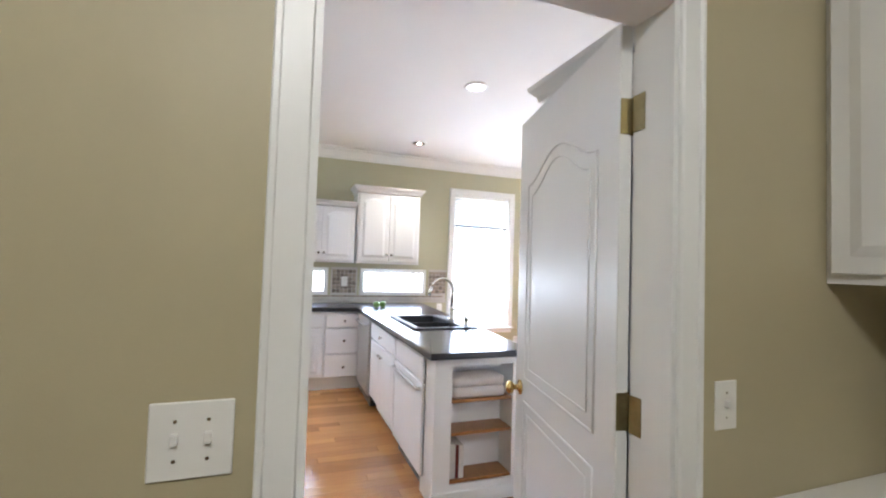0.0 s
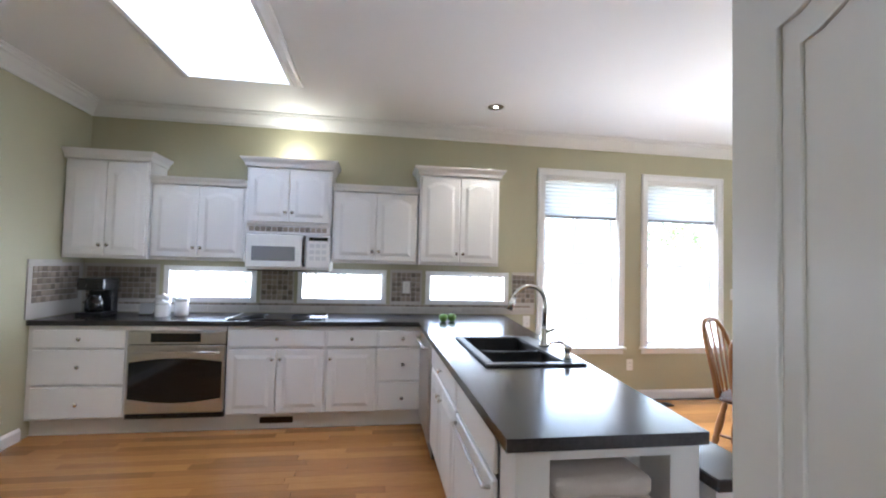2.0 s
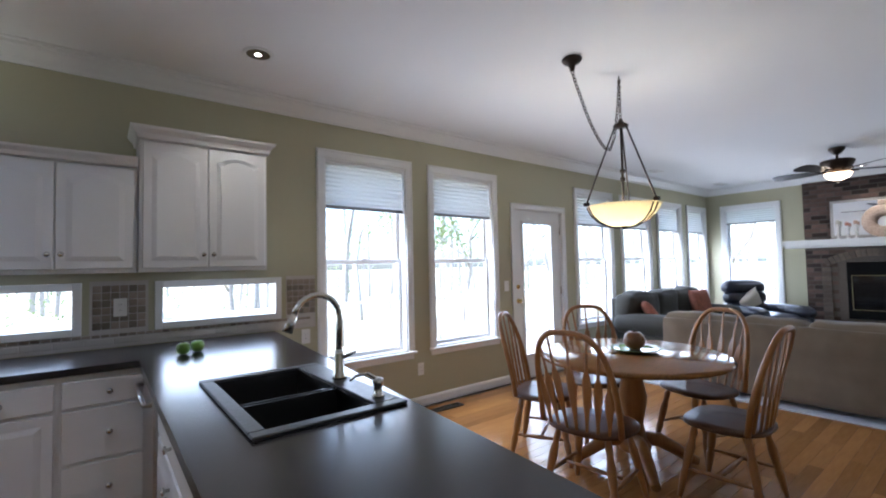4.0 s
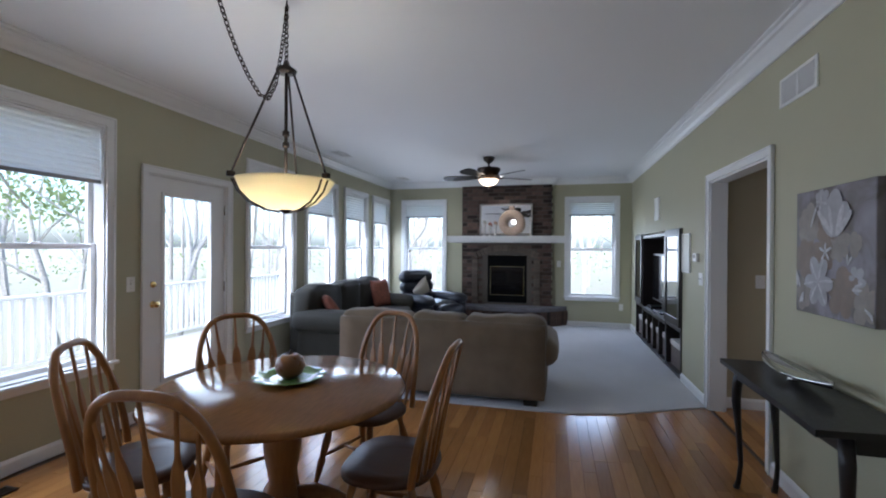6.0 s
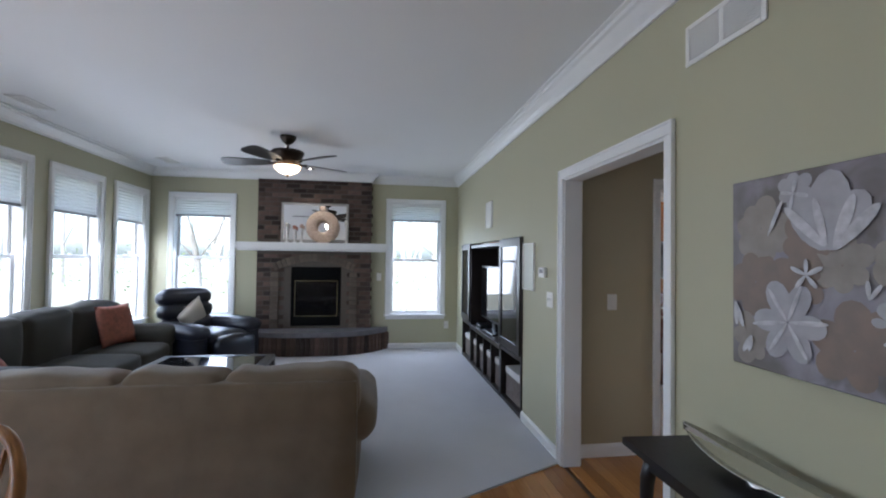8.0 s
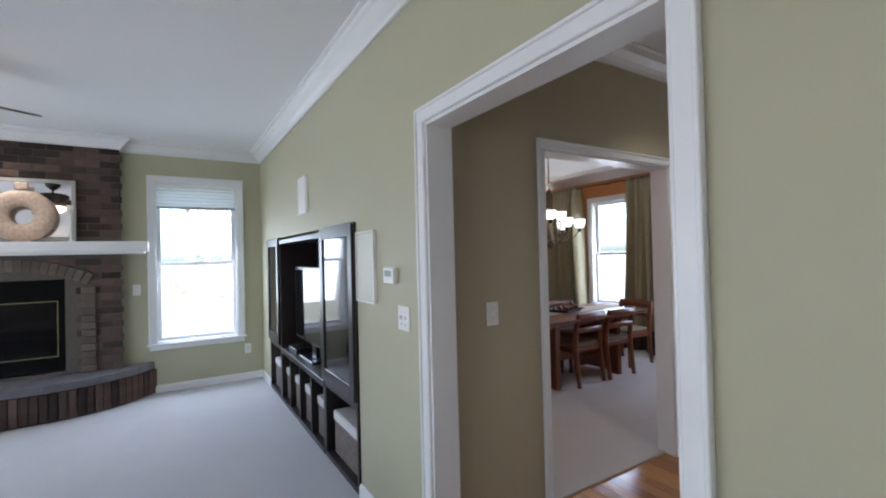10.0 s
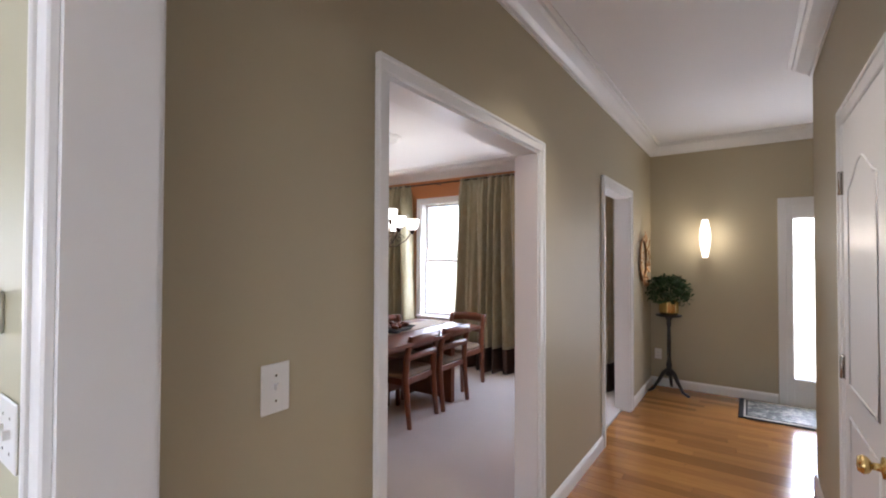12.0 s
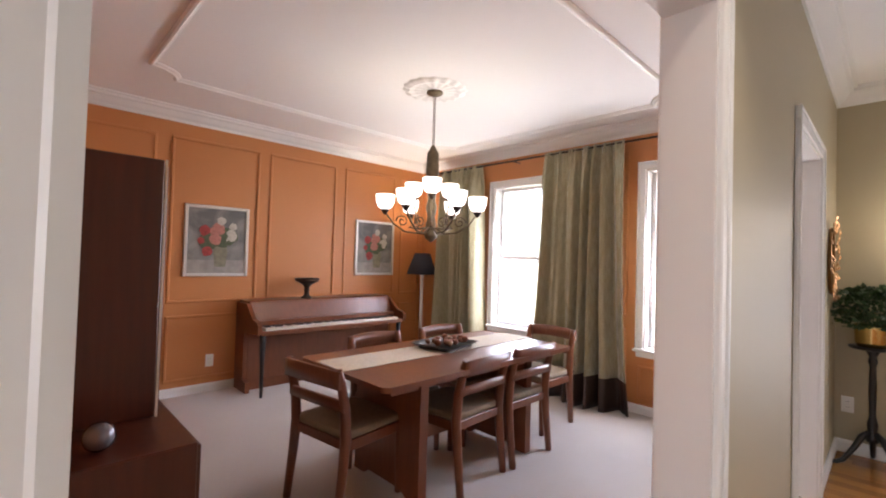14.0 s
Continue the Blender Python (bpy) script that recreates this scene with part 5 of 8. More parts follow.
PX0, PY = 4.02, 4.27
GREENGLAZE = material("green glazed plate", (0.04, 0.12, 0.02), 0.12, vary=0.3, scale=26, colour2=(0.24, 0.36, 0.13), coat=0.5, bump=0.5, bump_scale=45)
t = thing("plate", (PX0, PY, 0.7455), "green glazed plate in the middle of the table", "plate")
bm = B()
n, rows = 72, []
for q, z in ((0.10, 0.0), (0.115, 0.006), (0.172, 0.018), (0.182, 0.022), (0.172, 0.024), (0.115, 0.012), (0.10, 0.008)):
    rows.append([bm.verts.new(((q + max(0, q - 0.12) * 0.12 * math.cos(12 * math.tau * k / n)) * math.cos(math.tau * k / n), (q + max(0, q - 0.12) * 0.12 * math.cos(12 * math.tau * k / n)) * math.sin(math.tau * k / n), z + 0.03 * max(0, q - 0.15) * math.cos(12 * math.tau * k / n))) for k in range(n)])
for a, b in zip(rows, rows[1:]):
    for k in range(n):
        bm.faces.new((a[k], a[(k + 1) % n], b[(k + 1) % n], b[k])).smooth = True
bm.faces.new(rows[0][::-1]), bm.faces.new(rows[-1])
part("dish", bm, GREENGLAZE, t, "scalloped green glazed rim")
GOURD = material("brown glazed pot", (0.10, 0.035, 0.014), 0.28, vary=0.4, scale=14, colour2=(0.24, 0.11, 0.04), bump=0.2, bump_scale=30)
t = thing("pot", (PX0, PY, 0.7545), "round brown clay pot on the plate", "pot")
bm = B()
lathe(bm, [(0, 0.001), (0.035, 0.001), (0.06, 0.02), (0.075, 0.055), (0.066, 0.095), (0.04, 0.118), (0.022, 0.122), (0.018, 0.112), (0.0, 0.108)], 28)
part("body", bm, GOURD, t)
bm = B()
tube(bm, [(0, 0, 0.108), (0.008, 0.004, 0.125), (0.02, 0.006, 0.135)], [0.009, 0.007, 0.008])
part("stem", bm, BRONZE, t)

# pendant
LX, LY = 4.09, 4.35
AMBER = cloth_material("amber alabaster glass", (0.92, 0.84, 0.62), 0.55)
t = thing("pendant_lamp", (LX, LY, CEIL), "amber glass bowl pendant on a swagged bronze chain", "pendant lamp")
z0 = 1.615 - CEIL
bm = B()
prof = [(0.02, 0.015), (0.09, 0.022), (0.17, 0.058), (0.225, 0.112), (0.25, 0.165), (0.258, 0.168), (0.252, 0.158), (0.22, 0.106), (0.165, 0.050), (0.09, 0.016), (0.02, 0.010)]
lathe(bm, [(r, z + z0) for r, z in prof[::-1]], 48)
part("glass_bowl", bm, AMBER, t, "amber glass bowl")
bm = B()
lathe(bm, [(0, z0 - 0.012), (0.012, z0 - 0.008), (0.03, z0 + 0.006), (0.034, z0 + 0.02), (0.0, z0 + 0.022)], 20)
part("finial", bm, BRONZE, t)
bm = B()
rod(bm, (0, 0, z0 + 0.03), (0, 0, z0 + 0.76), 0.009)
for z in (0.36, 0.42):
    lathe(bm, [(0, z0 + z - 0.02), (0.018, z0 + z - 0.012), (0.018, z0 + z + 0.012), (0, z0 + z + 0.02)], 14)
part("stem", bm, BRONZE, t)
bm = B()
lathe(bm, [(0, z0 + 0.74), (0.05, z0 + 0.745), (0.055, z0 + 0.76), (0.02, z0 + 0.785), (0.012, z0 + 0.81), (0, z0 + 0.815)], 20)
part("hub", bm, BRONZE, t)
for k in range(3):
    a = radians(20 + 120 * k)
    c, s = math.cos(a), math.sin(a)
    bm = B()
    rod(bm, (0.045 * c, 0.045 * s, z0 + 0.75), (0.268 * c, 0.268 * s, z0 + 0.185), 0.006)
    box(bm, -0.02, 0.02, -0.014, 0.014, -0.012, 0.014, 0.003, pose(0.270 * c, 0.270 * s, z0 + 0.178, 0, 0, math.degrees(a)))
    part("suspension_rod", bm, BRONZE, t)
    for o in (-0.09, 0.09):
        bm = B()
        c2, s2 = math.cos(a + o), math.sin(a + o)
        tube(bm, [((r + 0.012) * c2, (r + 0.012) * s2, z + z0 - 0.006) for r, z in ((0.02, 0.004), (0.09, 0.014), (0.17, 0.050), (0.225, 0.104), (0.252, 0.165))], 0.005, 6)
        part("cradle_arm", bm, BRONZE, t)


def chain(bm, pts, link=0.034, r=0.0032):
    """Links of wire along a line."""
    pts = [Vector(p) for p in pts]
    length = sum((b - a).length for a, b in zip(pts, pts[1:]))
    n, i, acc = max(2, int(length / (link * 0.72))), 0, 0.0
    for k in range(n):
        s = (k + 0.5) * length / n
        i, acc = 0, 0.0
        while i < len(pts) - 2 and acc + (pts[i + 1] - pts[i]).length < s:
            acc += (pts[i + 1] - pts[i]).length
            i += 1
        d = (pts[i + 1] - pts[i]).normalized()
        c = pts[i] + d * (s - acc)
        m = Matrix.Translation(c) @ d.to_track_quat("X", "Z").to_matrix().to_4x4() @ pose(0, 0, 0, 90 * (k % 2))
        ring = [m @ Vector((link / 2 * math.cos(a), link * 0.3 * math.sin(a), 0)) for a in [math.tau * q / 8 for q in range(9)]]
        tube(bm, ring, r, 5)


CX, CY = 3.57 - LX, 4.39 - LY
bm = B()
lathe(bm, [(0, -0.001), (0.065, -0.001), (0.068, -0.012), (0.055, -0.030), (0.025, -0.045), (0.014, -0.085), (0.0, -0.09)], 24, (CX, CY, 0))
part("canopy", bm, BRONZE, t)
bm = B()
sw = [(CX * (1 - u), CY * (1 - u), z) for u, z in ((0, -0.085), (0.06, -0.16), (0.14, -0.24), (0.23, -0.33), (0.34, -0.42), (0.48, -0.51), (0.62, -0.57), (0.74, -0.57), (0.84, -0.48), (0.92, -0.30), (0.97, -0.15), (1.0, -0.03))]
chain(bm, sw)
part("swag_chain", bm, BRONZE, t)
bm = B()
chain(bm, [(0, 0, -0.03), (0, 0, z0 + 0.81)])
part("hanging_chain", bm, BRONZE, t)
bm = B()
tube(bm, [(0, 0, -0.001), (0, 0, -0.02), (0.012, 0, -0.032), (0, 0, -0.045), (-0.01, 0, -0.035)], 0.004, 6)
part("ceiling_hook", bm, BRONZE, t)
bulb("pendant_bulb", LX, LY, 1.76, 1.1, WARM, 0.06)

# wall things by the opening
t = thing("painting", (4.54, YS, 1.42), "floral canvas in greys and browns, unframed", "painting", rz=180)
CANVAS = material("canvas edge", (0.10, 0.09, 0.085), 0.8, vary=0.2)


def painted_ground(name, ca, cb, cc, scale):
    m = bpy.data.materials.new(name)
    m.use_nodes = True
    n, l = m.node_tree.nodes, m.node_tree.links
    b = n["Principled BSDF"]
    b.inputs["Roughness"].default_value = 0.55
    co, noi, ramp = n.new("ShaderNodeTexCoord"), n.new("ShaderNodeTexNoise"), n.new("ShaderNodeValToRGB")
    noi.inputs["Scale"].default_value, noi.inputs["Detail"].default_value, noi.inputs["Distortion"].default_value = scale, 6, 1.2
    ramp.color_ramp.elements[0].color, ramp.color_ramp.elements[0].position = (*ca, 1), 0.38
    ramp.color_ramp.elements[1].color, ramp.color_ramp.elements[1].position = (*cb, 1), 0.66
    e = ramp.color_ramp.elements.new(0.52)
    e.color = (*cc, 1)
    bp = n.new("ShaderNodeBump")
    bp.inputs["Strength"].default_value = 0.3
    l.new(co.outputs["Object"], noi.inputs["Vector"])
    l.new(noi.outputs["Fac"], ramp.inputs[0])
    l.new(ramp.outputs[0], b.inputs["Base Color"])
    l.new(noi.outputs["Fac"], bp.inputs["Height"])
    l.new(bp.outputs[0], b.inputs["Normal"])
    return m


one_box("canvas", painted_ground("grey brushwork", (0.15, 0.13, 0.12), (0.30, 0.28, 0.31), (0.24, 0.22, 0.24), 4), -0.31, 0.31, -0.05, -0.001, -0.32, 0.32, t, 0.003)
random.seed(5)
PETALS = [material("petal grey", (0.35, 0.34, 0.36), 0.5, vary=0.4, scale=16, colour2=(0.26, 0.25, 0.26)), material("petal umber", (0.19, 0.135, 0.10), 0.5, vary=0.5, scale=14, colour2=(0.14, 0.115, 0.10)), material("petal taupe", (0.27, 0.235, 0.20), 0.5, vary=0.4, scale=16, colour2=(0.18, 0.16, 0.14)), material("white brush stroke", (0.60, 0.59, 0.61), 0.5, vary=0.3, scale=30)]


def petals(parent, cx, cz, r, n, mat, y, open_way=0.0, spread=math.tau, fat=0.34):
    for k in range(n):
        a = open_way + spread * (k + 0.5) / n - spread / 2 + random.uniform(-0.15, 0.15)
        rr = r * random.uniform(0.8, 1.1)
        bm, pts = B(), []
        for q in range(14):
            s = math.tau * q / 14
            u, v = rr * (0.52 - 0.5 * math.cos(s)), rr * fat * math.sin(s) * (0.6 + 0.4 * math.sin(s / 2))
            pts.append((max(-0.305, min(0.305, cx + u * math.cos(a) - v * math.sin(a))), max(-0.315, min(0.315, cz + u * math.sin(a) + v * math.cos(a)))))
        vs = [bm.verts.new((x, y - 0.00012 * k, z)) for x, z in pts]
        mid = bm.verts.new((sum(p[0] for p in pts) / 14, y - 0.0015, sum(p[1] for p in pts) / 14))
        for q in range(14):
            bm.faces.new((vs[q], vs[(q + 1) % 14], mid)).smooth = True
        part("painted_petal", bm, mat, parent)


for cx, cz, r, n, m, y, o, sp in ((-0.19, 0.15, 0.11, 7, 2, -0.0512, 0.3, 6.28), (-0.21, -0.03, 0.12, 7, 1, -0.0514, 0.9, 6.28), (-0.02, 0.09, 0.10, 7, 1, -0.0516, 0.4, 6.28), (0.07, 0.03, 0.09, 6, 2, -0.0518, 1.1, 6.28), (0.10, -0.20, 0.13, 6, 1, -0.0516, 0.2, 6.28),
                                  (-0.05, -0.02, 0.10, 6, 1, -0.0514, 2.0, 6.28), (0.15, 0.04, 0.07, 4, 2, -0.0514, 0.1, 2.5), (0.19, -0.12, 0.07, 5, 0, -0.0516, 0.8, 6.28), (-0.22, -0.22, 0.09, 6, 2, -0.0514, 0.5, 6.28), (0.24, -0.22, 0.10, 5, 2, -0.0516, 3.0, 6.28), (-0.07, 0.26, 0.06, 6, 0, -0.0516, 0.0, 6.28)):
    petals(t, cx, cz, r, n, PETALS[m], y, o, sp, 0.42)
for cx, cz, r, n, m, y, o, sp, fat in ((0.03, 0.07, 0.21, 5, 0, -0.0545, 1.57, 1.35, 0.30), (0.03, 0.08, 0.17, 2, 3, -0.0575, 2.1, 0.7, 0.10), (0.05, 0.07, 0.16, 2, 3, -0.0575, 1.0, 0.6, 0.12), (-0.09, -0.15, 0.125, 6, 0, -0.0550, 0.5, 6.28, 0.34), (-0.09, -0.15, 0.12, 6, 3, -0.0580, 0.62, 6.28, 0.07),
                                       (-0.03, 0.0, 0.05, 5, 3, -0.0580, 0.3, 6.28, 0.16), (-0.16, 0.12, 0.13, 1, 3, -0.0580, 1.0, 0.1, 0.07), (0.25, -0.24, 0.10, 1, 3, -0.0580, 5.7, 0.1, 0.10), (0.17, -0.17, 0.08, 2, 3, -0.0580, 0.2, 0.8, 0.12), (-0.29, -0.10, 0.09, 2, 3, -0.0580, 4.9, 0.6, 0.12), (-0.22, -0.21, 0.07, 2, 3, -0.0580, 4.4, 1.0, 0.16), (-0.07, 0.25, 0.05, 4, 3, -0.0580, 0.6, 6.28, 0.16), (0.14, -0.06, 0.06, 2, 3, -0.0580, 1.4, 1.2, 0.14)):
    petals(t, cx, cz, r, n, PETALS[m], y, o, sp, fat)

t = thing("console_table", (4.495, YS + 0.02, 0), "slim black console table with curved legs", "console table")
bm = B()
prism(bm, [(-0.53, 0.012), (0.54, 0.012), (0.56, 0.335), (-0.56, 0.385)], 0.735, 0.762)
part("tabletop", bm, BLACKWOOD, t)
bm = B()
for a, b, c, d in ((-0.50, 0.50, 0.04, 0.06), (-0.50, 0.50, 0.25, 0.27), (-0.50, -0.48, 0.06, 0.25), (0.48, 0.50, 0.06, 0.25)):
    box(bm, a, b, c, d, 0.66, 0.735)
part("apron", bm, BLACKWOOD, t)
for sx in (-1, 1):
    for y in (0.06, 0.25):
        bm = B()
        tube(bm, [(sx * (0.485 + o), y + (0.3 * o if y > 0.1 else 0), z) for o, z in ((0, 0.73), (0.028, 0.62), (0.034, 0.52), (0.012, 0.34), (-0.006, 0.16), (0.010, 0.05), (0.028, 0.002))], [0.026, 0.028, 0.024, 0.016, 0.013, 0.014, 0.018], 8)
        part("leg", bm, BLACKWOOD, t)
t = thing("silver_dish", (4.64, YS + 0.155, 0.7825), "long pointed silver dish on the console", "dish")
bm, rows, n = B(), [], 18
for k in range(n + 1):
    u = -1 + 2 * k / n
    w, z = 0.085 * (1 - u * u) ** 0.8 + 0.002, 0.035 * u * u
    rows.append([bm.verts.new((u * 0.33, v * w, z + 0.03 * v * v + 0.002 * dz)) for v, dz in ((-1, 0), (-0.6, 0), (0, 0), (0.6, 0), (1, 0), (0.6, 1.5), (0, 1.5), (-0.6, 1.5))])
for a, b in zip(rows, rows[1:]):
    for k in range(8):
        bm.faces.new((a[k], a[(k + 1) % 8], b[(k + 1) % 8], b[k])).smooth = True
bm.verts.ensure_lookup_table()
part("dish", bm, material("polished pewter", (0.70, 0.69, 0.67), 0.16, metal=1.0, vary=0.05), t)
bm = B()
lathe(bm, [(0, -0.019), (0.03, -0.019), (0.02, -0.008), (0.015, 0.001), (0.0, 0.002)], 16)
part("foot", bm, NICKEL, t)

# ---- living room ----
def sofa(name, w, label, mat, leather=False, seat_h=0.44, back_h=0.82, depth=0.92, arm=0.24, arm_h=0.62, seats=2, at=(0, 0, 0), rz=0.0, roll=True, back_puff=0.045):
    """A sofa that looks to local +y, its back at y = 0, its middle at x = 0."""
    t = thing(name, at, label, "sofa", rz=rz)
    h = w / 2
    bm = B()
    cushion(bm, -h + 0.03, h - 0.03, 0.03, depth - 0.06, 0.06, 0.32, 0.005, 4, corner=0.2)
    part("base", bm, mat, t)
    bm = B()
    cushion(bm, -h + 0.03, h - 0.03, 0.0, 0.20, 0.07, back_h - 0.015, 0.004, 8, corner=0.22)
    part("back_frame", bm, mat, t)
    for s in (-1, 1):
        bm = B()
        cushion(bm, s * (h - arm / 2) - arm / 2 + 0.02, s * (h - arm / 2) + arm / 2 - 0.02, 0.10, depth - 0.03, 0.06, arm_h - 0.06, 0.008, 4, corner=0.3)
        if roll:
            cushion(bm, s * (h - arm / 2) - arm / 2 - 0.03, s * (h - arm / 2) + arm / 2 + 0.05 * (s > 0) + 0.03, 0.05, depth + 0.01, arm_h - 0.25, arm_h + 0.01, 0.012, 10, corner=0.92)
        part("arm", bm, mat, t)
    iw = w - 2 * arm
    for i in range(seats):
        a = -iw / 2 + iw * i / seats
        bm = B()
        cushion(bm, a + 0.004, a + iw / seats - 0.004, 0.20, depth + 0.01, 0.30, seat_h + 0.03, 0.03, 8, corner=0.55)
        part("seat_cushion", bm, mat, t)
        bm = B()
        e = arm * 0.9 if i in (0, seats - 1) and not leather else 0
        x0, x1 = a + 0.006 - (e if i == 0 else 0), a + iw / seats - 0.006 + (e if i == seats - 1 else 0)
        cushion(bm, x0, x1, 0.035 if not leather else 0.0, 0.31, seat_h - 0.02, back_h + 0.03, back_puff, 12, corner=0.42)
        for v in bm.verts:
            lift = max(0.0, (v.co.z - seat_h) / (back_h - seat_h))
            v.co.z += lift * (0.008 * math.sin(9 * v.co.x + 2.1 * i + w) - 0.005 * math.cos(23 * v.co.x + i))
            v.co.y += lift * 0.010 * math.sin(14 * v.co.x + 11 * v.co.z + i)
        part("back_cushion", bm, mat, t)
    for sx in (-1, 1):
        for y in (0.06, depth - 0.10):
            bm = B()
            box(bm, sx * (h - 0.16) - 0.06, sx * (h - 0.16) + 0.06, y - 0.03, y + 0.04, 0.013, 0.07, 0.006)
            part("foot", bm, ESPRESSO, t)
    return t


def throw_pillow(at, rot, size, mat, label, group=""):
    t = new("throw_pillow")
    t.matrix_basis = pose(*at, *rot)
    tagged(t, label, "pillow", group)
    bm, n, s = B(), 10, size / 2
    for side in (-1, 1):
        g = [[None] * (n + 1) for _ in range(n + 1)]
        for i in range(n + 1):
            for j in range(n + 1):
                u, v = -1 + 2 * i / n, -1 + 2 * j / n
                p = 1 - 0.10 * (1 - u * u) * 0 - 0.07 * (1 - v * v) if abs(u) == 1 else 1
                q = 1 - 0.07 * (1 - u * u) if abs(v) == 1 else 1
                th = 0.065 * ((1 - u ** 4) * (1 - v ** 4)) ** 0.6
                g[i][j] = bm.verts.new((u * s * p, side * th, v * s * q))
        for i in range(n):
            for j in range(n):
                bm.faces.new((g[i][j], g[i + 1][j], g[i + 1][j + 1], g[i][j + 1])).smooth = True
    bmesh.ops.remove_doubles(bm, verts=bm.verts, dist=0.0005)
    part("cover", bm, mat, t)
    return t


sofa("sofa", 2.06, "tan microfibre sofa with its back to the kitchen", TAN, at=(5.99, 4.02, 0.0), rz=-90, back_h=0.765, arm_h=0.60, depth=0.95, seats=3, back_puff=0.02)
sofa("sofa", 2.30, "olive grey sofa with rolled arms under the windows", OLIVE, at=(7.95, 6.14, 0.0), rz=180, back_h=0.88, arm_h=0.64, depth=0.92, seats=3)
RUST = material("rust patterned cloth", (0.24, 0.075, 0.045), 0.9, vary=0.6, scale=26, colour2=(0.10, 0.05, 0.03), bump=0.2, bump_scale=150)
throw_pillow((7.12, 5.72, 0.66), (-35, 0, 40), 0.40, RUST, "rust patterned pillow lying on the olive sofa", "rust pillows")
throw_pillow((8.62, 5.66, 0.70), (-14, 0, -14), 0.44, RUST, "rust patterned pillow standing on the olive sofa", "rust pillows")
# recliner
t = thing("recliner", (9.75, 5.50, 0), "navy leather recliner in the window corner", "armchair", rz=150)
bm = B()
cushion(bm, -0.38, 0.38, 0.06, 0.86, 0.05, 0.34, 0.01, 5, corner=0.3)
part("base", bm, NAVY, t)
for s in (-1, 1):
    bm = B()
    cushion(bm, s * 0.40 - 0.12, s * 0.40 + 0.12, 0.10, 0.90, 0.08, 0.56, 0.02, 6, corner=0.6)
    cushion(bm, s * 0.40 - 0.14, s * 0.40 + 0.14, 0.12, 0.93, 0.44, 0.62, 0.025, 6, corner=0.95)
    part("arm", bm, NAVY, t)
bm = B()
cushion(bm, -0.28, 0.28, 0.22, 0.94, 0.30, 0.50, 0.04, 6, corner=0.6)
part("seat_cushion", bm, NAVY, t)
for z0, z1, o in ((0.42, 0.66, 0.0), (0.62, 0.84, -0.03), (0.80, 1.00, -0.06)):
    bm = B()
    cushion(bm, -0.34, 0.34, 0.04 + o, 0.28 + o, z0, z1, 0.04, 6, corner=0.8)
    part("back_cushion", bm, NAVY, t)
bm = B()
cushion(bm, -0.28, 0.28, 0.90, 1.06, 0.12, 0.46, 0.03, 5, corner=0.6)
part("footrest", bm, NAVY, t)
throw_pillow((9.62, 5.28, 0.66), (-20, 40, 150), 0.40, CREAM, "cream pillow propped on the navy recliner")

# coffee table
t = thing("coffee_table", (7.66, 4.44, 0.012), "dark coffee table with a glass top", "coffee table")
X0, X1, Y0, Y1, Z = -0.48, 0.48, -0.52, 0.52, 0.45
for x in (X0 + 0.035, X1 - 0.035):
    for y in (Y0 + 0.035, Y1 - 0.035):
        bm = B()
        box(bm, x - 0.035, x + 0.035, y - 0.035, y + 0.035, 0.001, Z - 0.05, 0.004)
        part("leg", bm, ESPRESSO, t)
bm = B()
for a, b, c, d in ((X0, X1, Y0, Y0 + 0.08), (X0, X1, Y1 - 0.08, Y1), (X0, X0 + 0.08, Y0 + 0.08, Y1 - 0.08), (X1 - 0.08, X1, Y0 + 0.08, Y1 - 0.08)):
    box(bm, a, b, c, d, Z - 0.05, Z, 0.004)
part("top_frame", bm, ESPRESSO, t)
one_box("glass_top", BLACK_GLASS, X0 + 0.081, X1 - 0.081, Y0 + 0.081, Y1 - 0.081, Z - 0.012, Z - 0.003, t)

# fireplace
BRICKS = material("brown brick", (0.092, 0.056, 0.040), 0.85, vary=0.35, scale=12, colour2=(0.045, 0.031, 0.027), bump=0.6, bump_scale=70, per_object=0.7)
MORTAR = material("mortar", (0.12, 0.10, 0.08), 0.95, vary=0.15, scale=30, bump=0.5, bump_scale=120)
FY0, FY1, BX = 3.0, 4.70, 10.42
BOXF = (3.45, 4.20, 0.40, 1.30)
fire = thing("fireplace", (BX, (FY0 + FY1) / 2, 0), "brown brick chimney breast with an arched firebox", "fireplace", kind="structure", rz=-90)
FM = (FY0 + FY1) / 2
bm = B()
hw = (FY1 - FY0) / 2
fx0, fx1 = FM - BOXF[1], FM - BOXF[0]
for a, b, c, d in ((-hw, fx0, 0, 2.635), (fx1, hw, 0, 2.635), (fx0, fx1, BOXF[3], 2.635), (fx0, fx1, 0, BOXF[2] - 0.01)):
    box(bm, a, b, 0.0, XE - BX - 0.001, c, d)
part("mortar_body", bm, MORTAR, fire)
t = thing("firebox", (BX, FM, 0), "black metal gas firebox with glass front", "firebox", rz=-90)
w0, w1 = fx0 + 0.004, fx1 - 0.004
bm = B()
box(bm, w0, w1, 0.07, 0.09, BOXF[2], BOXF[3] - 0.002)
part("back_plate", bm, SOOT, t)
bm = B()
for a, b, c, d in ((w0, w0 + 0.05, BOXF[2], BOXF[3] - 0.004), (w1 - 0.05, w1, BOXF[2], BOXF[3] - 0.004), (w0 + 0.05, w1 - 0.05, BOXF[3] - 0.21, BOXF[3] - 0.004), (w0 + 0.05, w1 - 0.05, BOXF[2], BOXF[2] + 0.14)):
    box(bm, a, b, 0.0, 0.05, c, d, 0.003)
part("surround", bm, SOOT, t)
bm = B()
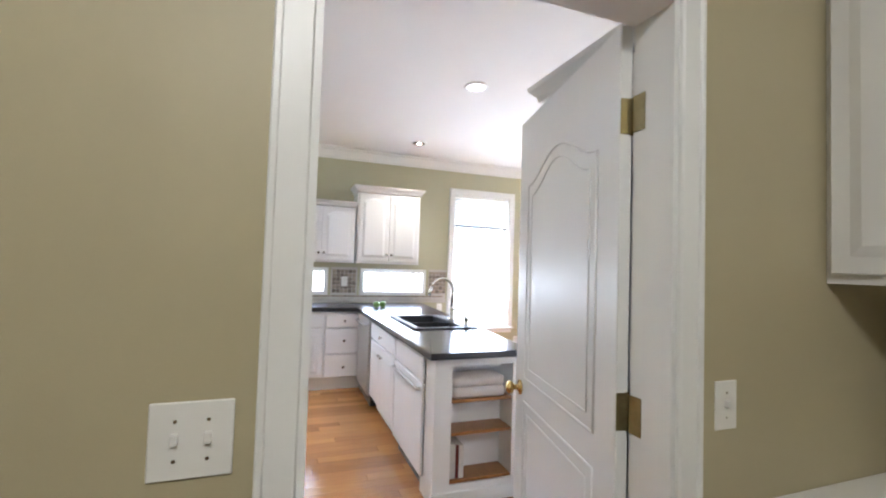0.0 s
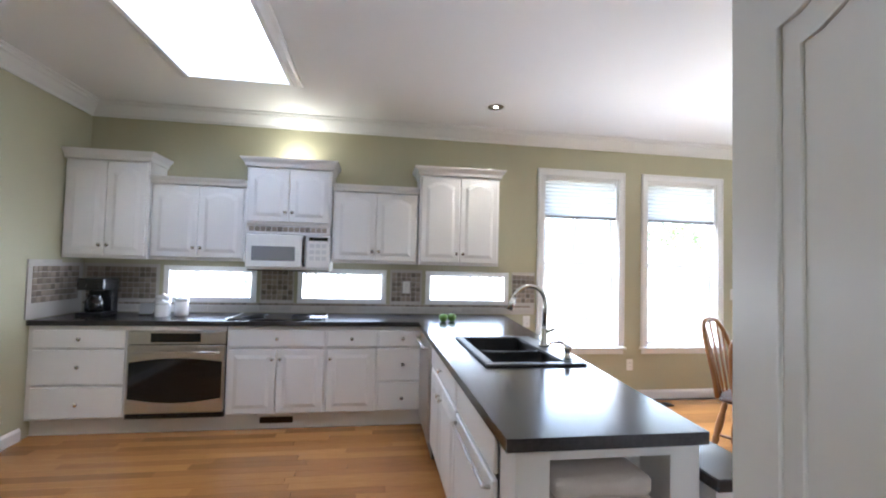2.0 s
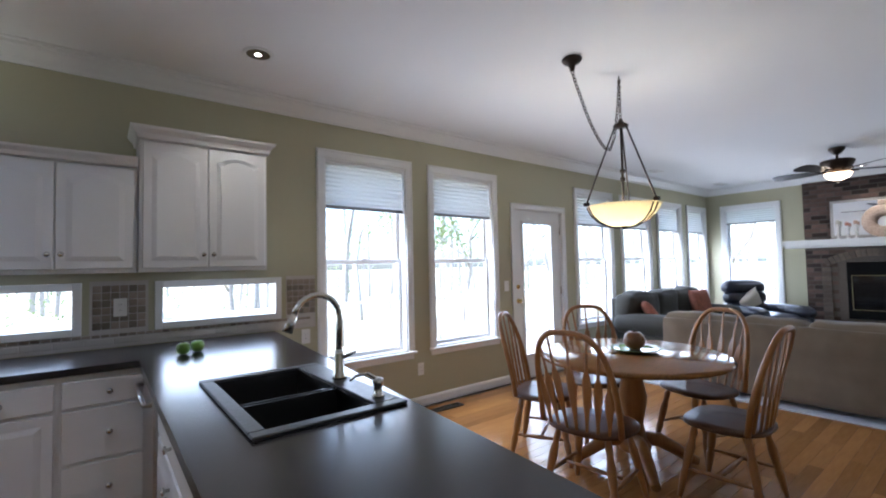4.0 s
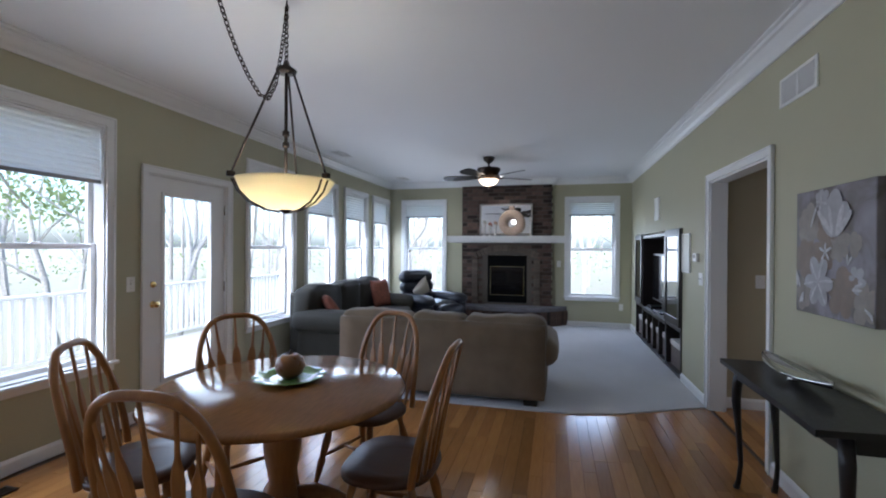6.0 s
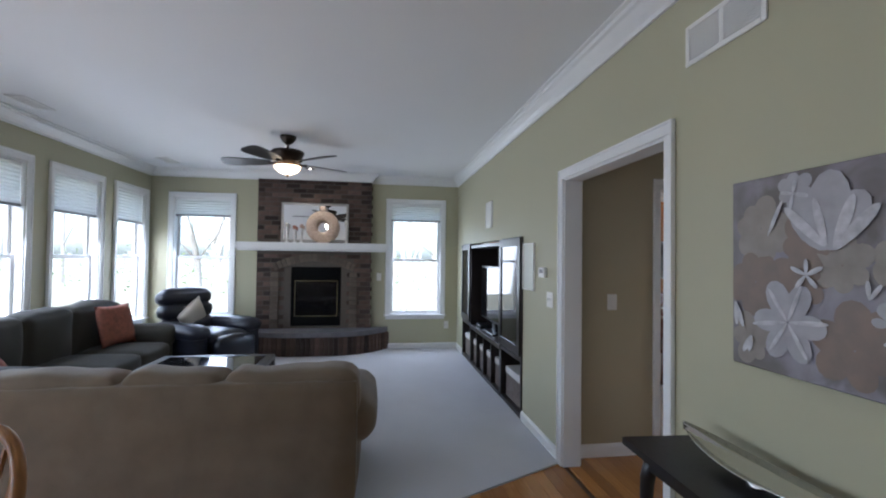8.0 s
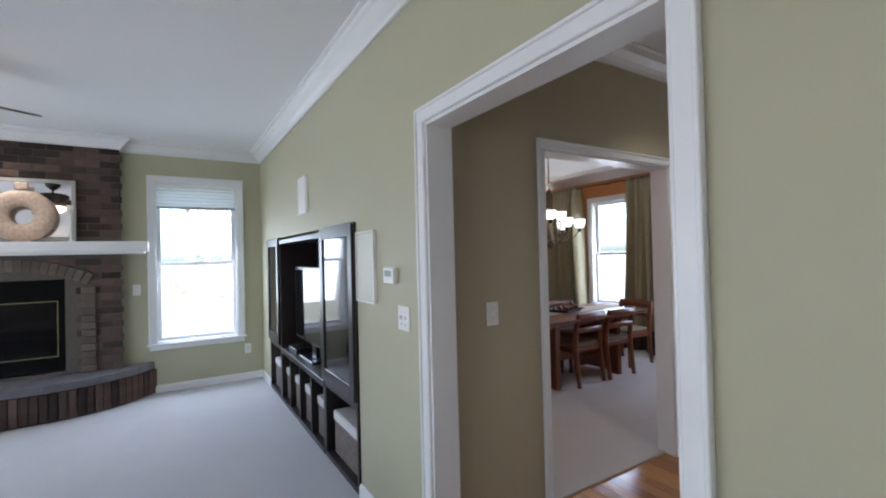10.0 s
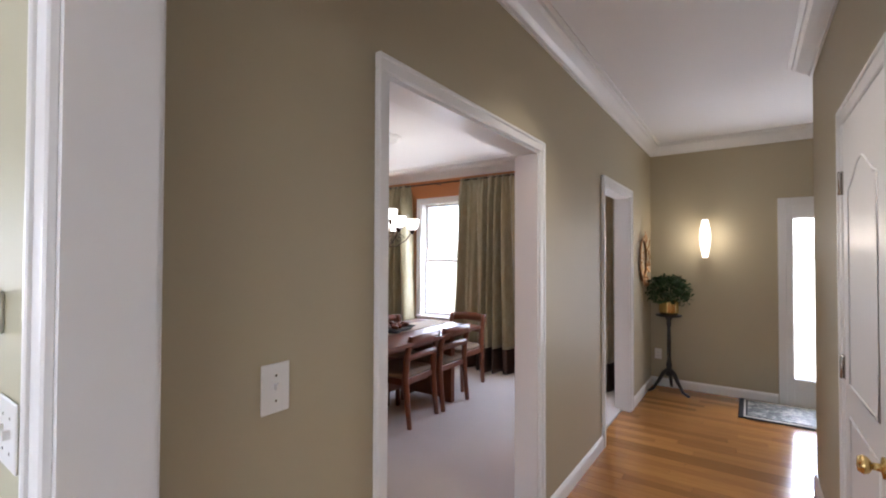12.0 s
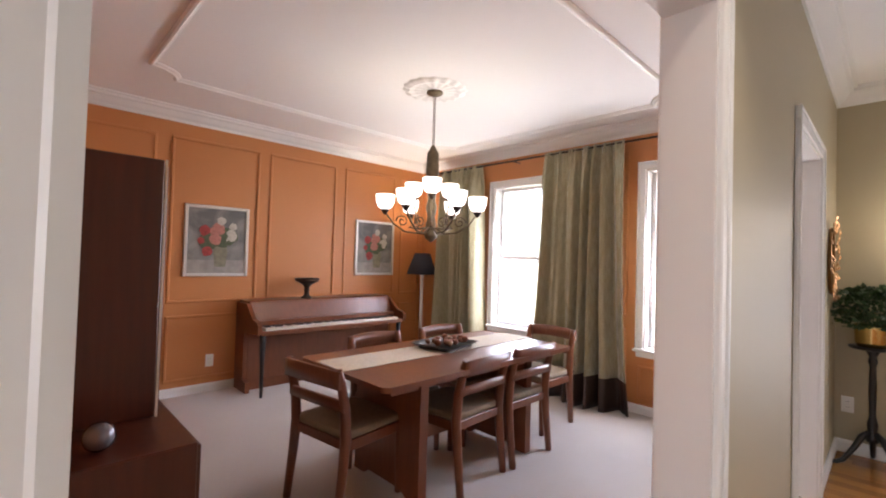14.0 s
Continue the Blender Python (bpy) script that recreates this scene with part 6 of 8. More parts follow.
for a, b, c, d in ((w0 + 0.05, w0 + 0.058, BOXF[2] + 0.14, BOXF[3] - 0.21), (w1 - 0.058, w1 - 0.05, BOXF[2] + 0.14, BOXF[3] - 0.21), (w0 + 0.058, w1 - 0.058, BOXF[3] - 0.218, BOXF[3] - 0.21), (w0 + 0.058, w1 - 0.058, BOXF[2] + 0.14, BOXF[2] + 0.148)):
    box(bm, a, b, 0.008, 0.03, c, d)
part("glass_frame", bm, OLD_BRASS, t, "thin brass frame")
one_box("glass", BLACK_GLASS, w0 + 0.058, w1 - 0.058, 0.02, 0.024, BOXF[2] + 0.148, BOXF[3] - 0.218, t)
for i in range(4):
    one_box("vent_slat", SOOT, w0 + 0.06, w1 - 0.06, -0.004, 0.004, BOXF[3] - 0.18 + i * 0.04, BOXF[3] - 0.165 + i * 0.04, t)

# raised brick hearth
HZ = 0.36
def hearth_edge(n=40):
    """The curved front of the hearth, in plan, from its south end to its north end."""
    pts = []
    for k in range(n + 1):
        u = k / n
        y = 2.72 + (5.02 - 2.72) * u
        s = abs(2 * u - 1)
        pts.append((XE - 0.002 - 0.50 * (1 - s ** 3.2), y))
    return pts
edge = hearth_edge()
hearth = thing("hearth", (0, 0, 0), "raised brown brick hearth with a curved front", "hearth", kind="structure")
bm = B()
prism(bm, [(x + (0.02 if 0 < i < len(edge) - 1 else 0), y) for i, (x, y) in enumerate(edge)][::-1], 0.012, HZ - 0.07)
part("core", bm, MORTAR, hearth)
t = thing("mantel", (BX, FM, 1.565), "thick white mantel shelf across the brickwork", "mantel shelf", rz=-90)
bm = B()
box(bm, -1.10, 1.10, -0.27, -0.0115, 0, 0.10, 0.006)
box(bm, -1.07, 1.07, -0.24, -0.0115, -0.025, 0.0, 0.004)
part("shelf", bm, WHITE, t)

# on the mantel
MZ = 1.6655
t = thing("mirror", (BX - 0.0115, 3.85, 1.68), "landscape mirror with a thin pale frame", "mirror", rz=-90)
mt = pose(0, -0.045, 0, -3)
bm = B()
for a, b, c, d in ((-0.50, -0.465, 0, 0.60), (0.465, 0.50, 0, 0.60), (-0.465, 0.465, 0, 0.035), (-0.465, 0.465, 0.565, 0.60)):
    box(bm, a, b, -0.012, 0.012, c, d, 0.004, mt)
part("frame", bm, material("pale silver frame", (0.42, 0.40, 0.37), 0.4, metal=0.4), t)
bm = B()
box(bm, -0.465, 0.465, -0.004, 0.004, 0.035, 0.565, 0, mt)
part("mirror_glass", bm, MIRROR, t)
SHELL = material("capiz mosaic", (0.50, 0.39, 0.30), 0.4, vary=0.45, scale=34, colour2=(0.26, 0.17, 0.12), bump=0.5, bump_scale=50)
t = thing("ring_sculpture", (BX - 0.13, 3.73, MZ), "round beige mosaic ring ornament on the mantel", "ornament", rz=-90)
bm, n = B(), 40
rings = []
for k in range(n):
    a = math.tau * k / n
    ring = []
    for q in range(10):
        b = math.tau * q / 10
        r = 0.165 + 0.082 * math.cos(b)
        ring.append(bm.verts.new((r * math.cos(a), 0.032 * math.sin(b), 0.247 + r * math.sin(a))))
    rings.append(ring)
for k in range(n):
    for q in range(10):
        bm.faces.new((rings[k][q], rings[(k + 1) % n][q], rings[(k + 1) % n][(q + 1) % 10], rings[k][(q + 1) % 10])).smooth = True
part("ring", bm, SHELL, t)
bm = B()
box(bm, -0.05, 0.05, -0.028, 0.028, 0.485, 0.56, 0.012)
part("neck", bm, SHELL, t)
bm = B()
box(bm, -0.07, 0.07, -0.04, 0.04, 0.0005, 0.018, 0.004)
part("base", bm, SHELL, t)
for y, h, top in ((4.25, 0.30, (0.60, 0.57, 0.50)), (4.14, 0.26, (0.45, 0.20, 0.14)), (4.04, 0.28, (0.52, 0.35, 0.28)), (3.38, 0.36, (0.68, 0.66, 0.60))):
    t = thing("candlestick", (BX - 0.13, y, MZ), "slim glass candlestick with a candle", "candlestick", "candlesticks on the mantel")
    bm = B()
    lathe(bm, [(0, 0), (0.035, 0), (0.035, 0.006), (0.010, 0.02), (0.008, h * 0.45), (0.014, h * 0.5), (0.009, h * 0.55), (0.02, h * 0.74), (0.032, h * 0.78), (0, h * 0.78)], 18)
    part("holder", bm, CERAMIC, t)
    bm = B()
    lathe(bm, [(0, h * 0.785), (0.026, h * 0.785), (0.026, h * 0.98), (0.0, h)], 16)
    part("candle", bm, material("candle wax", top, 0.5), t)

# entertainment unit
t = thing("media_unit", (0, YS, 0), "espresso media unit with glass doors and baskets", "media unit", rz=180)
D = 0.012
UX = [-7.27, -7.945, -9.42, -9.99]
Z1 = 1.665
for a, b in ((UX[1], UX[0]), (UX[3], UX[2])):
    bm = B()
    for q in ((a, a + 0.03, 0.014, Z1), (b - 0.03, b, 0.014, Z1)):
        box(bm, q[0], q[1], -D, 0.38, q[2], q[3], 0.002)
    for z in (0.014, 0.52, Z1 - 0.03):
        box(bm, a + 0.03, b - 0.03, -D, 0.38, z, z + 0.035)
    box(bm, a + 0.03, b - 0.03, 0.36, 0.375, 0.05, Z1 - 0.03)
    part("side_tower", bm, ESPRESSO, t)
    bm = B()
    for q in ((a + 0.004, a + 0.075, 0.575, Z1 - 0.008), (b - 0.075, b - 0.004, 0.575, Z1 - 0.008), (a + 0.075, b - 0.075, 0.575, 0.66), (a + 0.075, b - 0.075, Z1 - 0.085, Z1 - 0.008)):
        box(bm, q[0], q[1], -D - 0.022, -D - 0.001, q[2], q[3], 0.002)
    dr = part("glass_door", bm, ESPRESSO, t)
    one_box("door_glass", BLACK_GLASS, a + 0.075, b - 0.075, -D - 0.012, -D - 0.007, 0.66, Z1 - 0.085, dr)
a, b = UX[2], UX[1]
for z0, z1 in ((0.014, 0.05), (0.50, 0.55), (1.60, 1.64)):
    one_box("shelf", ESPRESSO, a + 0.001, b - 0.001, -D - 0.006, 0.38, z0, z1, t, 0.002)
for x in (a + 0.001, a + 0.36, a + 0.72, a + 1.08, b - 0.031):
    one_box("divider", ESPRESSO, x, x + 0.03, -D, 0.38, 0.0505, 0.4995, t)
for x in (a + 0.001, b - 0.041):
    one_box("side_panel", ESPRESSO, x, x + 0.04, -D, 0.38, 0.5505, 1.5995, t)
one_box("back_panel", ESPRESSO, a + 0.0415, b - 0.0415, 0.36, 0.375, 0.5505, 1.5995, t)
tv = thing("television", ((-a - b) / 2, YS, 0.5505), "black flat television in the media unit", "television", rz=180)
one_box("bezel", BLACK, -0.56, 0.56, 0.10, 0.14, 0.13, 0.82, tv, 0.006)
one_box("screen", BLACK_GLASS, -0.53, 0.53, 0.0965, 0.0995, 0.16, 0.79, tv)
one_box("neck", BLACK, -0.06, 0.06, 0.12, 0.15, 0.02, 0.14, tv)
one_box("stand", BLACK, -0.22, 0.22, 0.04, 0.26, 0.0, 0.02, tv, 0.004)
bx = thing("media_player", ((-a - b) / 2 + 0.40, YS, 0.5505), "small black box under the television", "media player", rz=180)
one_box("case", BLACK, -0.13, 0.13, 0.02, 0.2, 0.0, 0.05, bx, 0.004)
WICKER = material("grey wicker", (0.17, 0.14, 0.12), 0.85, vary=0.5, scale=50, colour2=(0.07, 0.055, 0.05), bump=0.8, bump_scale=90)
LINEN = material("white liner", (0.62, 0.60, 0.57), 0.9, vary=0.05, bump=0.2)
for x, w in ((-7.607, 0.50), (-8.135, 0.27), (-8.51, 0.27), (-8.87, 0.27), (-9.23, 0.27), (-9.705, 0.42)):
    k = thing("basket", (-x, YS, 0.0505), "woven basket with a white liner in the unit", "basket", "baskets in the media unit", rz=180)
    bm = B()
    vs = box(bm, -w / 2, w / 2, 0.03, 0.33, 0.0, 0.27, 0.01)
    part("weave", bm, WICKER, k)
    bm = B()
    box(bm, -w / 2 - 0.006, w / 2 + 0.006, 0.024, 0.336, 0.235, 0.305, 0.008)
    part("liner", bm, LINEN, k)
PANEL_PAINT = material("pale panel paint", (0.52, 0.52, 0.42), 0.4, vary=0.02)
for nm, xc, w, z0, z1, lab in (("speaker_grille", 8.47, 0.24, 1.83, 2.12, "white in wall loudspeaker grille"), ("access_panel", 7.10, 0.255, 1.20, 1.59, "white painted flush panel beside the unit")):
    k = thing(nm, (xc, YS, 0), lab + " on the sage wall", "wall panel", rz=180)
    bm = B()
    box(bm, -w / 2, w / 2, -0.016, -0.0008, z0, z1, 0.004)
    part("panel", bm, PLASTIC if nm == "speaker_grille" else PANEL_PAINT, k)
    bm = B()
    for a, b, c, d in ((-w / 2 - 0.008, -w / 2, z0 - 0.008, z1 + 0.008), (w / 2, w / 2 + 0.008, z0 - 0.008, z1 + 0.008), (-w / 2, w / 2, z0 - 0.008, z0), (-w / 2, w / 2, z1, z1 + 0.008)):
        box(bm, a, b, -0.020, -0.0008, c, d)
    part("rim", bm, PLASTIC, k)
k = thing("thermostat", (6.76, YS, 1.355), "small white thermostat on the sage wall", "thermostat", rz=180)
one_box("case", PLASTIC, -0.06, 0.06, -0.03, -0.0008, -0.04, 0.04, k, 0.005)
one_box("display", SHADE_RAIL, -0.035, 0.035, -0.0325, -0.0295, -0.005, 0.025, k)

# ceiling fan
FX, FY = 8.34, 3.88
t = thing("ceiling_fan", (FX, FY, CEIL), "dark bronze ceiling fan with a lit bowl", "ceiling fan")
bm = B()
lathe(bm, [(0, -0.001), (0.085, -0.001), (0.082, -0.03), (0.055, -0.065), (0.025, -0.09), (0, -0.091)][::-1], 24)
part("canopy", bm, BRONZE, t)
bm = B()
rod(bm, (0, 0, -0.085), (0, 0, -0.16), 0.013)
part("downrod", bm, BRONZE, t)
bm = B()
lathe(bm, [(0, -0.325), (0.095, -0.325), (0.105, -0.30), (0.14, -0.25), (0.168, -0.195), (0.172, -0.172), (0.155, -0.16), (0.08, -0.150), (0.02, -0.145), (0, -0.143)], 32)
part("motor", bm, BRONZE, t)
FANGLASS = material("frosted lamp bowl", (0.95, 0.86, 0.72), 0.4, emit=0.55, emit_colour=(1.0, 0.66, 0.36))
bm = B()
lathe(bm, [(0, -0.415), (0.05, -0.408), (0.10, -0.385), (0.135, -0.345), (0.138, -0.326), (0, -0.326)], 32)
part("light_bowl", bm, FANGLASS, t, "frosted glass bowl, lit")
bm = B()
lathe(bm, [(0, -0.445), (0.012, -0.436), (0.018, -0.418), (0, -0.412)], 12)
part("finial", bm, BRONZE, t)
bulb("fan_bulb", FX, FY, CEIL - 0.48, 0.3, WARM, 0.05)
for k in range(5):
    a = 72 * k + 14
    m = pose(0, 0, -0.285, 0, 0, a)
    bm = B()
    tube(bm, [m @ Vector(p) for p in ((0.11, 0, 0.0), (0.16, 0.01, -0.012), (0.21, 0, -0.006))], [0.016, 0.012, 0.018], 6)
    part("blade_arm", bm, BRONZE, t)
    bm = B()
    o = [(0.17, -0.045), (0.30, -0.075), (0.55, -0.092), (0.64, -0.085), (0.68, -0.045), (0.68, 0.045), (0.64, 0.085), (0.55, 0.092), (0.30, 0.075), (0.17, 0.045)]
    prism(bm, o, -0.004, 0.004, m @ pose(0, 0, -0.002, 13))
    part("blade", bm, BLACKWOOD, t)

# ---- hall and foyer ----
t = thing("wreath", (XH, -3.24, 1.43), "round copper coloured leaf wreath on the wall", "wall ornament", rz=-90)
random.seed(11)
COPPER = material("aged copper leaf", (0.30, 0.155, 0.055), 0.4, metal=0.8, vary=0.3, scale=30)
bm = B()
for k in range(46):
    a = math.tau * k / 46 + random.uniform(-0.05, 0.05)
    r = 0.17 + random.uniform(-0.035, 0.035)
    c = Vector((r * math.cos(a), -0.018 - random.uniform(0, 0.02), r * math.sin(a) * 1.35))
    tip = c + Vector((math.cos(a + 0.9) * 0.07, -0.012, math.sin(a + 0.9) * 0.07))
    s = (tip - c).cross(Vector((0, 1, 0))).normalized() * 0.022
    q = [bm.verts.new(p) for p in (c, c.lerp(tip, 0.5) + s, tip, c.lerp(tip, 0.5) - s, c.lerp(tip, 0.5) + Vector((0, -0.012, 0)))]
    for i in range(4):
        bm.faces.new((q[i], q[(i + 1) % 4], q[4]))
part("leaves", bm, COPPER, t)
bm = B()
tube(bm, [(0.16 * math.cos(math.tau * k / 24), -0.014, 0.22 * math.sin(math.tau * k / 24)) for k in range(25)], 0.012, 6)
part("ring", bm, COPPER, t)

t = thing("sconce", (5.965, YF, 1.665), "slim glass wall sconce, lit warm", "wall lamp", rz=180)
LIT = material("lit sconce glass", (1.0, 0.9, 0.72), 0.4, emit=0.16, emit_colour=(1.0, 0.86, 0.62))
bm = B()
lathe(bm, [(0, -0.205), (0.026, -0.205), (0.045, -0.10), (0.056, 0.0), (0.050, 0.10), (0.028, 0.205), (0, 0.205)], 24, (0, -0.075, 0))
part("glass", bm, LIT, t, "frosted glass tube, lit")
bm = B()
box(bm, -0.03, 0.03, -0.022, -0.0008, -0.09, 0.09, 0.004)
part("back_plate", bm, NICKEL, t)
bulb("sconce_bulb", 5.965, YF + 0.16, 1.67, 0.28, WARM, 0.05)

PSX, PSY = 6.30, -3.53
t = thing("plant_stand", (PSX, PSY, 0), "turned dark wood pedestal plant stand", "plant stand")
bm = B()
lathe(bm, [(0, 0.82), (0.115, 0.82), (0.13, 0.828), (0.13, 0.838), (0, 0.84)], 28)
part("top", bm, BLACKWOOD, t)
bm = B()
lathe(bm, [(0, 0.18), (0.035, 0.18), (0.04, 0.21), (0.025, 0.25), (0.03, 0.30), (0.018, 0.36), (0.022, 0.55), (0.016, 0.70), (0.026, 0.74), (0.018, 0.77), (0.045, 0.819), (0, 0.819)], 18)
part("column", bm, BLACKWOOD, t)
for k in range(3):
    a = radians(30 + 120 * k)
    c, s = math.cos(a), math.sin(a)
    bm = B()
    tube(bm, [(c * r, s * r, z) for r, z in ((0.02, 0.24), (0.06, 0.21), (0.11, 0.12), (0.17, 0.035), (0.21, 0.018), (0.235, 0.014))], [0.022, 0.022, 0.018, 0.015, 0.014, 0.013], 8)
    part("foot", bm, BLACKWOOD, t)
t = thing("potted_plant", (PSX, PSY, 0.8405), "bushy green plant in a brass pot", "plant")
bm = B()
lathe(bm, [(0, 0), (0.085, 0), (0.095, 0.03), (0.098, 0.13), (0.104, 0.15), (0.096, 0.15), (0.09, 0.13), (0, 0.125)], 28)
part("pot", bm, BRASS, t, "polished brass pot")
LEAF = material("dark green leaf", (0.035, 0.085, 0.022), 0.5, vary=0.4, scale=30, per_object=0.3)
bm = B()
random.seed(3)
for k in range(1100):
    a, e = random.uniform(0, math.tau), random.uniform(-0.15, 1.0)
    r = (0.08 + 0.15 * random.random() ** 0.5)
    c = Vector((r * math.cos(a) * math.cos(e * 1.2), r * math.sin(a) * math.cos(e * 1.2), 0.185 + 0.20 * max(-0.35, math.sin(e * 1.5)) + random.uniform(-0.03, 0.03)))
    d = Vector((random.uniform(-1, 1), random.uniform(-1, 1), random.uniform(-0.5, 0.8))).normalized()
    n = d.cross(Vector((random.uniform(-1, 1), random.uniform(-1, 1), 0.4))).normalized()
    L = random.uniform(0.03, 0.055)
    q = [bm.verts.new(c + p) for p in (Vector(), d * L * 0.5 + n * L * 0.3, d * L, d * L * 0.5 - n * L * 0.3)]
    bm.faces.new(q)
part("foliage", bm, LEAF, t, "dense small leaves")
bm = B()
for k in range(24):
    a = math.tau * k / 24
    r = random.uniform(0.06, 0.2)
    tube(bm, [(0.02 * math.cos(a), 0.02 * math.sin(a), 0.12), (r * 0.6 * math.cos(a), r * 0.6 * math.sin(a), 0.22), (r * math.cos(a), r * math.sin(a), 0.2 + random.uniform(-0.02, 0.14))], 0.003, 5)
part("stems", bm, LEAF, t)

t = thing("door_mat", (5.10, -3.38, 0.0045), "patterned grey and black entrance rug", "rug")
RUG = painted_ground("rug pattern", (0.03, 0.03, 0.035), (0.42, 0.40, 0.34), (0.16, 0.18, 0.17), 16)
RUGB = material("black rug border", (0.02, 0.02, 0.024), 0.95, bump=0.4, bump_scale=200)
one_box("border", RUGB, -0.57, 0.57, -0.33, 0.33, 0.0, 0.008, t, 0.002)
one_box("field", RUG, -0.50, 0.50, -0.26, 0.26, 0.0082, 0.0125, t)
bm = B()
for a, b, c, d in ((-0.53, 0.53, -0.30, -0.275), (-0.53, 0.53, 0.275, 0.30), (-0.53, -0.515, -0.275, 0.275), (0.515, 0.53, -0.275, 0.275)):
    box(bm, a, b, c, d, 0.0082, 0.0115)
part("stripe", bm, CREAM, t)

# ---- dining room ----
def frame_mould(parent, x0, x1, z0, z1, m, r=0.014):
    """A picture frame moulding on a wall face; local x along the wall, y outward."""
    bm = B()
    for a, b, c, d in ((x0, x1, z0, z0 + 2 * r), (x0, x1, z1 - 2 * r, z1), (x0, x0 + 2 * r, z0 + 2 * r, z1 - 2 * r), (x1 - 2 * r, x1, z0 + 2 * r, z1 - 2 * r)):
        box(bm, a, b, -0.016, -0.0008, c, d, 0.006, m)
    return part("panel_moulding", bm, ORANGE, parent)


t = thing("wall_panelling", (0, 0, 0), "burnt orange raised panel mouldings on the walls", "wall panelling", kind="structure")
me = pose(XD, 0, 0, 0, 0, -90)
for a, b in ((-0.84, 0.10), (0.215, 1.03), (1.135, 1.94), (2.06, 2.83), (2.93, 3.27)):
    frame_mould(t, a, b, 0.88, 2.44, me)
    frame_mould(t, a, b, 0.145, 0.765, me)
ms = pose(0, YD, 0, 0, 0, 180)
for a, b in ((-10.80, -9.72), (-8.72, -7.94), (-6.98, -6.70)):
    frame_mould(t, a, b, 0.88, 2.44, ms)
    frame_mould(t, a, b, 0.145, 0.765, ms)
for a, b in DINING_WINDOWS:
    frame_mould(t, -b + 0.03, -a - 0.03, 0.145, 0.45, ms)
# tray moulding
X0, X1, Y0, Y1 = 7.35, 10.06, -2.95, 0.17
pts2 = []
for cx, cy, a0 in ((X1, Y0, 180), (X1, Y1, 270), (X0, Y1, 0), (X0, Y0, 90)):
    pts2 += [(cx + 0.2 * math.cos(radians(a0 - 90 * k / 6)), cy + 0.2 * math.sin(radians(a0 - 90 * k / 6))) for k in range(7)]
moulding("ceiling_moulding", [(0, 0), (0, -0.012), (0.008, -0.024), (0.02, -0.026), (0.03, -0.016), (0.045, -0.010), (0.05, 0)], pts2, DCEIL - G, WHITE, "white moulding with scooped corners on the ceiling", True)
t = thing("ceiling_medallion", (8.72, -1.52, DCEIL), "white plaster ceiling medallion over the chandelier", "ceiling medallion", kind="structure")
bm = B()
n, rows = 96, []
for r, z, w in ((0.0, -0.012, 0), (0.05, -0.012, 0), (0.07, -0.022, 0), (0.11, -0.016, 0.004), (0.16, -0.014, 0.006), (0.20, -0.022, 0.008), (0.235, -0.012, 0.006), (0.25, -0.001, 0.006)):
    if r == 0:
        rows.append([bm.verts.new((0, 0, z))])
    else:
        rows.append([bm.verts.new(((r + w * math.cos(16 * math.tau * k / n)) * math.cos(math.tau * k / n), (r + w * math.cos(16 * math.tau * k / n)) * math.sin(math.tau * k / n), z - 0.4 * w * math.cos(16 * math.tau * k / n) * (z < -0.005))) for k in range(n)])
for a, b in zip(rows, rows[1:]):
    for k in range(n):
        bm.faces.new((a[0], b[k], b[(k + 1) % n]) if len(a) == 1 else (a[k], a[(k + 1) % n], b[(k + 1) % n], b[k]))
part("plaster", bm, WHITE, t)

CHX, CHY = 8.72, -1.52
t = thing("chandelier", (CHX, CHY, DCEIL), "bronze scrolled chandelier with white glass shades", "chandelier")
ANTIQUE = material("antique bronze", (0.16, 0.12, 0.075), 0.42, metal=0.75, vary=0.3, scale=25)
LITGLASS = material("lit opal shade", (1.0, 0.95, 0.86), 0.35, emit=0.16, emit_colour=(1.0, 0.93, 0.80))
bm = B()
lathe(bm, [(0, -0.013), (0.062, -0.013), (0.066, -0.03), (0.05, -0.042), (0.012, -0.05), (0, -0.052)], 24)
part("canopy", bm, ANTIQUE, t)
bm = B()
chain(bm, [(0, 0, -0.05), (0, 0, -0.44)], 0.036, 0.003)
part("chain", bm, ANTIQUE, t)
bm = B()
lathe(bm, [(0, -1.20), (0.015, -1.19), (0.045, -1.165), (0.05, -1.14), (0.03, -1.12), (0.042, -1.06), (0.028, -1.0), (0.045, -0.93), (0.03, -0.86), (0.05, -0.72), (0.052, -0.66), (0.045, -0.50), (0.03, -0.48), (0.012, -0.44), (0, -0.435)], 20)
part("column", bm, ANTIQUE, t)


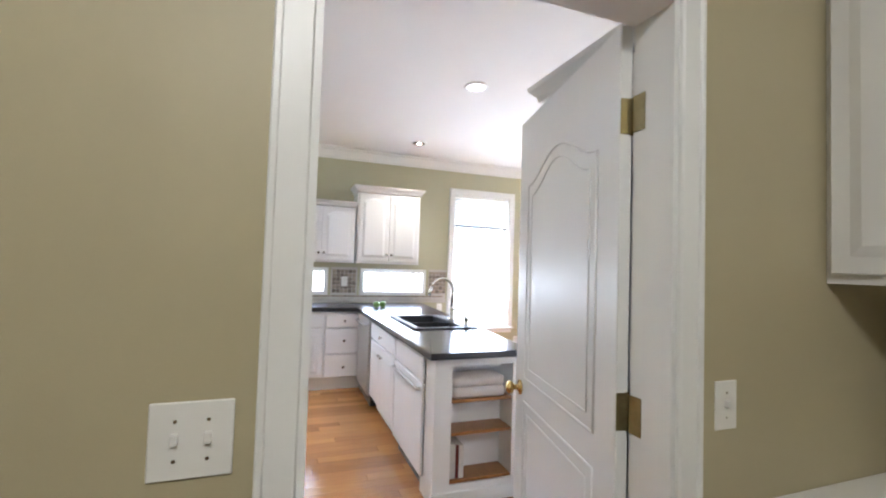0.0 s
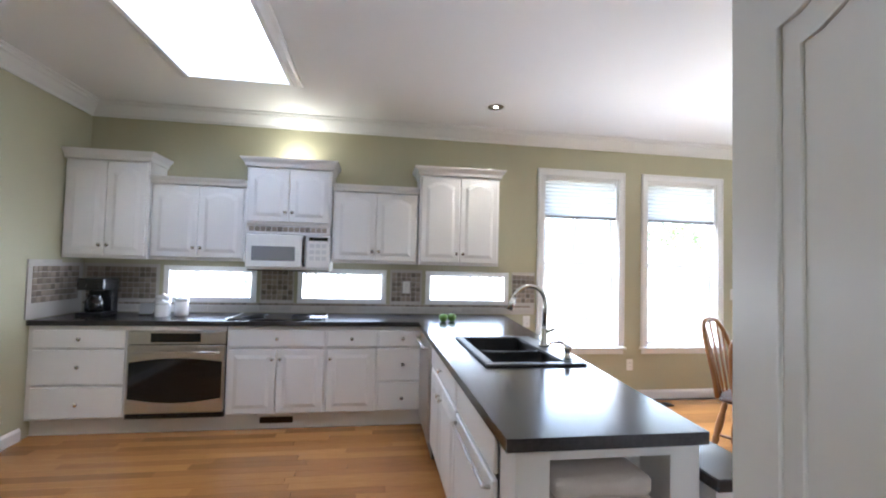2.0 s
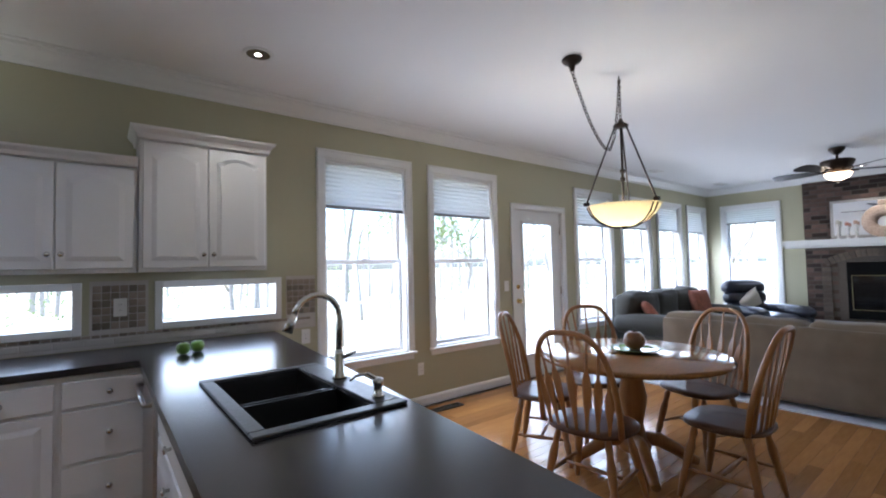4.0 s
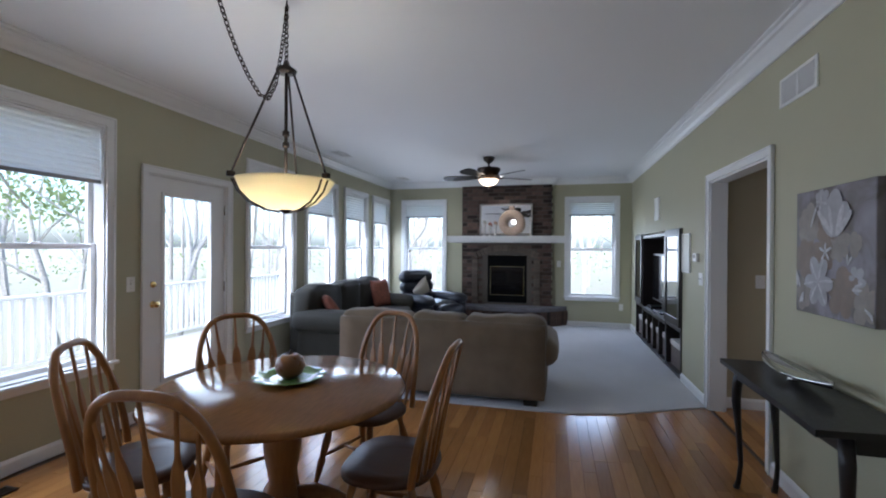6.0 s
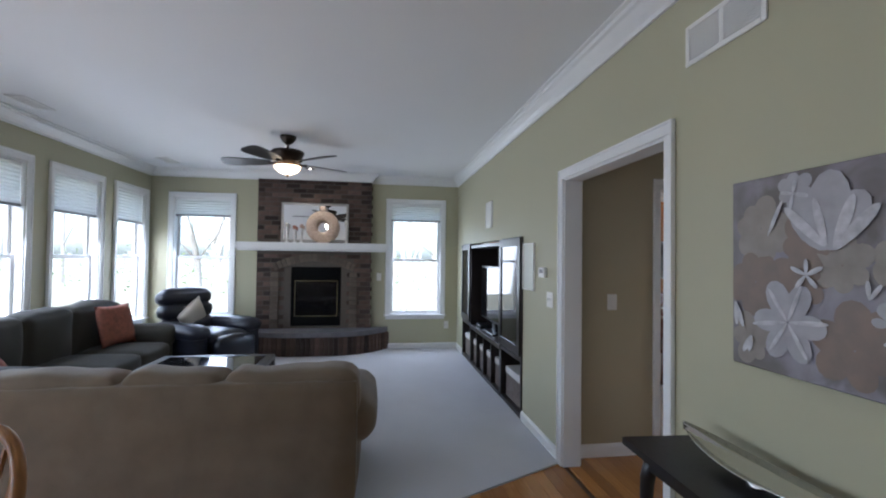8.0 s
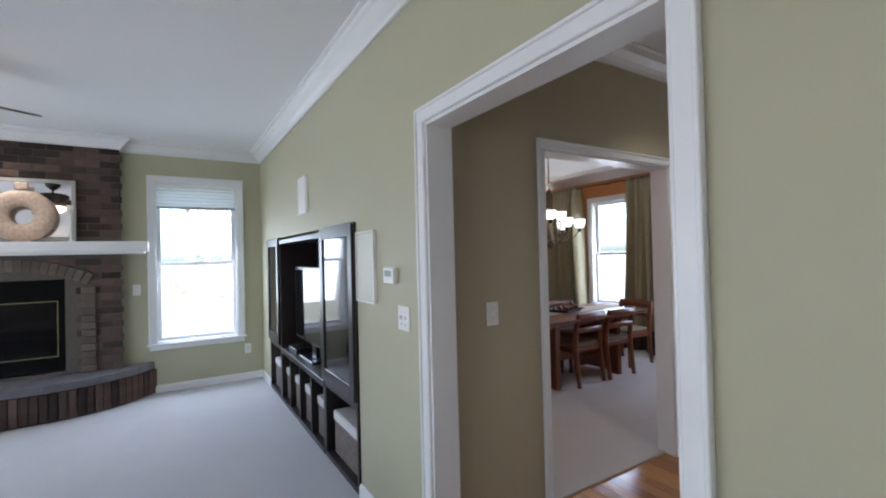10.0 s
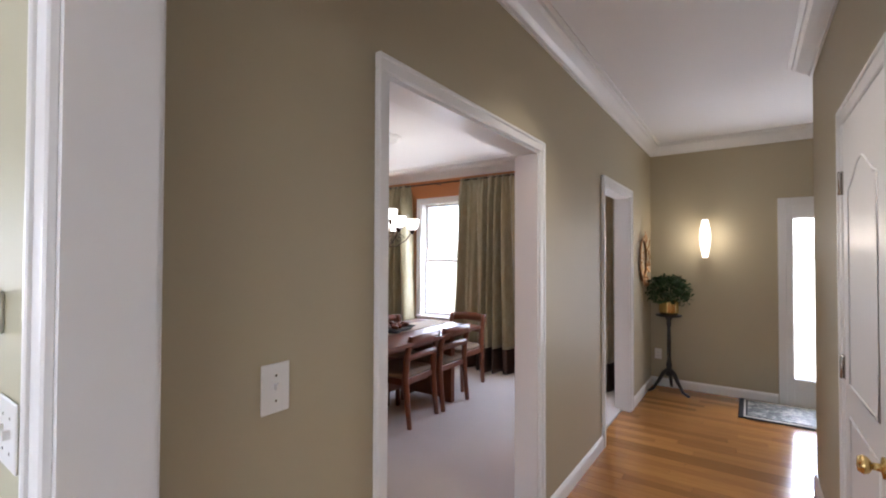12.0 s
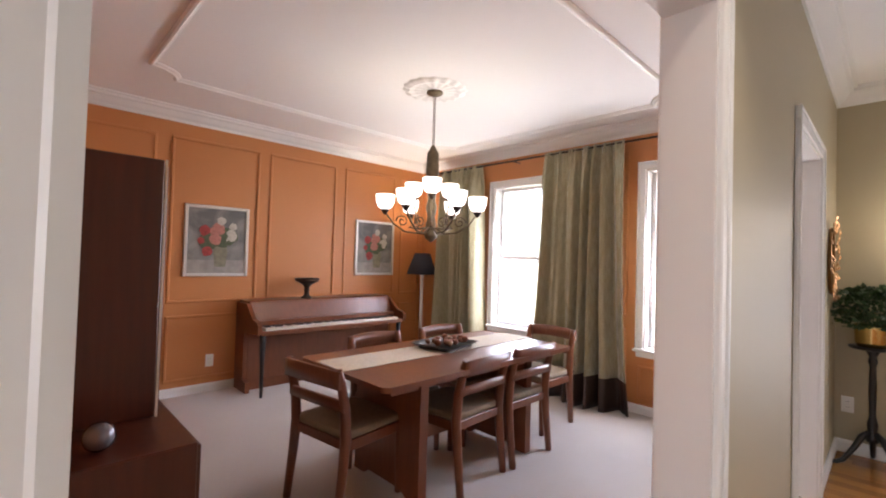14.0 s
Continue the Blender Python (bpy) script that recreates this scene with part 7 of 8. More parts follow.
def shade_arm(a, r, z, drop, bowl):
    c, s = math.cos(a), math.sin(a)
    bm = B()
    pts = [(0.03, -1.08), (0.10, -1.13 - drop), (0.20, -1.12 - drop), (0.29 * r / 0.36, -1.06 - drop * 0.5), (r, z - 0.02)]
    tube(bm, [(c * q, s * q, h) for q, h in pts], 0.008, 6)
    scr = [(r * 0.62 + 0.05 * (1 - k / 16) * math.cos(k * 0.7), -1.04 + 0.05 * (1 - k / 16) * math.sin(k * 0.7)) for k in range(14)]
    tube(bm, [(c * q, s * q, h) for q, h in scr], 0.005, 5)
    part("arm", bm, ANTIQUE, t)
    bm = B()
    lathe(bm, [(0, z - 0.045), (0.012, z - 0.04), (0.03, z - 0.012), (0.034, z), (0, z)], 14, (c * r, s * r, 0))
    part("cup", bm, BRONZE, t)
    bm = B()
    lathe(bm, [(0.028, z + 0.0008), (0.054, z + 0.018), (0.068, z + 0.055), (0.073, z + 0.112), (0.068, z + 0.112), (0.062, z + 0.055), (0.048, z + 0.022), (0.024, z + 0.006)], 20, (c * r, s * r, 0))
    part("glass_shade", bm, LITGLASS, t, "white opal glass shade, lit")


for k in range(6):
    shade_arm(math.tau * k / 6 + 0.827, 0.36, -0.95, 0.0, 0.06)
for k in range(3):
    shade_arm(math.tau * k / 3 + 2.398, 0.165, -0.84, -0.04, 0.06)
for dx, dy in ((0.24, 0.1), (-0.2, 0.18), (-0.06, -0.26)):
    bulb("chandelier_bulb", CHX + dx, CHY + dy, DCEIL - 0.82, 0.08, (1.0, 0.86, 0.58), 0.10)

# dining table and chairs
TX, TY = 8.32, -1.36
t = thing("dining_table", (TX, TY, 0.012), "long teak dining table on two slab legs", "dining table")
bm = B()
w, l, n = 0.435, 0.87, 12
o = []
for cx, cy, a0 in ((w - 0.05, -l + 0.05, -90), (w - 0.05, l - 0.05, 0), (-w + 0.05, l - 0.05, 90), (-w + 0.05, -l + 0.05, 180)):
    o += [(cx + 0.05 * math.cos(radians(a0 + 90 * k / 5)), cy + 0.05 * math.sin(radians(a0 + 90 * k / 5))) for k in range(6)]
prism(bm, o, 0.70, 0.728)
part("tabletop", bm, TEAK, t)
for y in (-0.50, 0.50):
    bm = B()
    prism(bm, [(-0.31, 0.001), (-0.21, 0.001), (-0.15, 0.035), (0.15, 0.035), (0.21, 0.001), (0.31, 0.001), (0.31, 0.655), (-0.31, 0.655)], -0.03, 0.03, pose(0, y, 0, 90))
    part("leg", bm, TEAK, t)
for x in (-0.28, 0.28):
    one_box("apron", TEAK, x - 0.012, x + 0.012, -0.72, 0.72, 0.63, 0.699, t)
one_box("stretcher", TEAK, -0.02, 0.02, -0.47, 0.47, 0.20, 0.30, t)
RUNNER = material("ivory runner cloth", (0.66, 0.60, 0.50), 0.9, vary=0.10, scale=40, colour2=(0.50, 0.42, 0.32), bump=0.2, bump_scale=150)
t = thing("table_runner", (TX + 0.10, TY, 0.7405), "ivory embroidered runner along the dining table", "table runner")
bm = B()
n, rows = 24, []
for k in range(n + 1):
    y = -0.90 + 1.76 * k / n
    z = 0.0006 + 0.0008 * math.sin(k * 1.7)
    rows.append([bm.verts.new((x, y, z + dz)) for x, dz in ((-0.15, 0), (0, 0.001), (0.15, 0), (0.15, 0.003), (0, 0.004), (-0.15, 0.003))])
for a, b in zip(rows, rows[1:]):
    for k in range(6):
        bm.faces.new((a[k], a[(k + 1) % 6], b[(k + 1) % 6], b[k]))
bm.faces.new(rows[0]), bm.faces.new(rows[-1])
part("cloth", bm, RUNNER, t)
t = thing("fruit_tray", (TX + 0.10, TY - 0.06, 0.7455), "black tray of dried flowers on the runner", "tray", rz=12)
bm = B()
o = [(-0.15, -0.20), (0.15, -0.20), (0.17, -0.18), (0.17, 0.18), (0.15, 0.20), (-0.15, 0.20), (-0.17, 0.18), (-0.17, -0.18)]
prism(bm, [(x * 0.75, y * 0.8) for x, y in o], 0.0, 0.012)
a = [bm.verts.new((x * 0.75, y * 0.8, 0.012)) for x, y in o]
b = [bm.verts.new((x, y, 0.034)) for x, y in o]
c = [bm.verts.new((x * 0.97, y * 0.97, 0.034)) for x, y in o]
d = [bm.verts.new((x * 0.72, y * 0.77, 0.014)) for x, y in o]
for p, q in ((a, b), (b, c), (c, d)):
    for k in range(8):
        bm.faces.new((p[k], p[(k + 1) % 8], q[(k + 1) % 8], q[k]))
part("tray", bm, BLACKWOOD, t)
random.seed(21)
for k in range(26):
    bm = B()
    x, y, r = random.uniform(-0.10, 0.10), random.uniform(-0.13, 0.13), random.uniform(0.014, 0.028)
    lathe(bm, [(0, -r), (r * 0.7, -r * 0.6), (r, 0), (r * 0.75, r * 0.6), (r * 0.2, r * 0.8), (0, r * 0.6)], 9, (x, y, 0.016 + r + random.uniform(0, 0.012)))
    part("dried_flower", bm, [RUST, TEAK, GOURD][k % 3], t)


def dining_chair():
    """A teak chair that looks to local +y."""
    t = thing("dining_chair", (0, 0, 0.012), "teak dining chair with a padded grey seat", "chair", "chairs round the dining table")
    for s in (-1, 1):
        bm = B()
        tube(bm, [(s * 0.215, -0.20 + o, z) for o, z in ((-0.045, 0.001), (-0.015, 0.25), (0.0, 0.42), (-0.012, 0.58), (-0.05, 0.74), (-0.06, 0.78))], [0.022, 0.027, 0.030, 0.028, 0.024, 0.018], 8)
        part("back_leg", bm, TEAK, t)
        bm = B()
        tube(bm, [(s * 0.215, 0.20, z) for z in (0.001, 0.22, 0.42)], [0.019, 0.025, 0.027], 8)
        part("front_leg", bm, TEAK, t)
        one_box("side_rail", TEAK, s * 0.215 - 0.012, s * 0.215 + 0.012, -0.19, 0.19, 0.355, 0.41, t, 0.003)
    one_box("front_rail", TEAK, -0.20, 0.20, 0.188, 0.21, 0.36, 0.41, t, 0.003)
    one_box("rear_rail", TEAK, -0.20, 0.20, -0.21, -0.188, 0.36, 0.41, t, 0.003)
    for z0, z1, y in ((0.685, 0.775, -0.265), (0.565, 0.62, -0.228)):
        bm, n, rows = B(), 12, []
        for k in range(n + 1):
            u = -1 + 2 * k / n
            yy = y - 0.03 * (1 - u * u)
            rows.append([bm.verts.new((0.235 * u, yy + dy, z + 0.012 * (1 - u * u))) for dy, z in ((-0.009, z0), (0.009, z0), (0.009, z1), (-0.009, z1))])
        for a, b in zip(rows, rows[1:]):
            for q in range(4):
                bm.faces.new((a[q], a[(q + 1) % 4], b[(q + 1) % 4], b[q])).smooth = q in (1, 3)
        bm.faces.new(rows[0]), bm.faces.new(rows[-1])
        part("back_slat", bm, TEAK, t)
    bm = B()
    cushion(bm, -0.215, 0.215, -0.20, 0.225, 0.405, 0.46, 0.012, 6, corner=0.7)
    part("seat", bm, SEATCLOTH, t, "grey woven seat pad")
    return t


SEATCLOTH = material("grey woven seat", (0.25, 0.19, 0.125), 0.9, vary=0.15, scale=40, bump=0.4, bump_scale=220)
ch = dining_chair()
places = [(8.39, -0.62, 188), (8.18, -1.27, -86), (8.18, -1.80, -90), (8.66, -1.18, 92), (8.66, -1.85, 88), (8.33, -2.40, 0)]
for i, (x, y, a) in enumerate(places):
    m = pose(x, y, 0.012, 0, 0, a)
    if i == 0:
        ch.matrix_basis = m
    else:
        copy_thing(ch, m)

# piano on the panelled wall
t = thing("piano", (XD - 0.022, -1.72, 0.012), "brown upright spinet piano with open keys", "piano", rz=-90)
W = 0.84
bm = B()
box(bm, -W, W, -0.22, -0.001, 0.10, 0.86, 0.004)
part("case", bm, TEAK, t)
bm = B()
box(bm, -W - 0.01, W + 0.01, -0.25, 0.0, 0.86, 0.885, 0.005)
part("lid", bm, TEAK, t)
for s in (-1, 1):
    bm = B()
    prism(bm, [(0.001, 0.001), (0.30, 0.001), (0.30, 0.10), (0.22, 0.12), (0.22, 0.58), (0.56, 0.60), (0.56, 0.68), (0.52, 0.71), (0.42, 0.73), (0.30, 0.83), (0.26, 0.86), (0.001, 0.86)], -0.02, 0.02, pose(s * (W + 0.02), 0, 0, 0, 0, -90) @ pose(0, 0, 0, 90, 0, 0))
    part("side", bm, TEAK, t)
    bm = B()
    tube(bm, [(s * (W - 0.03), -0.51, z) for z in (0.60, 0.5, 0.3, 0.001)], [0.03, 0.026, 0.02, 0.014], 8)
    part("front_leg", bm, BLACKWOOD, t)
bm = B()
box(bm, -W, W, -0.55, -0.22, 0.585, 0.625, 0.004)
part("key_bed", bm, TEAK, t)
bm = B()
box(bm, -W, W, -0.02, 0.0, -0.115, 0.115, 0.003, pose(0, -0.275, 0.755, -18))
part("music_desk", bm, TEAK, t)
one_box("fallboard", TEAK, -W, W, -0.38, -0.34, 0.652, 0.70, t, 0.004)
keys = material("ivory keys", (0.70, 0.67, 0.60), 0.3, vary=0.03)
for k in range(52):
    x = -W + 0.05 + (2 * W - 0.1) * k / 52
    one_box("white_key", keys, x + 0.0006, x + (2 * W - 0.1) / 52 - 0.0006, -0.525, -0.385, 0.6255, 0.648, t)
    if k % 7 in (0, 1, 3, 4, 5):
        one_box("black_key", BLACK, x + (2 * W - 0.1) / 52 - 0.005, x + (2 * W - 0.1) / 52 + 0.005, -0.475, -0.385, 0.6485, 0.66, t)
one_box("bottom_board", TEAK, -W + 0.02, W - 0.02, -0.20, -0.18, 0.001, 0.10, t)
t = thing("pedestal_bowl", (10.66, -1.50, 0.8975), "dark metal pedestal bowl on the piano", "bowl")
bm = B()
lathe(bm, [(0, 0), (0.06, 0), (0.062, 0.012), (0.03, 0.03), (0.022, 0.07), (0.035, 0.09), (0.022, 0.11), (0.05, 0.15), (0.12, 0.185), (0.13, 0.215), (0.12, 0.215), (0.05, 0.165), (0, 0.155)], 28)
part("bowl", bm, BRONZE, t)


def flower_picture(at, label, seed):
    t = thing("framed_picture", at, label, "picture", "flower pictures on the panelled wall", rz=-90)
    w, h = 0.295, 0.345
    bm = B()
    for a, b, c, d in ((-w, -w + 0.03, -h, h), (w - 0.03, w, -h, h), (-w + 0.03, w - 0.03, -h, -h + 0.03), (-w + 0.03, w - 0.03, h - 0.03, h)):
        box(bm, a, b, -0.03, -0.001, c, d, 0.005)
    part("frame", bm, material("silver frame", (0.66, 0.65, 0.62), 0.35, metal=0.3, vary=0.08), t, "pale silver frame")
    pic = one_box("painting", painted_ground("grey still life", (0.13, 0.13, 0.13), (0.27, 0.27, 0.25), (0.20, 0.20, 0.19), 4), -w + 0.03, w - 0.03, -0.016, -0.002, -h + 0.03, h - 0.03, t)
    one_box("painted_table", material("painted cloth", (0.36, 0.34, 0.31), 0.7, vary=0.2, scale=15), -w + 0.03, w - 0.03, -0.0172, -0.0162, -h + 0.03, -h + 0.16, pic)
    bm = B()
    prism(bm, [(-0.05, -0.25), (0.05, -0.25), (0.065, -0.10), (0.05, -0.02), (-0.05, -0.02), (-0.065, -0.10)], 0, 0.0015, pose(0.03, -0.0175, 0, 90))
    part("painted_vase", bm, material("painted vase", (0.26, 0.25, 0.17), 0.6, vary=0.3, scale=20), pic)
    random.seed(seed)
    reds = [material("painted red", (0.42, 0.05, 0.045), 0.6, vary=0.4, scale=40), material("painted pink", (0.55, 0.22, 0.17), 0.6, vary=0.3, scale=40), material("painted white", (0.56, 0.53, 0.46), 0.6, vary=0.2, scale=40), material("painted leaf", (0.09, 0.12, 0.06), 0.6, vary=0.3, scale=40)]
    for k, (x, z, r, c) in enumerate(((0.02, 0.04, 0.12, 3), (-0.08, 0.0, 0.09, 3), (0.1, 0.05, 0.09, 3), (-0.12, 0.10, 0.055, 0), (0.0, 0.11, 0.075, 1), (0.12, 0.06, 0.065, 2), (-0.09, -0.10, 0.055, 0), (0.03, 0.20, 0.045, 2), (-0.02, 0.02, 0.06, 1), (0.14, 0.15, 0.04, 2), (-0.15, 0.0, 0.035, 0))):
        bm, n = B(), 14
        ring = [bm.verts.new((x + r * random.uniform(0.78, 1.08) * math.cos(math.tau * q / n), -0.0195 - 0.0004 * k, z + r * random.uniform(0.78, 1.08) * math.sin(math.tau * q / n))) for q in range(n)]
        mid = bm.verts.new((x, -0.0225 - 0.0004 * k, z))
        for q in range(n):
            bm.faces.new((ring[q], ring[(q + 1) % n], mid))
        part("painted_flower", bm, reds[c], pic)
    return t


flower_picture((XD, -0.635, 1.475), "flower still life in a pale silver frame", 2)
flower_picture((XD, -2.52, 1.48), "white flower still life in a silver frame", 9)

t = thing("floor_lamp", (10.45, -2.98, 0.012), "pale column floor lamp with dark shade", "floor lamp")
bm = B()
lathe(bm, [(0, 0), (0.13, 0), (0.13, 0.02), (0.05, 0.05), (0, 0.055)], 28)
part("base", bm, ANTIQUE, t)
bm = B()
lathe(bm, [(0, 0.05), (0.022, 0.05), (0.026, 0.09), (0.02, 0.12), (0.02, 1.10), (0.028, 1.13), (0.018, 1.16), (0.012, 1.24), (0, 1.245)], 16)
part("column", bm, CERAMIC, t)
bm = B()
lathe(bm, [(0.20, 1.15), (0.10, 1.42), (0.097, 1.42), (0.196, 1.15)], 6)
part("shade", bm, material("slate shade cloth", (0.035, 0.04, 0.055), 0.85), t, "dark slate six sided shade")
bulb("lamp_bulb", 10.45, -2.98, 1.33, 2.4, WARM, 0.04)

CURTAIN = material("sage satin", (0.38, 0.345, 0.21), 0.27, vary=0.06, scale=5, sheen=0.4, stretch=(3, 3, 0.4), colour2=(0.27, 0.24, 0.14), bump=0.02, bump_scale=30)
HEM = material("chocolate satin", (0.045, 0.024, 0.016), 0.5, vary=0.15, scale=6)


def curtain(x0, x1, label, y=YD + 0.15, top=2.50, folds=7, seed=1):
    t = thing("curtain", ((x0 + x1) / 2, y, 0.012), label, "curtain", "dining room curtains")
    random.seed(seed)
    ph = [random.uniform(0, 6.28) for _ in range(4)]
    h = (x1 - x0) / 2

    def sheet(z0, z1, mat, name, nz):
        bm, n = B(), folds * 16
        g = []
        for j in range(nz + 1):
            z = z0 + (z1 - z0) * j / nz
            f = z / top
            row = []
            for i in range(n + 1):
                u = -1 + 2 * i / n
                s = 0.86 + 0.14 * (1 - f) ** 1.5 + 0.16 * max(0, 0.35 - f)
                w = u + 0.11 * math.sin(2.6 * u + ph[1]) + 0.05 * math.sin(6.1 * u + ph[3] + 1.5 * f)
                amp = (0.075 + 0.050 * (1 - f)) * (0.80 + 0.40 * math.sin(4.3 * u + ph[2])) * (1 - 0.80 * max(0, f - 0.88) / 0.12)
                fold = math.sin(folds * math.pi * w + ph[0] + 0.5 * math.sin(2.2 * f + ph[1]))
                yy = amp * math.copysign(abs(fold) ** 0.75, fold) + (0.018 - 0.008 * f) * math.sin(folds * 2.3 * math.pi * w + ph[2] + 1.8 * f)
                yy += 0.012 * max(0, f - 0.8) * 5 * math.sin(folds * 4.1 * math.pi * u + ph[3])
                yy += 0.06 * max(0, 0.14 - f) * math.sin(3 * u + ph[3]) * 4 + 0.25 * max(0, 0.16 - f) * (0.6 + 0.4 * math.sin(9 * w + ph[0]))
                row.append(bm.verts.new((h * u * s, yy, z)))
            g.append(row)
        for a, b in zip(g, g[1:]):
            for i in range(n):
                bm.faces.new((a[i], a[i + 1], b[i + 1], b[i])).smooth = True
        o = part(name, bm, mat, t)
        sol = o.modifiers.new("thick", "SOLIDIFY")
        sol.thickness = 0.004
        return o
    sheet(0.30, top, CURTAIN, "drape", 24)
    sheet(0.002, 0.30, HEM, "hem_band", 5)
    return t


curtain(7.86, 8.84, "sage satin curtain with a brown hem", seed=4, folds=6)
curtain(9.60, 10.42, "sage satin curtain gathered in the corner", seed=7, folds=5)
curtain(6.72, 7.06, "sage satin curtain beside the doorway", seed=9, folds=3)
t = thing("curtain_rod", (0, YD + 0.15, 2.49), "dark curtain rod above the dining windows", "curtain rod")
bm = B()
rod(bm, (6.70, 0, 0), (10.48, 0, 0), 0.010)
part("rod", bm, BRONZE, t)
for x in (6.70, 7.45, 9.2, 10.48):
    bm = B()
    rod(bm, (x, 0, 0), (x, -0.149, 0), 0.007)
    part("bracket", bm, BRONZE, t)

# cabinet on the north wall
t = thing("buffet", (8.46, YDN, 0.012), "mahogany buffet cabinet against the orange wall", "buffet")
bm = B()
box(bm, -0.68, 0.85, -0.51, -0.001, 0.08, 0.735, 0.004)
part("body", bm, MAHOGANY, t)
one_box("plinth", MAHOGANY, -0.64, 0.81, -0.43, -0.01, 0.001, 0.08, t)
for k in range(3):
    one_box("door", MAHOGANY, -0.66 + 0.50 * k, -0.165 + 0.50 * k, -0.525, -0.511, 0.10, 0.72, t, 0.003)
t = thing("hutch", (8.46, YDN, 0.7478), "tall mahogany hutch standing on the buffet", "hutch")
bm = B()
box(bm, -0.33, 0.80, -0.455, -0.001, 0.0, 0.96, 0.004)
part("body", bm, MAHOGANY, t)
one_box("edge_strip", CREAM, -0.338, -0.3305, -0.463, -0.4555, 0.0, 0.96, t)
for k in range(2):
    one_box("door", MAHOGANY, -0.32 + 0.56 * k, 0.235 + 0.56 * k, -0.47, -0.456, 0.02, 0.94, t, 0.003)
t = thing("glass_ball", (7.90, 0.585, 0.7478), "small round glass ornament on the buffet", "ornament")
bm = B()
lathe(bm, [(0, 0.001), (0.018, 0.003), (0.036, 0.018), (0.044, 0.043), (0.038, 0.068), (0.02, 0.084), (0, 0.088)], 20)
part("ball", bm, material("smoked glass ball", (0.20, 0.19, 0.22), 0.06, metal=0.6, vary=0.1), t)

# ---- outside ----
GRASS = material("leaf strewn grass", (0.20, 0.20, 0.13), 0.9, vary=0.3, scale=0.6, colour2=(0.25, 0.21, 0.15), bump=0.6, bump_scale=60)
DECKWOOD = material("weathered deck", (0.42, 0.39, 0.35), 0.8, vary=0.15, scale=8, stretch=(1, 8, 1), bump=0.2)
RAILWOOD = material("painted rail", (0.72, 0.71, 0.68), 0.6, vary=0.06)
BARK = material("grey bark", (0.40, 0.38, 0.35), 0.95, vary=0.3, scale=20, bump=0.8, bump_scale=40)
FOLIAGE = cloth_material("young foliage", (0.24, 0.30, 0.13), 0.6)
structure(one_box("ground", GRASS, -900, 900, -900, 900, -1.1, -0.75), "grassy ground round the house")
deck = thing("deck", (0, 0, 0), "weathered timber deck behind the house", "deck", kind="structure")
for k in range(19):
    y = YN + 0.18 + k * 0.146
    one_box("plank", DECKWOOD, 1.6, 10.9, y, y + 0.14, -0.14, -0.11, deck)
bm = B()
for x in (1.8, 4.8, 7.8, 10.6):
    for y in (6.6, 8.9):
        box(bm, x, x + 0.1, y, y + 0.1, -0.75, -0.141)
part("posts", bm, DECKWOOD, deck)
t = thing("deck_railing", (0, 9.05, -0.11), "pale painted deck railing with square balusters", "railing")
for z, d in ((0.90, 0.07), (0.10, 0.04)):
    one_box("rail", RAILWOOD, 1.65, 10.85, -d / 2, d / 2, z, z + 0.04, t, 0.004)
for k in range(6):
    x = 1.65 + 1.84 * k
    one_box("post", RAILWOOD, x - 0.045, x + 0.045, -0.045, 0.045, 0.0, 1.0, t, 0.004)
proto = bpy.data.meshes.new("baluster")
bm = B()
box(bm, -0.017, 0.017, -0.017, 0.017, 0.14, 0.90)
bm.to_mesh(proto)
bm.free()
proto.materials.append(RAILWOOD)
for k in range(80):
    o = new("baluster", proto)
    o.parent = t
    o.location = (1.72 + 0.114 * k, 0, 0)


def tree(x, y, h, seed, leafy=1.0, fork=3):
    rng = random.Random(seed)
    t = thing("tree", (x, y, -0.76), "slender tree with thin spring foliage", "tree", "trees behind the house")
    bm, tips = B(), []

    def limb(p, d, length, r, depth):
        pts, rad = [p], [r]
        for k in range(4):
            d = (d + Vector((rng.uniform(-0.22, 0.22), rng.uniform(-0.22, 0.22), rng.uniform(-0.05, 0.12)))).normalized()
            p = p + d * length / 4
            pts.append(p)
            rad.append(r * (1 - 0.12 * (k + 1)))
        tube(bm, pts, rad, 6 if depth < 2 else 4)
        if depth < 4:
            for k in range(fork if depth < 3 else 2):
                a = rng.uniform(0, math.tau)
                nd = (d * 0.7 + Vector((math.cos(a), math.sin(a), rng.uniform(0.0, 0.5))) * rng.uniform(0.5, 0.9)).normalized()
                limb(pts[rng.choice((2, 3, 4))], nd, length * rng.uniform(0.55, 0.75), rad[-1] * 0.62, depth + 1)
        else:
            tips.extend(pts[2:])
    limb(Vector((0, 0, 0)), Vector((rng.uniform(-0.1, 0.1), rng.uniform(-0.1, 0.1), 1)), h * 0.42, h * 0.012, 0)
    part("trunk", bm, BARK, t)
    bm = B()
    for p in tips:
        for k in range(int(14 * leafy)):
            c = p + Vector((rng.gauss(0, 0.18), rng.gauss(0, 0.18), rng.gauss(0, 0.18)))
            u = Vector((rng.uniform(-1, 1), rng.uniform(-1, 1), rng.uniform(-1, 1))).normalized()
            v = u.cross(Vector((rng.uniform(-1, 1), rng.uniform(-1, 1), rng.uniform(-1, 1)))).normalized()
            s = rng.uniform(0.03, 0.075)
            bm.faces.new([bm.verts.new(c + q) for q in (-u * s, v * s * 0.5, u * s, -v * s * 0.5)])
    part("crown", bm, FOLIAGE, t)


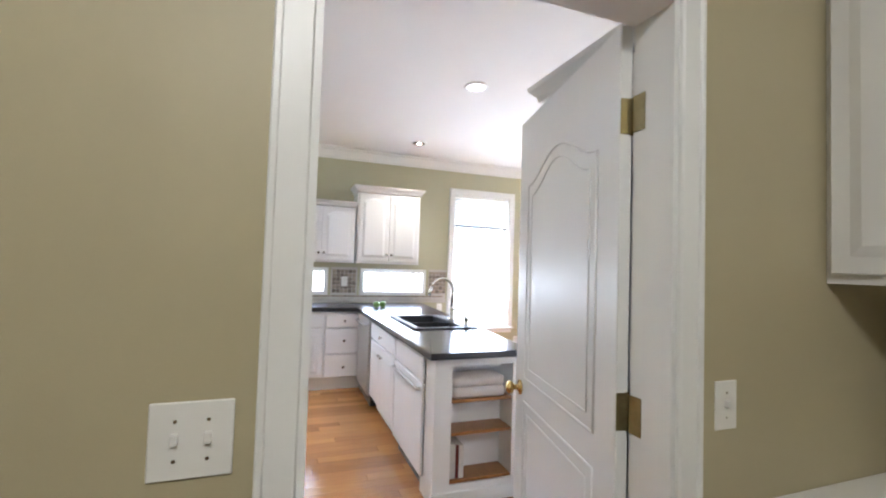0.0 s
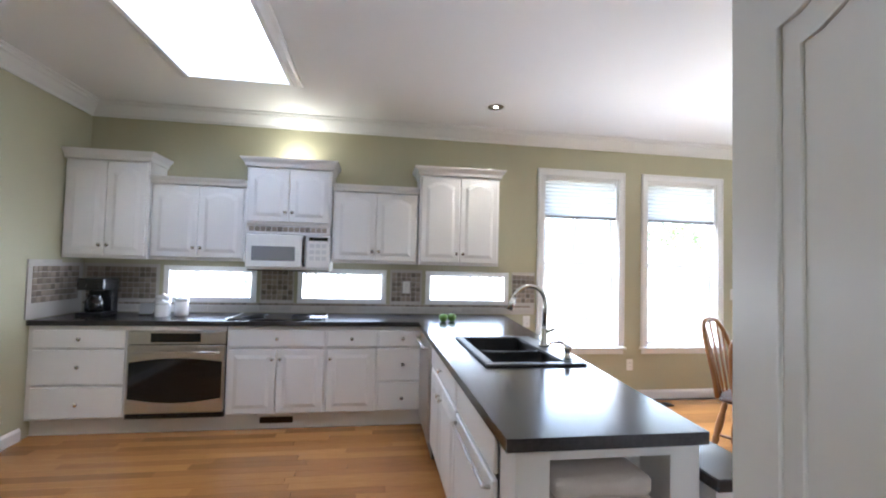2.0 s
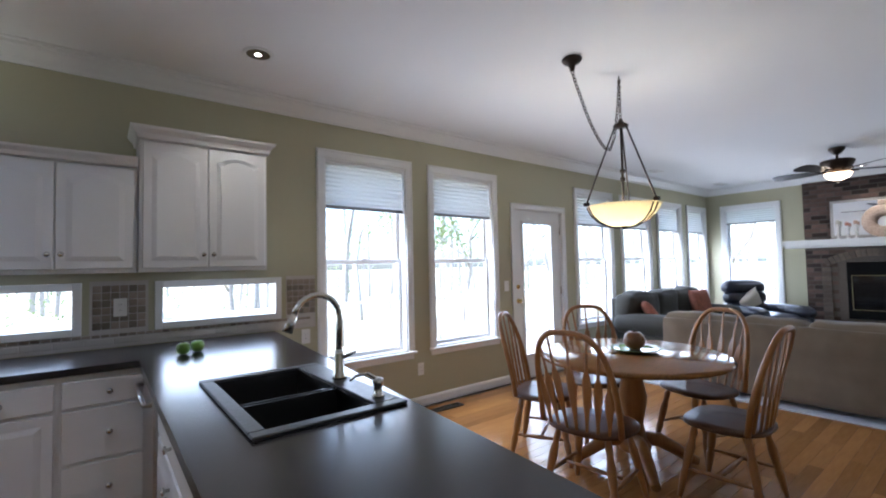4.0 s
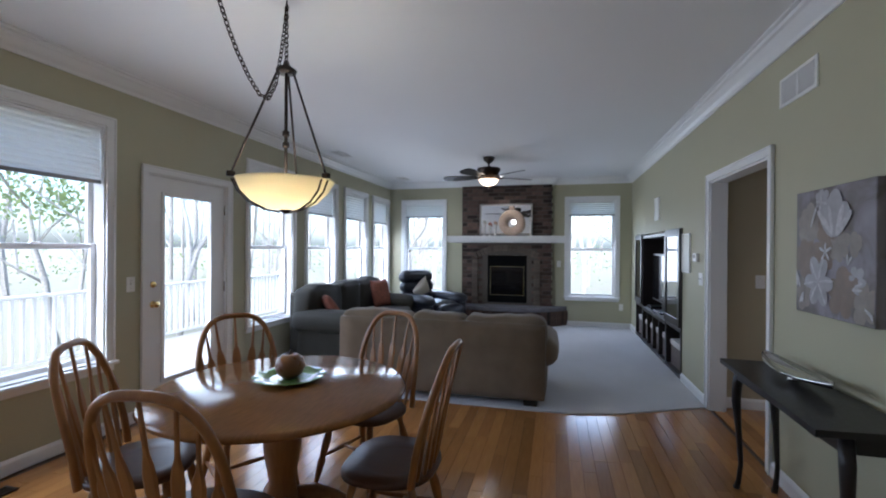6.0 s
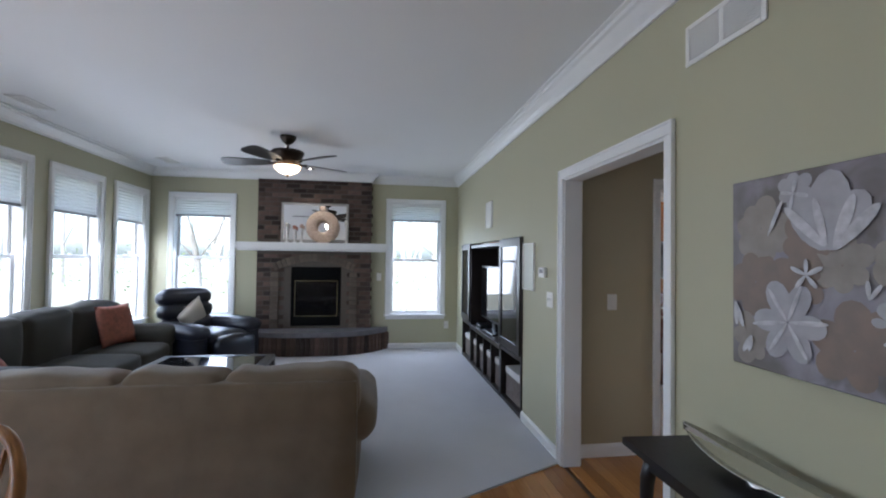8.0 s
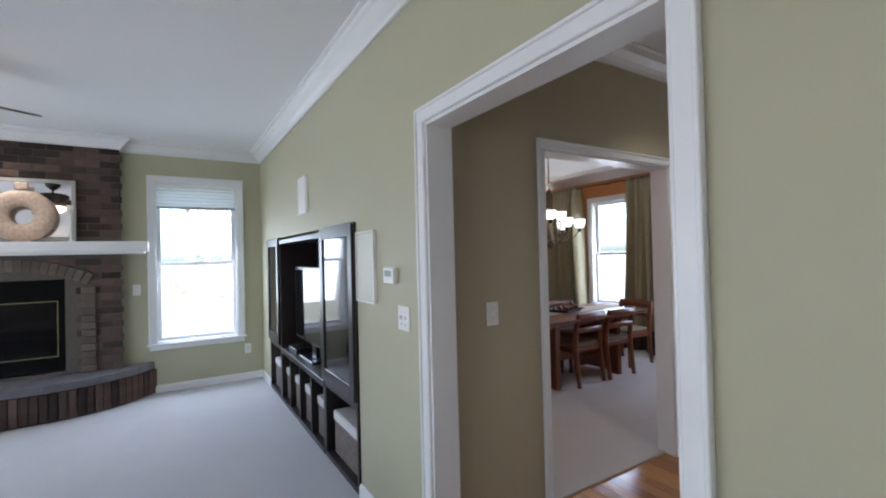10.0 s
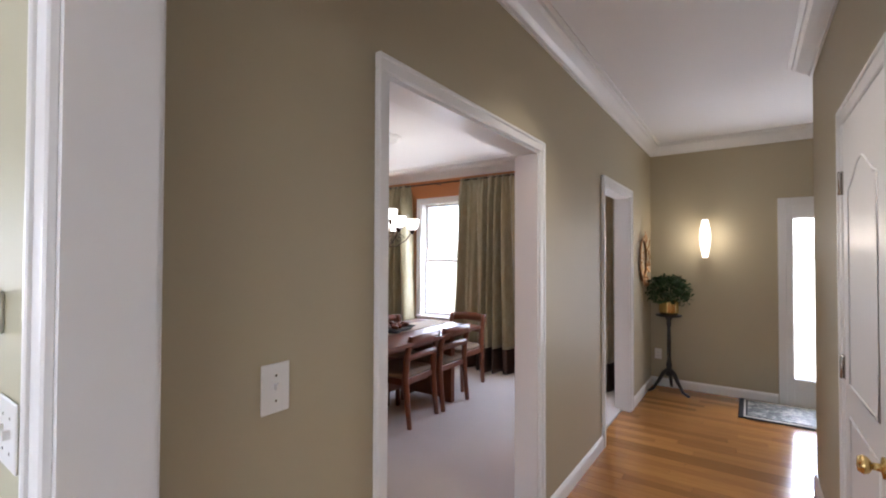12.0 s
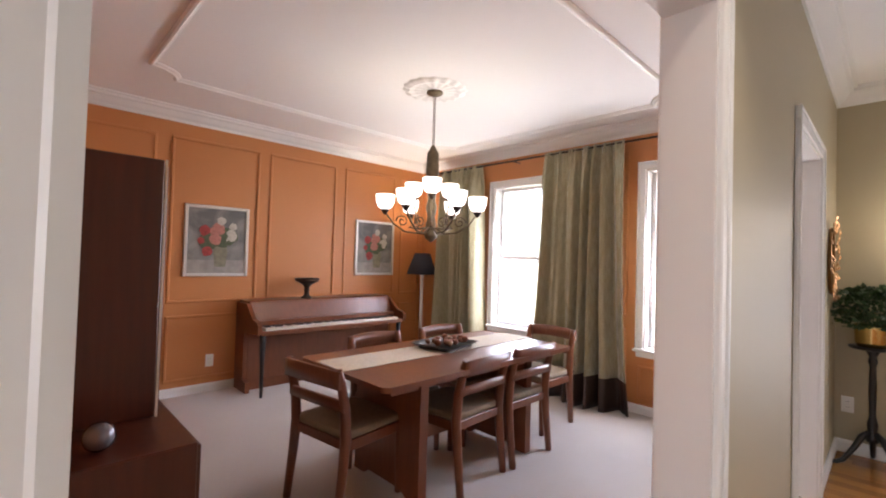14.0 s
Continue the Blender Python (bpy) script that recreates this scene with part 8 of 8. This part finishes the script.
rng = random.Random(8)
for i, (x, y, h) in enumerate(((3.6, 13.5, 8), (1.2, 15, 9), (6.4, 14, 9), (8.6, 12.5, 7), (11.5, 15, 10), (14, 12.5, 8), (5.0, 18, 11), (17.5, 5.2, 8), (16, 2.2, 8), (19, 8.5, 10), (18.5, 0.5, 9), (21, 4, 11), (-2, 19, 11), (9.5, 19, 11), (9.4, -13, 8), (12.5, -15, 9), (10.4, 11.4, 7), (8.9, 11.0, 6), (12.6, 13.2, 9))):
    tree(x, y, h, 40 + i, 1.0 if i % 3 else 0.45)


# far woods, north and east of the garden
random.seed(77)
verts, faces = [], []


def far_quad(c, u, v):
    k = len(verts)
    verts.extend([c - u - v, c + u - v, c + u + v, c - u + v])
    faces.append((k, k + 1, k + 2, k + 3))


for k in range(110):
    a = radians(random.uniform(-20, 125))
    d = random.uniform(20, 45)
    c = Vector((6 + d * math.cos(a), 4 + d * math.sin(a), -0.75))
    h, r = random.uniform(5, 11), random.uniform(0.05, 0.13)
    lean = Vector((random.uniform(-0.6, 0.6), random.uniform(-0.6, 0.6), h))
    side = Vector((-math.sin(a), math.cos(a), 0))
    far_quad(c + lean / 2, side * r, lean / 2)
    far_quad(c + lean / 2, Vector((math.cos(a), math.sin(a), 0)) * r, lean / 2)
    for q in range(7):
        p = c + lean * random.uniform(0.25, 0.9)
        w = Vector((random.uniform(-1, 1), random.uniform(-1, 1), random.uniform(0.3, 1.1))) * random.uniform(0.5, 1.2)
        far_quad(p + w, side * r * 0.3, w)
part_woods = bpy.data.meshes.new("woods")
part_woods.from_pydata(verts, [], faces)
part_woods.materials.append(BARK)
tagged(new("far_woods", part_woods), "thin grey trunks of the far woods", "woods", kind="stuff")
verts, faces = [], []
for k in range(800):
    a = radians(random.uniform(-20, 125))
    d = random.uniform(22, 48)
    c = Vector((6 + d * math.cos(a), 4 + d * math.sin(a), random.uniform(-0.6, 1.2) if k % 2 else random.uniform(0.5, 8)))
    for q in range(16):
        p = c + Vector((random.gauss(0, 0.7), random.gauss(0, 0.7), random.gauss(0, 0.5)))
        u = Vector((random.uniform(-1, 1), random.uniform(-1, 1), random.uniform(-1, 1))).normalized()
        v = u.cross(Vector((random.uniform(-1, 1), random.uniform(-1, 1), random.uniform(-1, 1)))).normalized()
        w = random.uniform(0.03, 0.075)
        far_quad(p, u * w, v * w * 0.6)
part_leaves = bpy.data.meshes.new("thicket")
part_leaves.from_pydata(verts, [], faces)
part_leaves.materials.append(FOLIAGE)
tagged(new("thicket", part_leaves), "pale spring leaves of the far thicket", "foliage", kind="stuff")

# ---- floors ----
floor = structure(one_box("floor", FLOOR_GAP, XW - 0.1, XD + 0.1, YF - 0.1, YN + 0.15, -0.12, -0.0125), "honey oak strip floor with grey and beige carpet")
bm = B()
prism(bm, [(5.945, 3.10), (5.945, YN - 0.0005), (XE - 0.0005, YN - 0.0005), (XE - 0.0005, YS + 0.0005), (6.44, YS + 0.0005), (6.05, 2.43), (5.965, 2.75)][::-1], -0.012, 0.012)
structure(part("carpet", bm, CARPET), "soft grey carpet in the living room")
structure(one_box("carpet_dining", CARPET_BEIGE, XH + 0.07, XD - 0.0005, YD + 0.0005, YDN - 0.0005, -0.012, 0.012), "pale beige carpet in the dining room")
random.seed(14)
PW = 0.083
LENGTHS = (0.55, 0.75, 0.95, 1.2, 1.5)
boards = []
for L in LENGTHS:
    me = bpy.data.meshes.new("plank")
    bm = B()
    box(bm, 0.0005, L - 0.0005, 0.0006, PW - 0.0006, -0.0124, 0.0, 0.0008)
    bm.to_mesh(me)
    bm.free()
    me.materials.append(OAK_FLOOR)
    boards.append(me)
near, far = [], []


def lay(x0, x1, y0, y1, keep):
    rows = int((y1 - y0) / PW) + 1
    for r in range(rows):
        x, y = x0, y0 + r * PW
        first = random.uniform(0.2, 0.9)
        while x < x1 - 0.01:
            L = min(first or LENGTHS[random.randrange(len(LENGTHS))], x1 - x)
            if x1 - x - L < 0.12:
                L = x1 - x
            (near if keep(x, y) else far).append((x, y, L))
            x, first = x + L, 0


lay(XW + 0.001, 6.45, YS + 0.0005, YN - PW - 0.003, lambda x, y: -0.4 < x < 5.4 and 1.7 < y < 5.4 and not (x > 0.8 and x < 2.0 and y > 3.2))
lay(2.601, XH + 0.07, YF + 0.0005, YS - PW, lambda x, y: False)
random.shuffle(near)
far += near[300:]
for x, y, k in near[:300]:
    i = min(range(len(LENGTHS)), key=lambda q: abs(LENGTHS[q] - k))
    o = new("plank", boards[i])
    o.parent = floor
    o.location, o.scale.x = (x, y, 0), k / LENGTHS[i]
verts, faces = [], []
for x, y, k in far:
    L = k
    b = len(verts)
    e = 0.0008
    verts += [(x + e, y + e, 0), (x + L - e, y + e, 0), (x + L - e, y + PW - e, 0), (x + e, y + PW - e, 0), (x, y, -0.012), (x + L, y, -0.012), (x + L, y + PW, -0.012), (x, y + PW, -0.012)]
    faces += [(b, b + 1, b + 2, b + 3), (b, b + 4, b + 5, b + 1), (b + 1, b + 5, b + 6, b + 2), (b + 2, b + 6, b + 7, b + 3), (b + 3, b + 7, b + 4, b)]
me = bpy.data.meshes.new("planks")
me.from_pydata(verts, [], faces)
me.materials.append(OAK_FLOOR)
o = new("planks", me)
o.parent = floor
o["kind"] = "stuff"

# ---- bricks ----
def piece(name, sx, sy, sz, mat, bevel=0.003):
    me = bpy.data.meshes.new(name)
    bm = B()
    box(bm, -sx / 2, sx / 2, -sy / 2, sy / 2, -sz / 2, sz / 2, bevel)
    bm.to_mesh(me)
    bm.free()
    me.materials.append(mat)
    return me


full, half = piece("brick", 0.195, 0.03, 0.060, BRICKS), piece("brick", 0.093, 0.03, 0.060, BRICKS)
random.seed(31)
course, pitch = 0.0715, 0.2055
z = 0.035
r = 0
while z < 2.62:
    x = -hw
    x += 0.0 if r % 2 else -pitch / 2
    while x < hw - 0.02:
        a, b = max(x, -hw), min(x + 0.195, hw)
        c = (a + b) / 2
        arch_top = 1.31 + 0.10 * max(0.0, 1 - (c / 0.52) ** 2)
        blocked = fx0 - 0.02 < b and a < fx1 + 0.02 and BOXF[2] - 0.03 < z < BOXF[3] + 0.03
        arch = abs(c) < 0.54 and BOXF[3] + 0.02 < z < arch_top + 0.07
        if b - a > 0.05 and not blocked and not arch and not (1.53 < z < 1.68) and z > HZ - 0.02:
            me = full if b - a > 0.15 else half
            o = new("brick", me)
            o.parent = fire
            o.location = ((a + b) / 2, 0.006 + random.uniform(-0.002, 0.002), z)
            if b - a < 0.19 and me is full:
                o.scale.x = (b - a) / 0.195
        x += pitch
    z += course
    r += 1
ARCH = material("weathered arch brick", (0.135, 0.108, 0.078), 0.85, vary=0.3, scale=14, colour2=(0.085, 0.062, 0.048), bump=0.6, bump_scale=70, per_object=0.3)
arch_me, jamb_me = piece("arch_brick", 0.060, 0.055, 0.115, ARCH), piece("jamb_brick", 0.115, 0.055, 0.062, ARCH)
for k in range(12):
    for sx in (-1, 1):
        o = new("jamb_brick", jamb_me)
        o.parent = fire
        o.location = (sx * 0.585, -0.010, 0.395 + 0.0715 * k)
for k in range(19):
    u = -1 + 2 * k / 18
    o = new("arch_brick", arch_me)
    o.parent = fire
    o.matrix_basis = pose(u * 0.575, -0.010, 1.30 + 0.145 * (1 - u * u), 0, u * 27)
# hearth bricks: a soldier course round the front and a cap over it
sol = piece("brick", 0.058, 0.03, 0.26, BRICKS)
dist, last = 0.0, Vector(edge[0])
for k in range(1, len(edge)):
    p, q = Vector(edge[k - 1]), Vector(edge[k])
    d = q - p
    L = d.length
    while dist < L:
        c = p + d * (dist / L)
        o = new("brick", sol)
        o.parent = hearth
        o.matrix_basis = pose(c.x + 0.012 * (c.x < XE - 0.03), c.y, 0.148, 0, 0, math.degrees(math.atan2(d.y, d.x)))
        dist += 0.0665
    dist -= L
CAPSTONE = material("slate hearth cap", (0.16, 0.15, 0.16), 0.55, vary=0.25, scale=10, bump=0.3, bump_scale=30)
bm = B()
cap = [(x - (0.03 if 0 < i < len(edge) - 1 else 0), y) for i, (x, y) in enumerate(edge)]
prism(bm, cap[::-1], HZ - 0.069, HZ)
part("hearth_cap", bm, CAPSTONE, hearth, "smooth grey hearth cap")

# ---- backsplash tiles ----
GROUT = material("pale grout", (0.55, 0.52, 0.48), 0.9, vary=0.06)
TILE = material("tumbled stone tile", (0.27, 0.22, 0.17), 0.45, vary=0.4, scale=18, colour2=(0.15, 0.13, 0.115), per_object=0.42)
TILE_LIGHT = material("pale border tile", (0.55, 0.52, 0.48), 0.4, vary=0.15, scale=10, per_object=0.12)
splash = thing("backsplash", (0, YN, 0), "brown mosaic tile backsplash with white border", "backsplash", kind="structure")
tile_me, small_me, long_me = piece("tile", 0.043, 0.008, 0.043, TILE, 0.002), piece("tile", 0.043, 0.008, 0.018, TILE, 0.002), piece("tile", 0.145, 0.008, 0.038, TILE_LIGHT, 0.002)
P = 0.0475
zones = [(-1.685, -1.068), (-0.195, 0.107), (1.012, 1.323), (2.25, 2.49)]
for a, b in zones:
    one_box("grout_bed", GROUT, a, b, -0.005, -0.0008, 0.885, 1.312, splash)
    n = int((b - a) / P)
    o0 = a + ((b - a) - n * P) / 2 + P / 2
    for i in range(n):
        for j in range(6):
            o = new("tile", tile_me)
            o.parent = splash
            o.location = (o0 + i * P, -0.008, 1.025 + j * P)
a, b = -1.685, 2.49
one_box("grout_bed", GROUT, -1.067, 2.249, -0.0045, -0.0009, 0.885, 0.972, splash)
k = int((b - a) / P)
for i in range(k):
    o = new("tile", small_me)
    o.parent = splash
    o.location = (a + P / 2 + i * P, -0.008, 0.962)
for i in range(28):
    o = new("border_tile", long_me)
    o.parent = splash
    o.location = (a + 0.076 + i * 0.1485, -0.008, 0.925)
side = thing("backsplash", (XW, 0, 0), "brown mosaic tile return on the side wall", "backsplash", kind="structure", rz=90)
one_box("grout_bed", GROUT, 5.61, 6.22, -0.005, -0.0008, 0.885, 1.312, side)
for i in range(11):
    for j in range(6):
        o = new("tile", tile_me)
        o.parent = side
        o.location = (5.66 + i * P, -0.008, 1.025 + j * P)
one_box("edge_trim", TILE_LIGHT, 5.585, 5.609, -0.012, -0.0008, 0.885, 1.335, side)
one_box("edge_trim", TILE_LIGHT, 5.61, 5.935, -0.012, -0.0008, 1.3125, 1.335, side)
mic = piece("tile", 0.043, 0.008, 0.043, TILE, 0.002)
band = bpy.data.objects["tile_border"]
for i in range(14):
    o = new("tile", mic)
    o.parent = band
    o.location = (-0.215 + i * P, -0.303, 1.648)
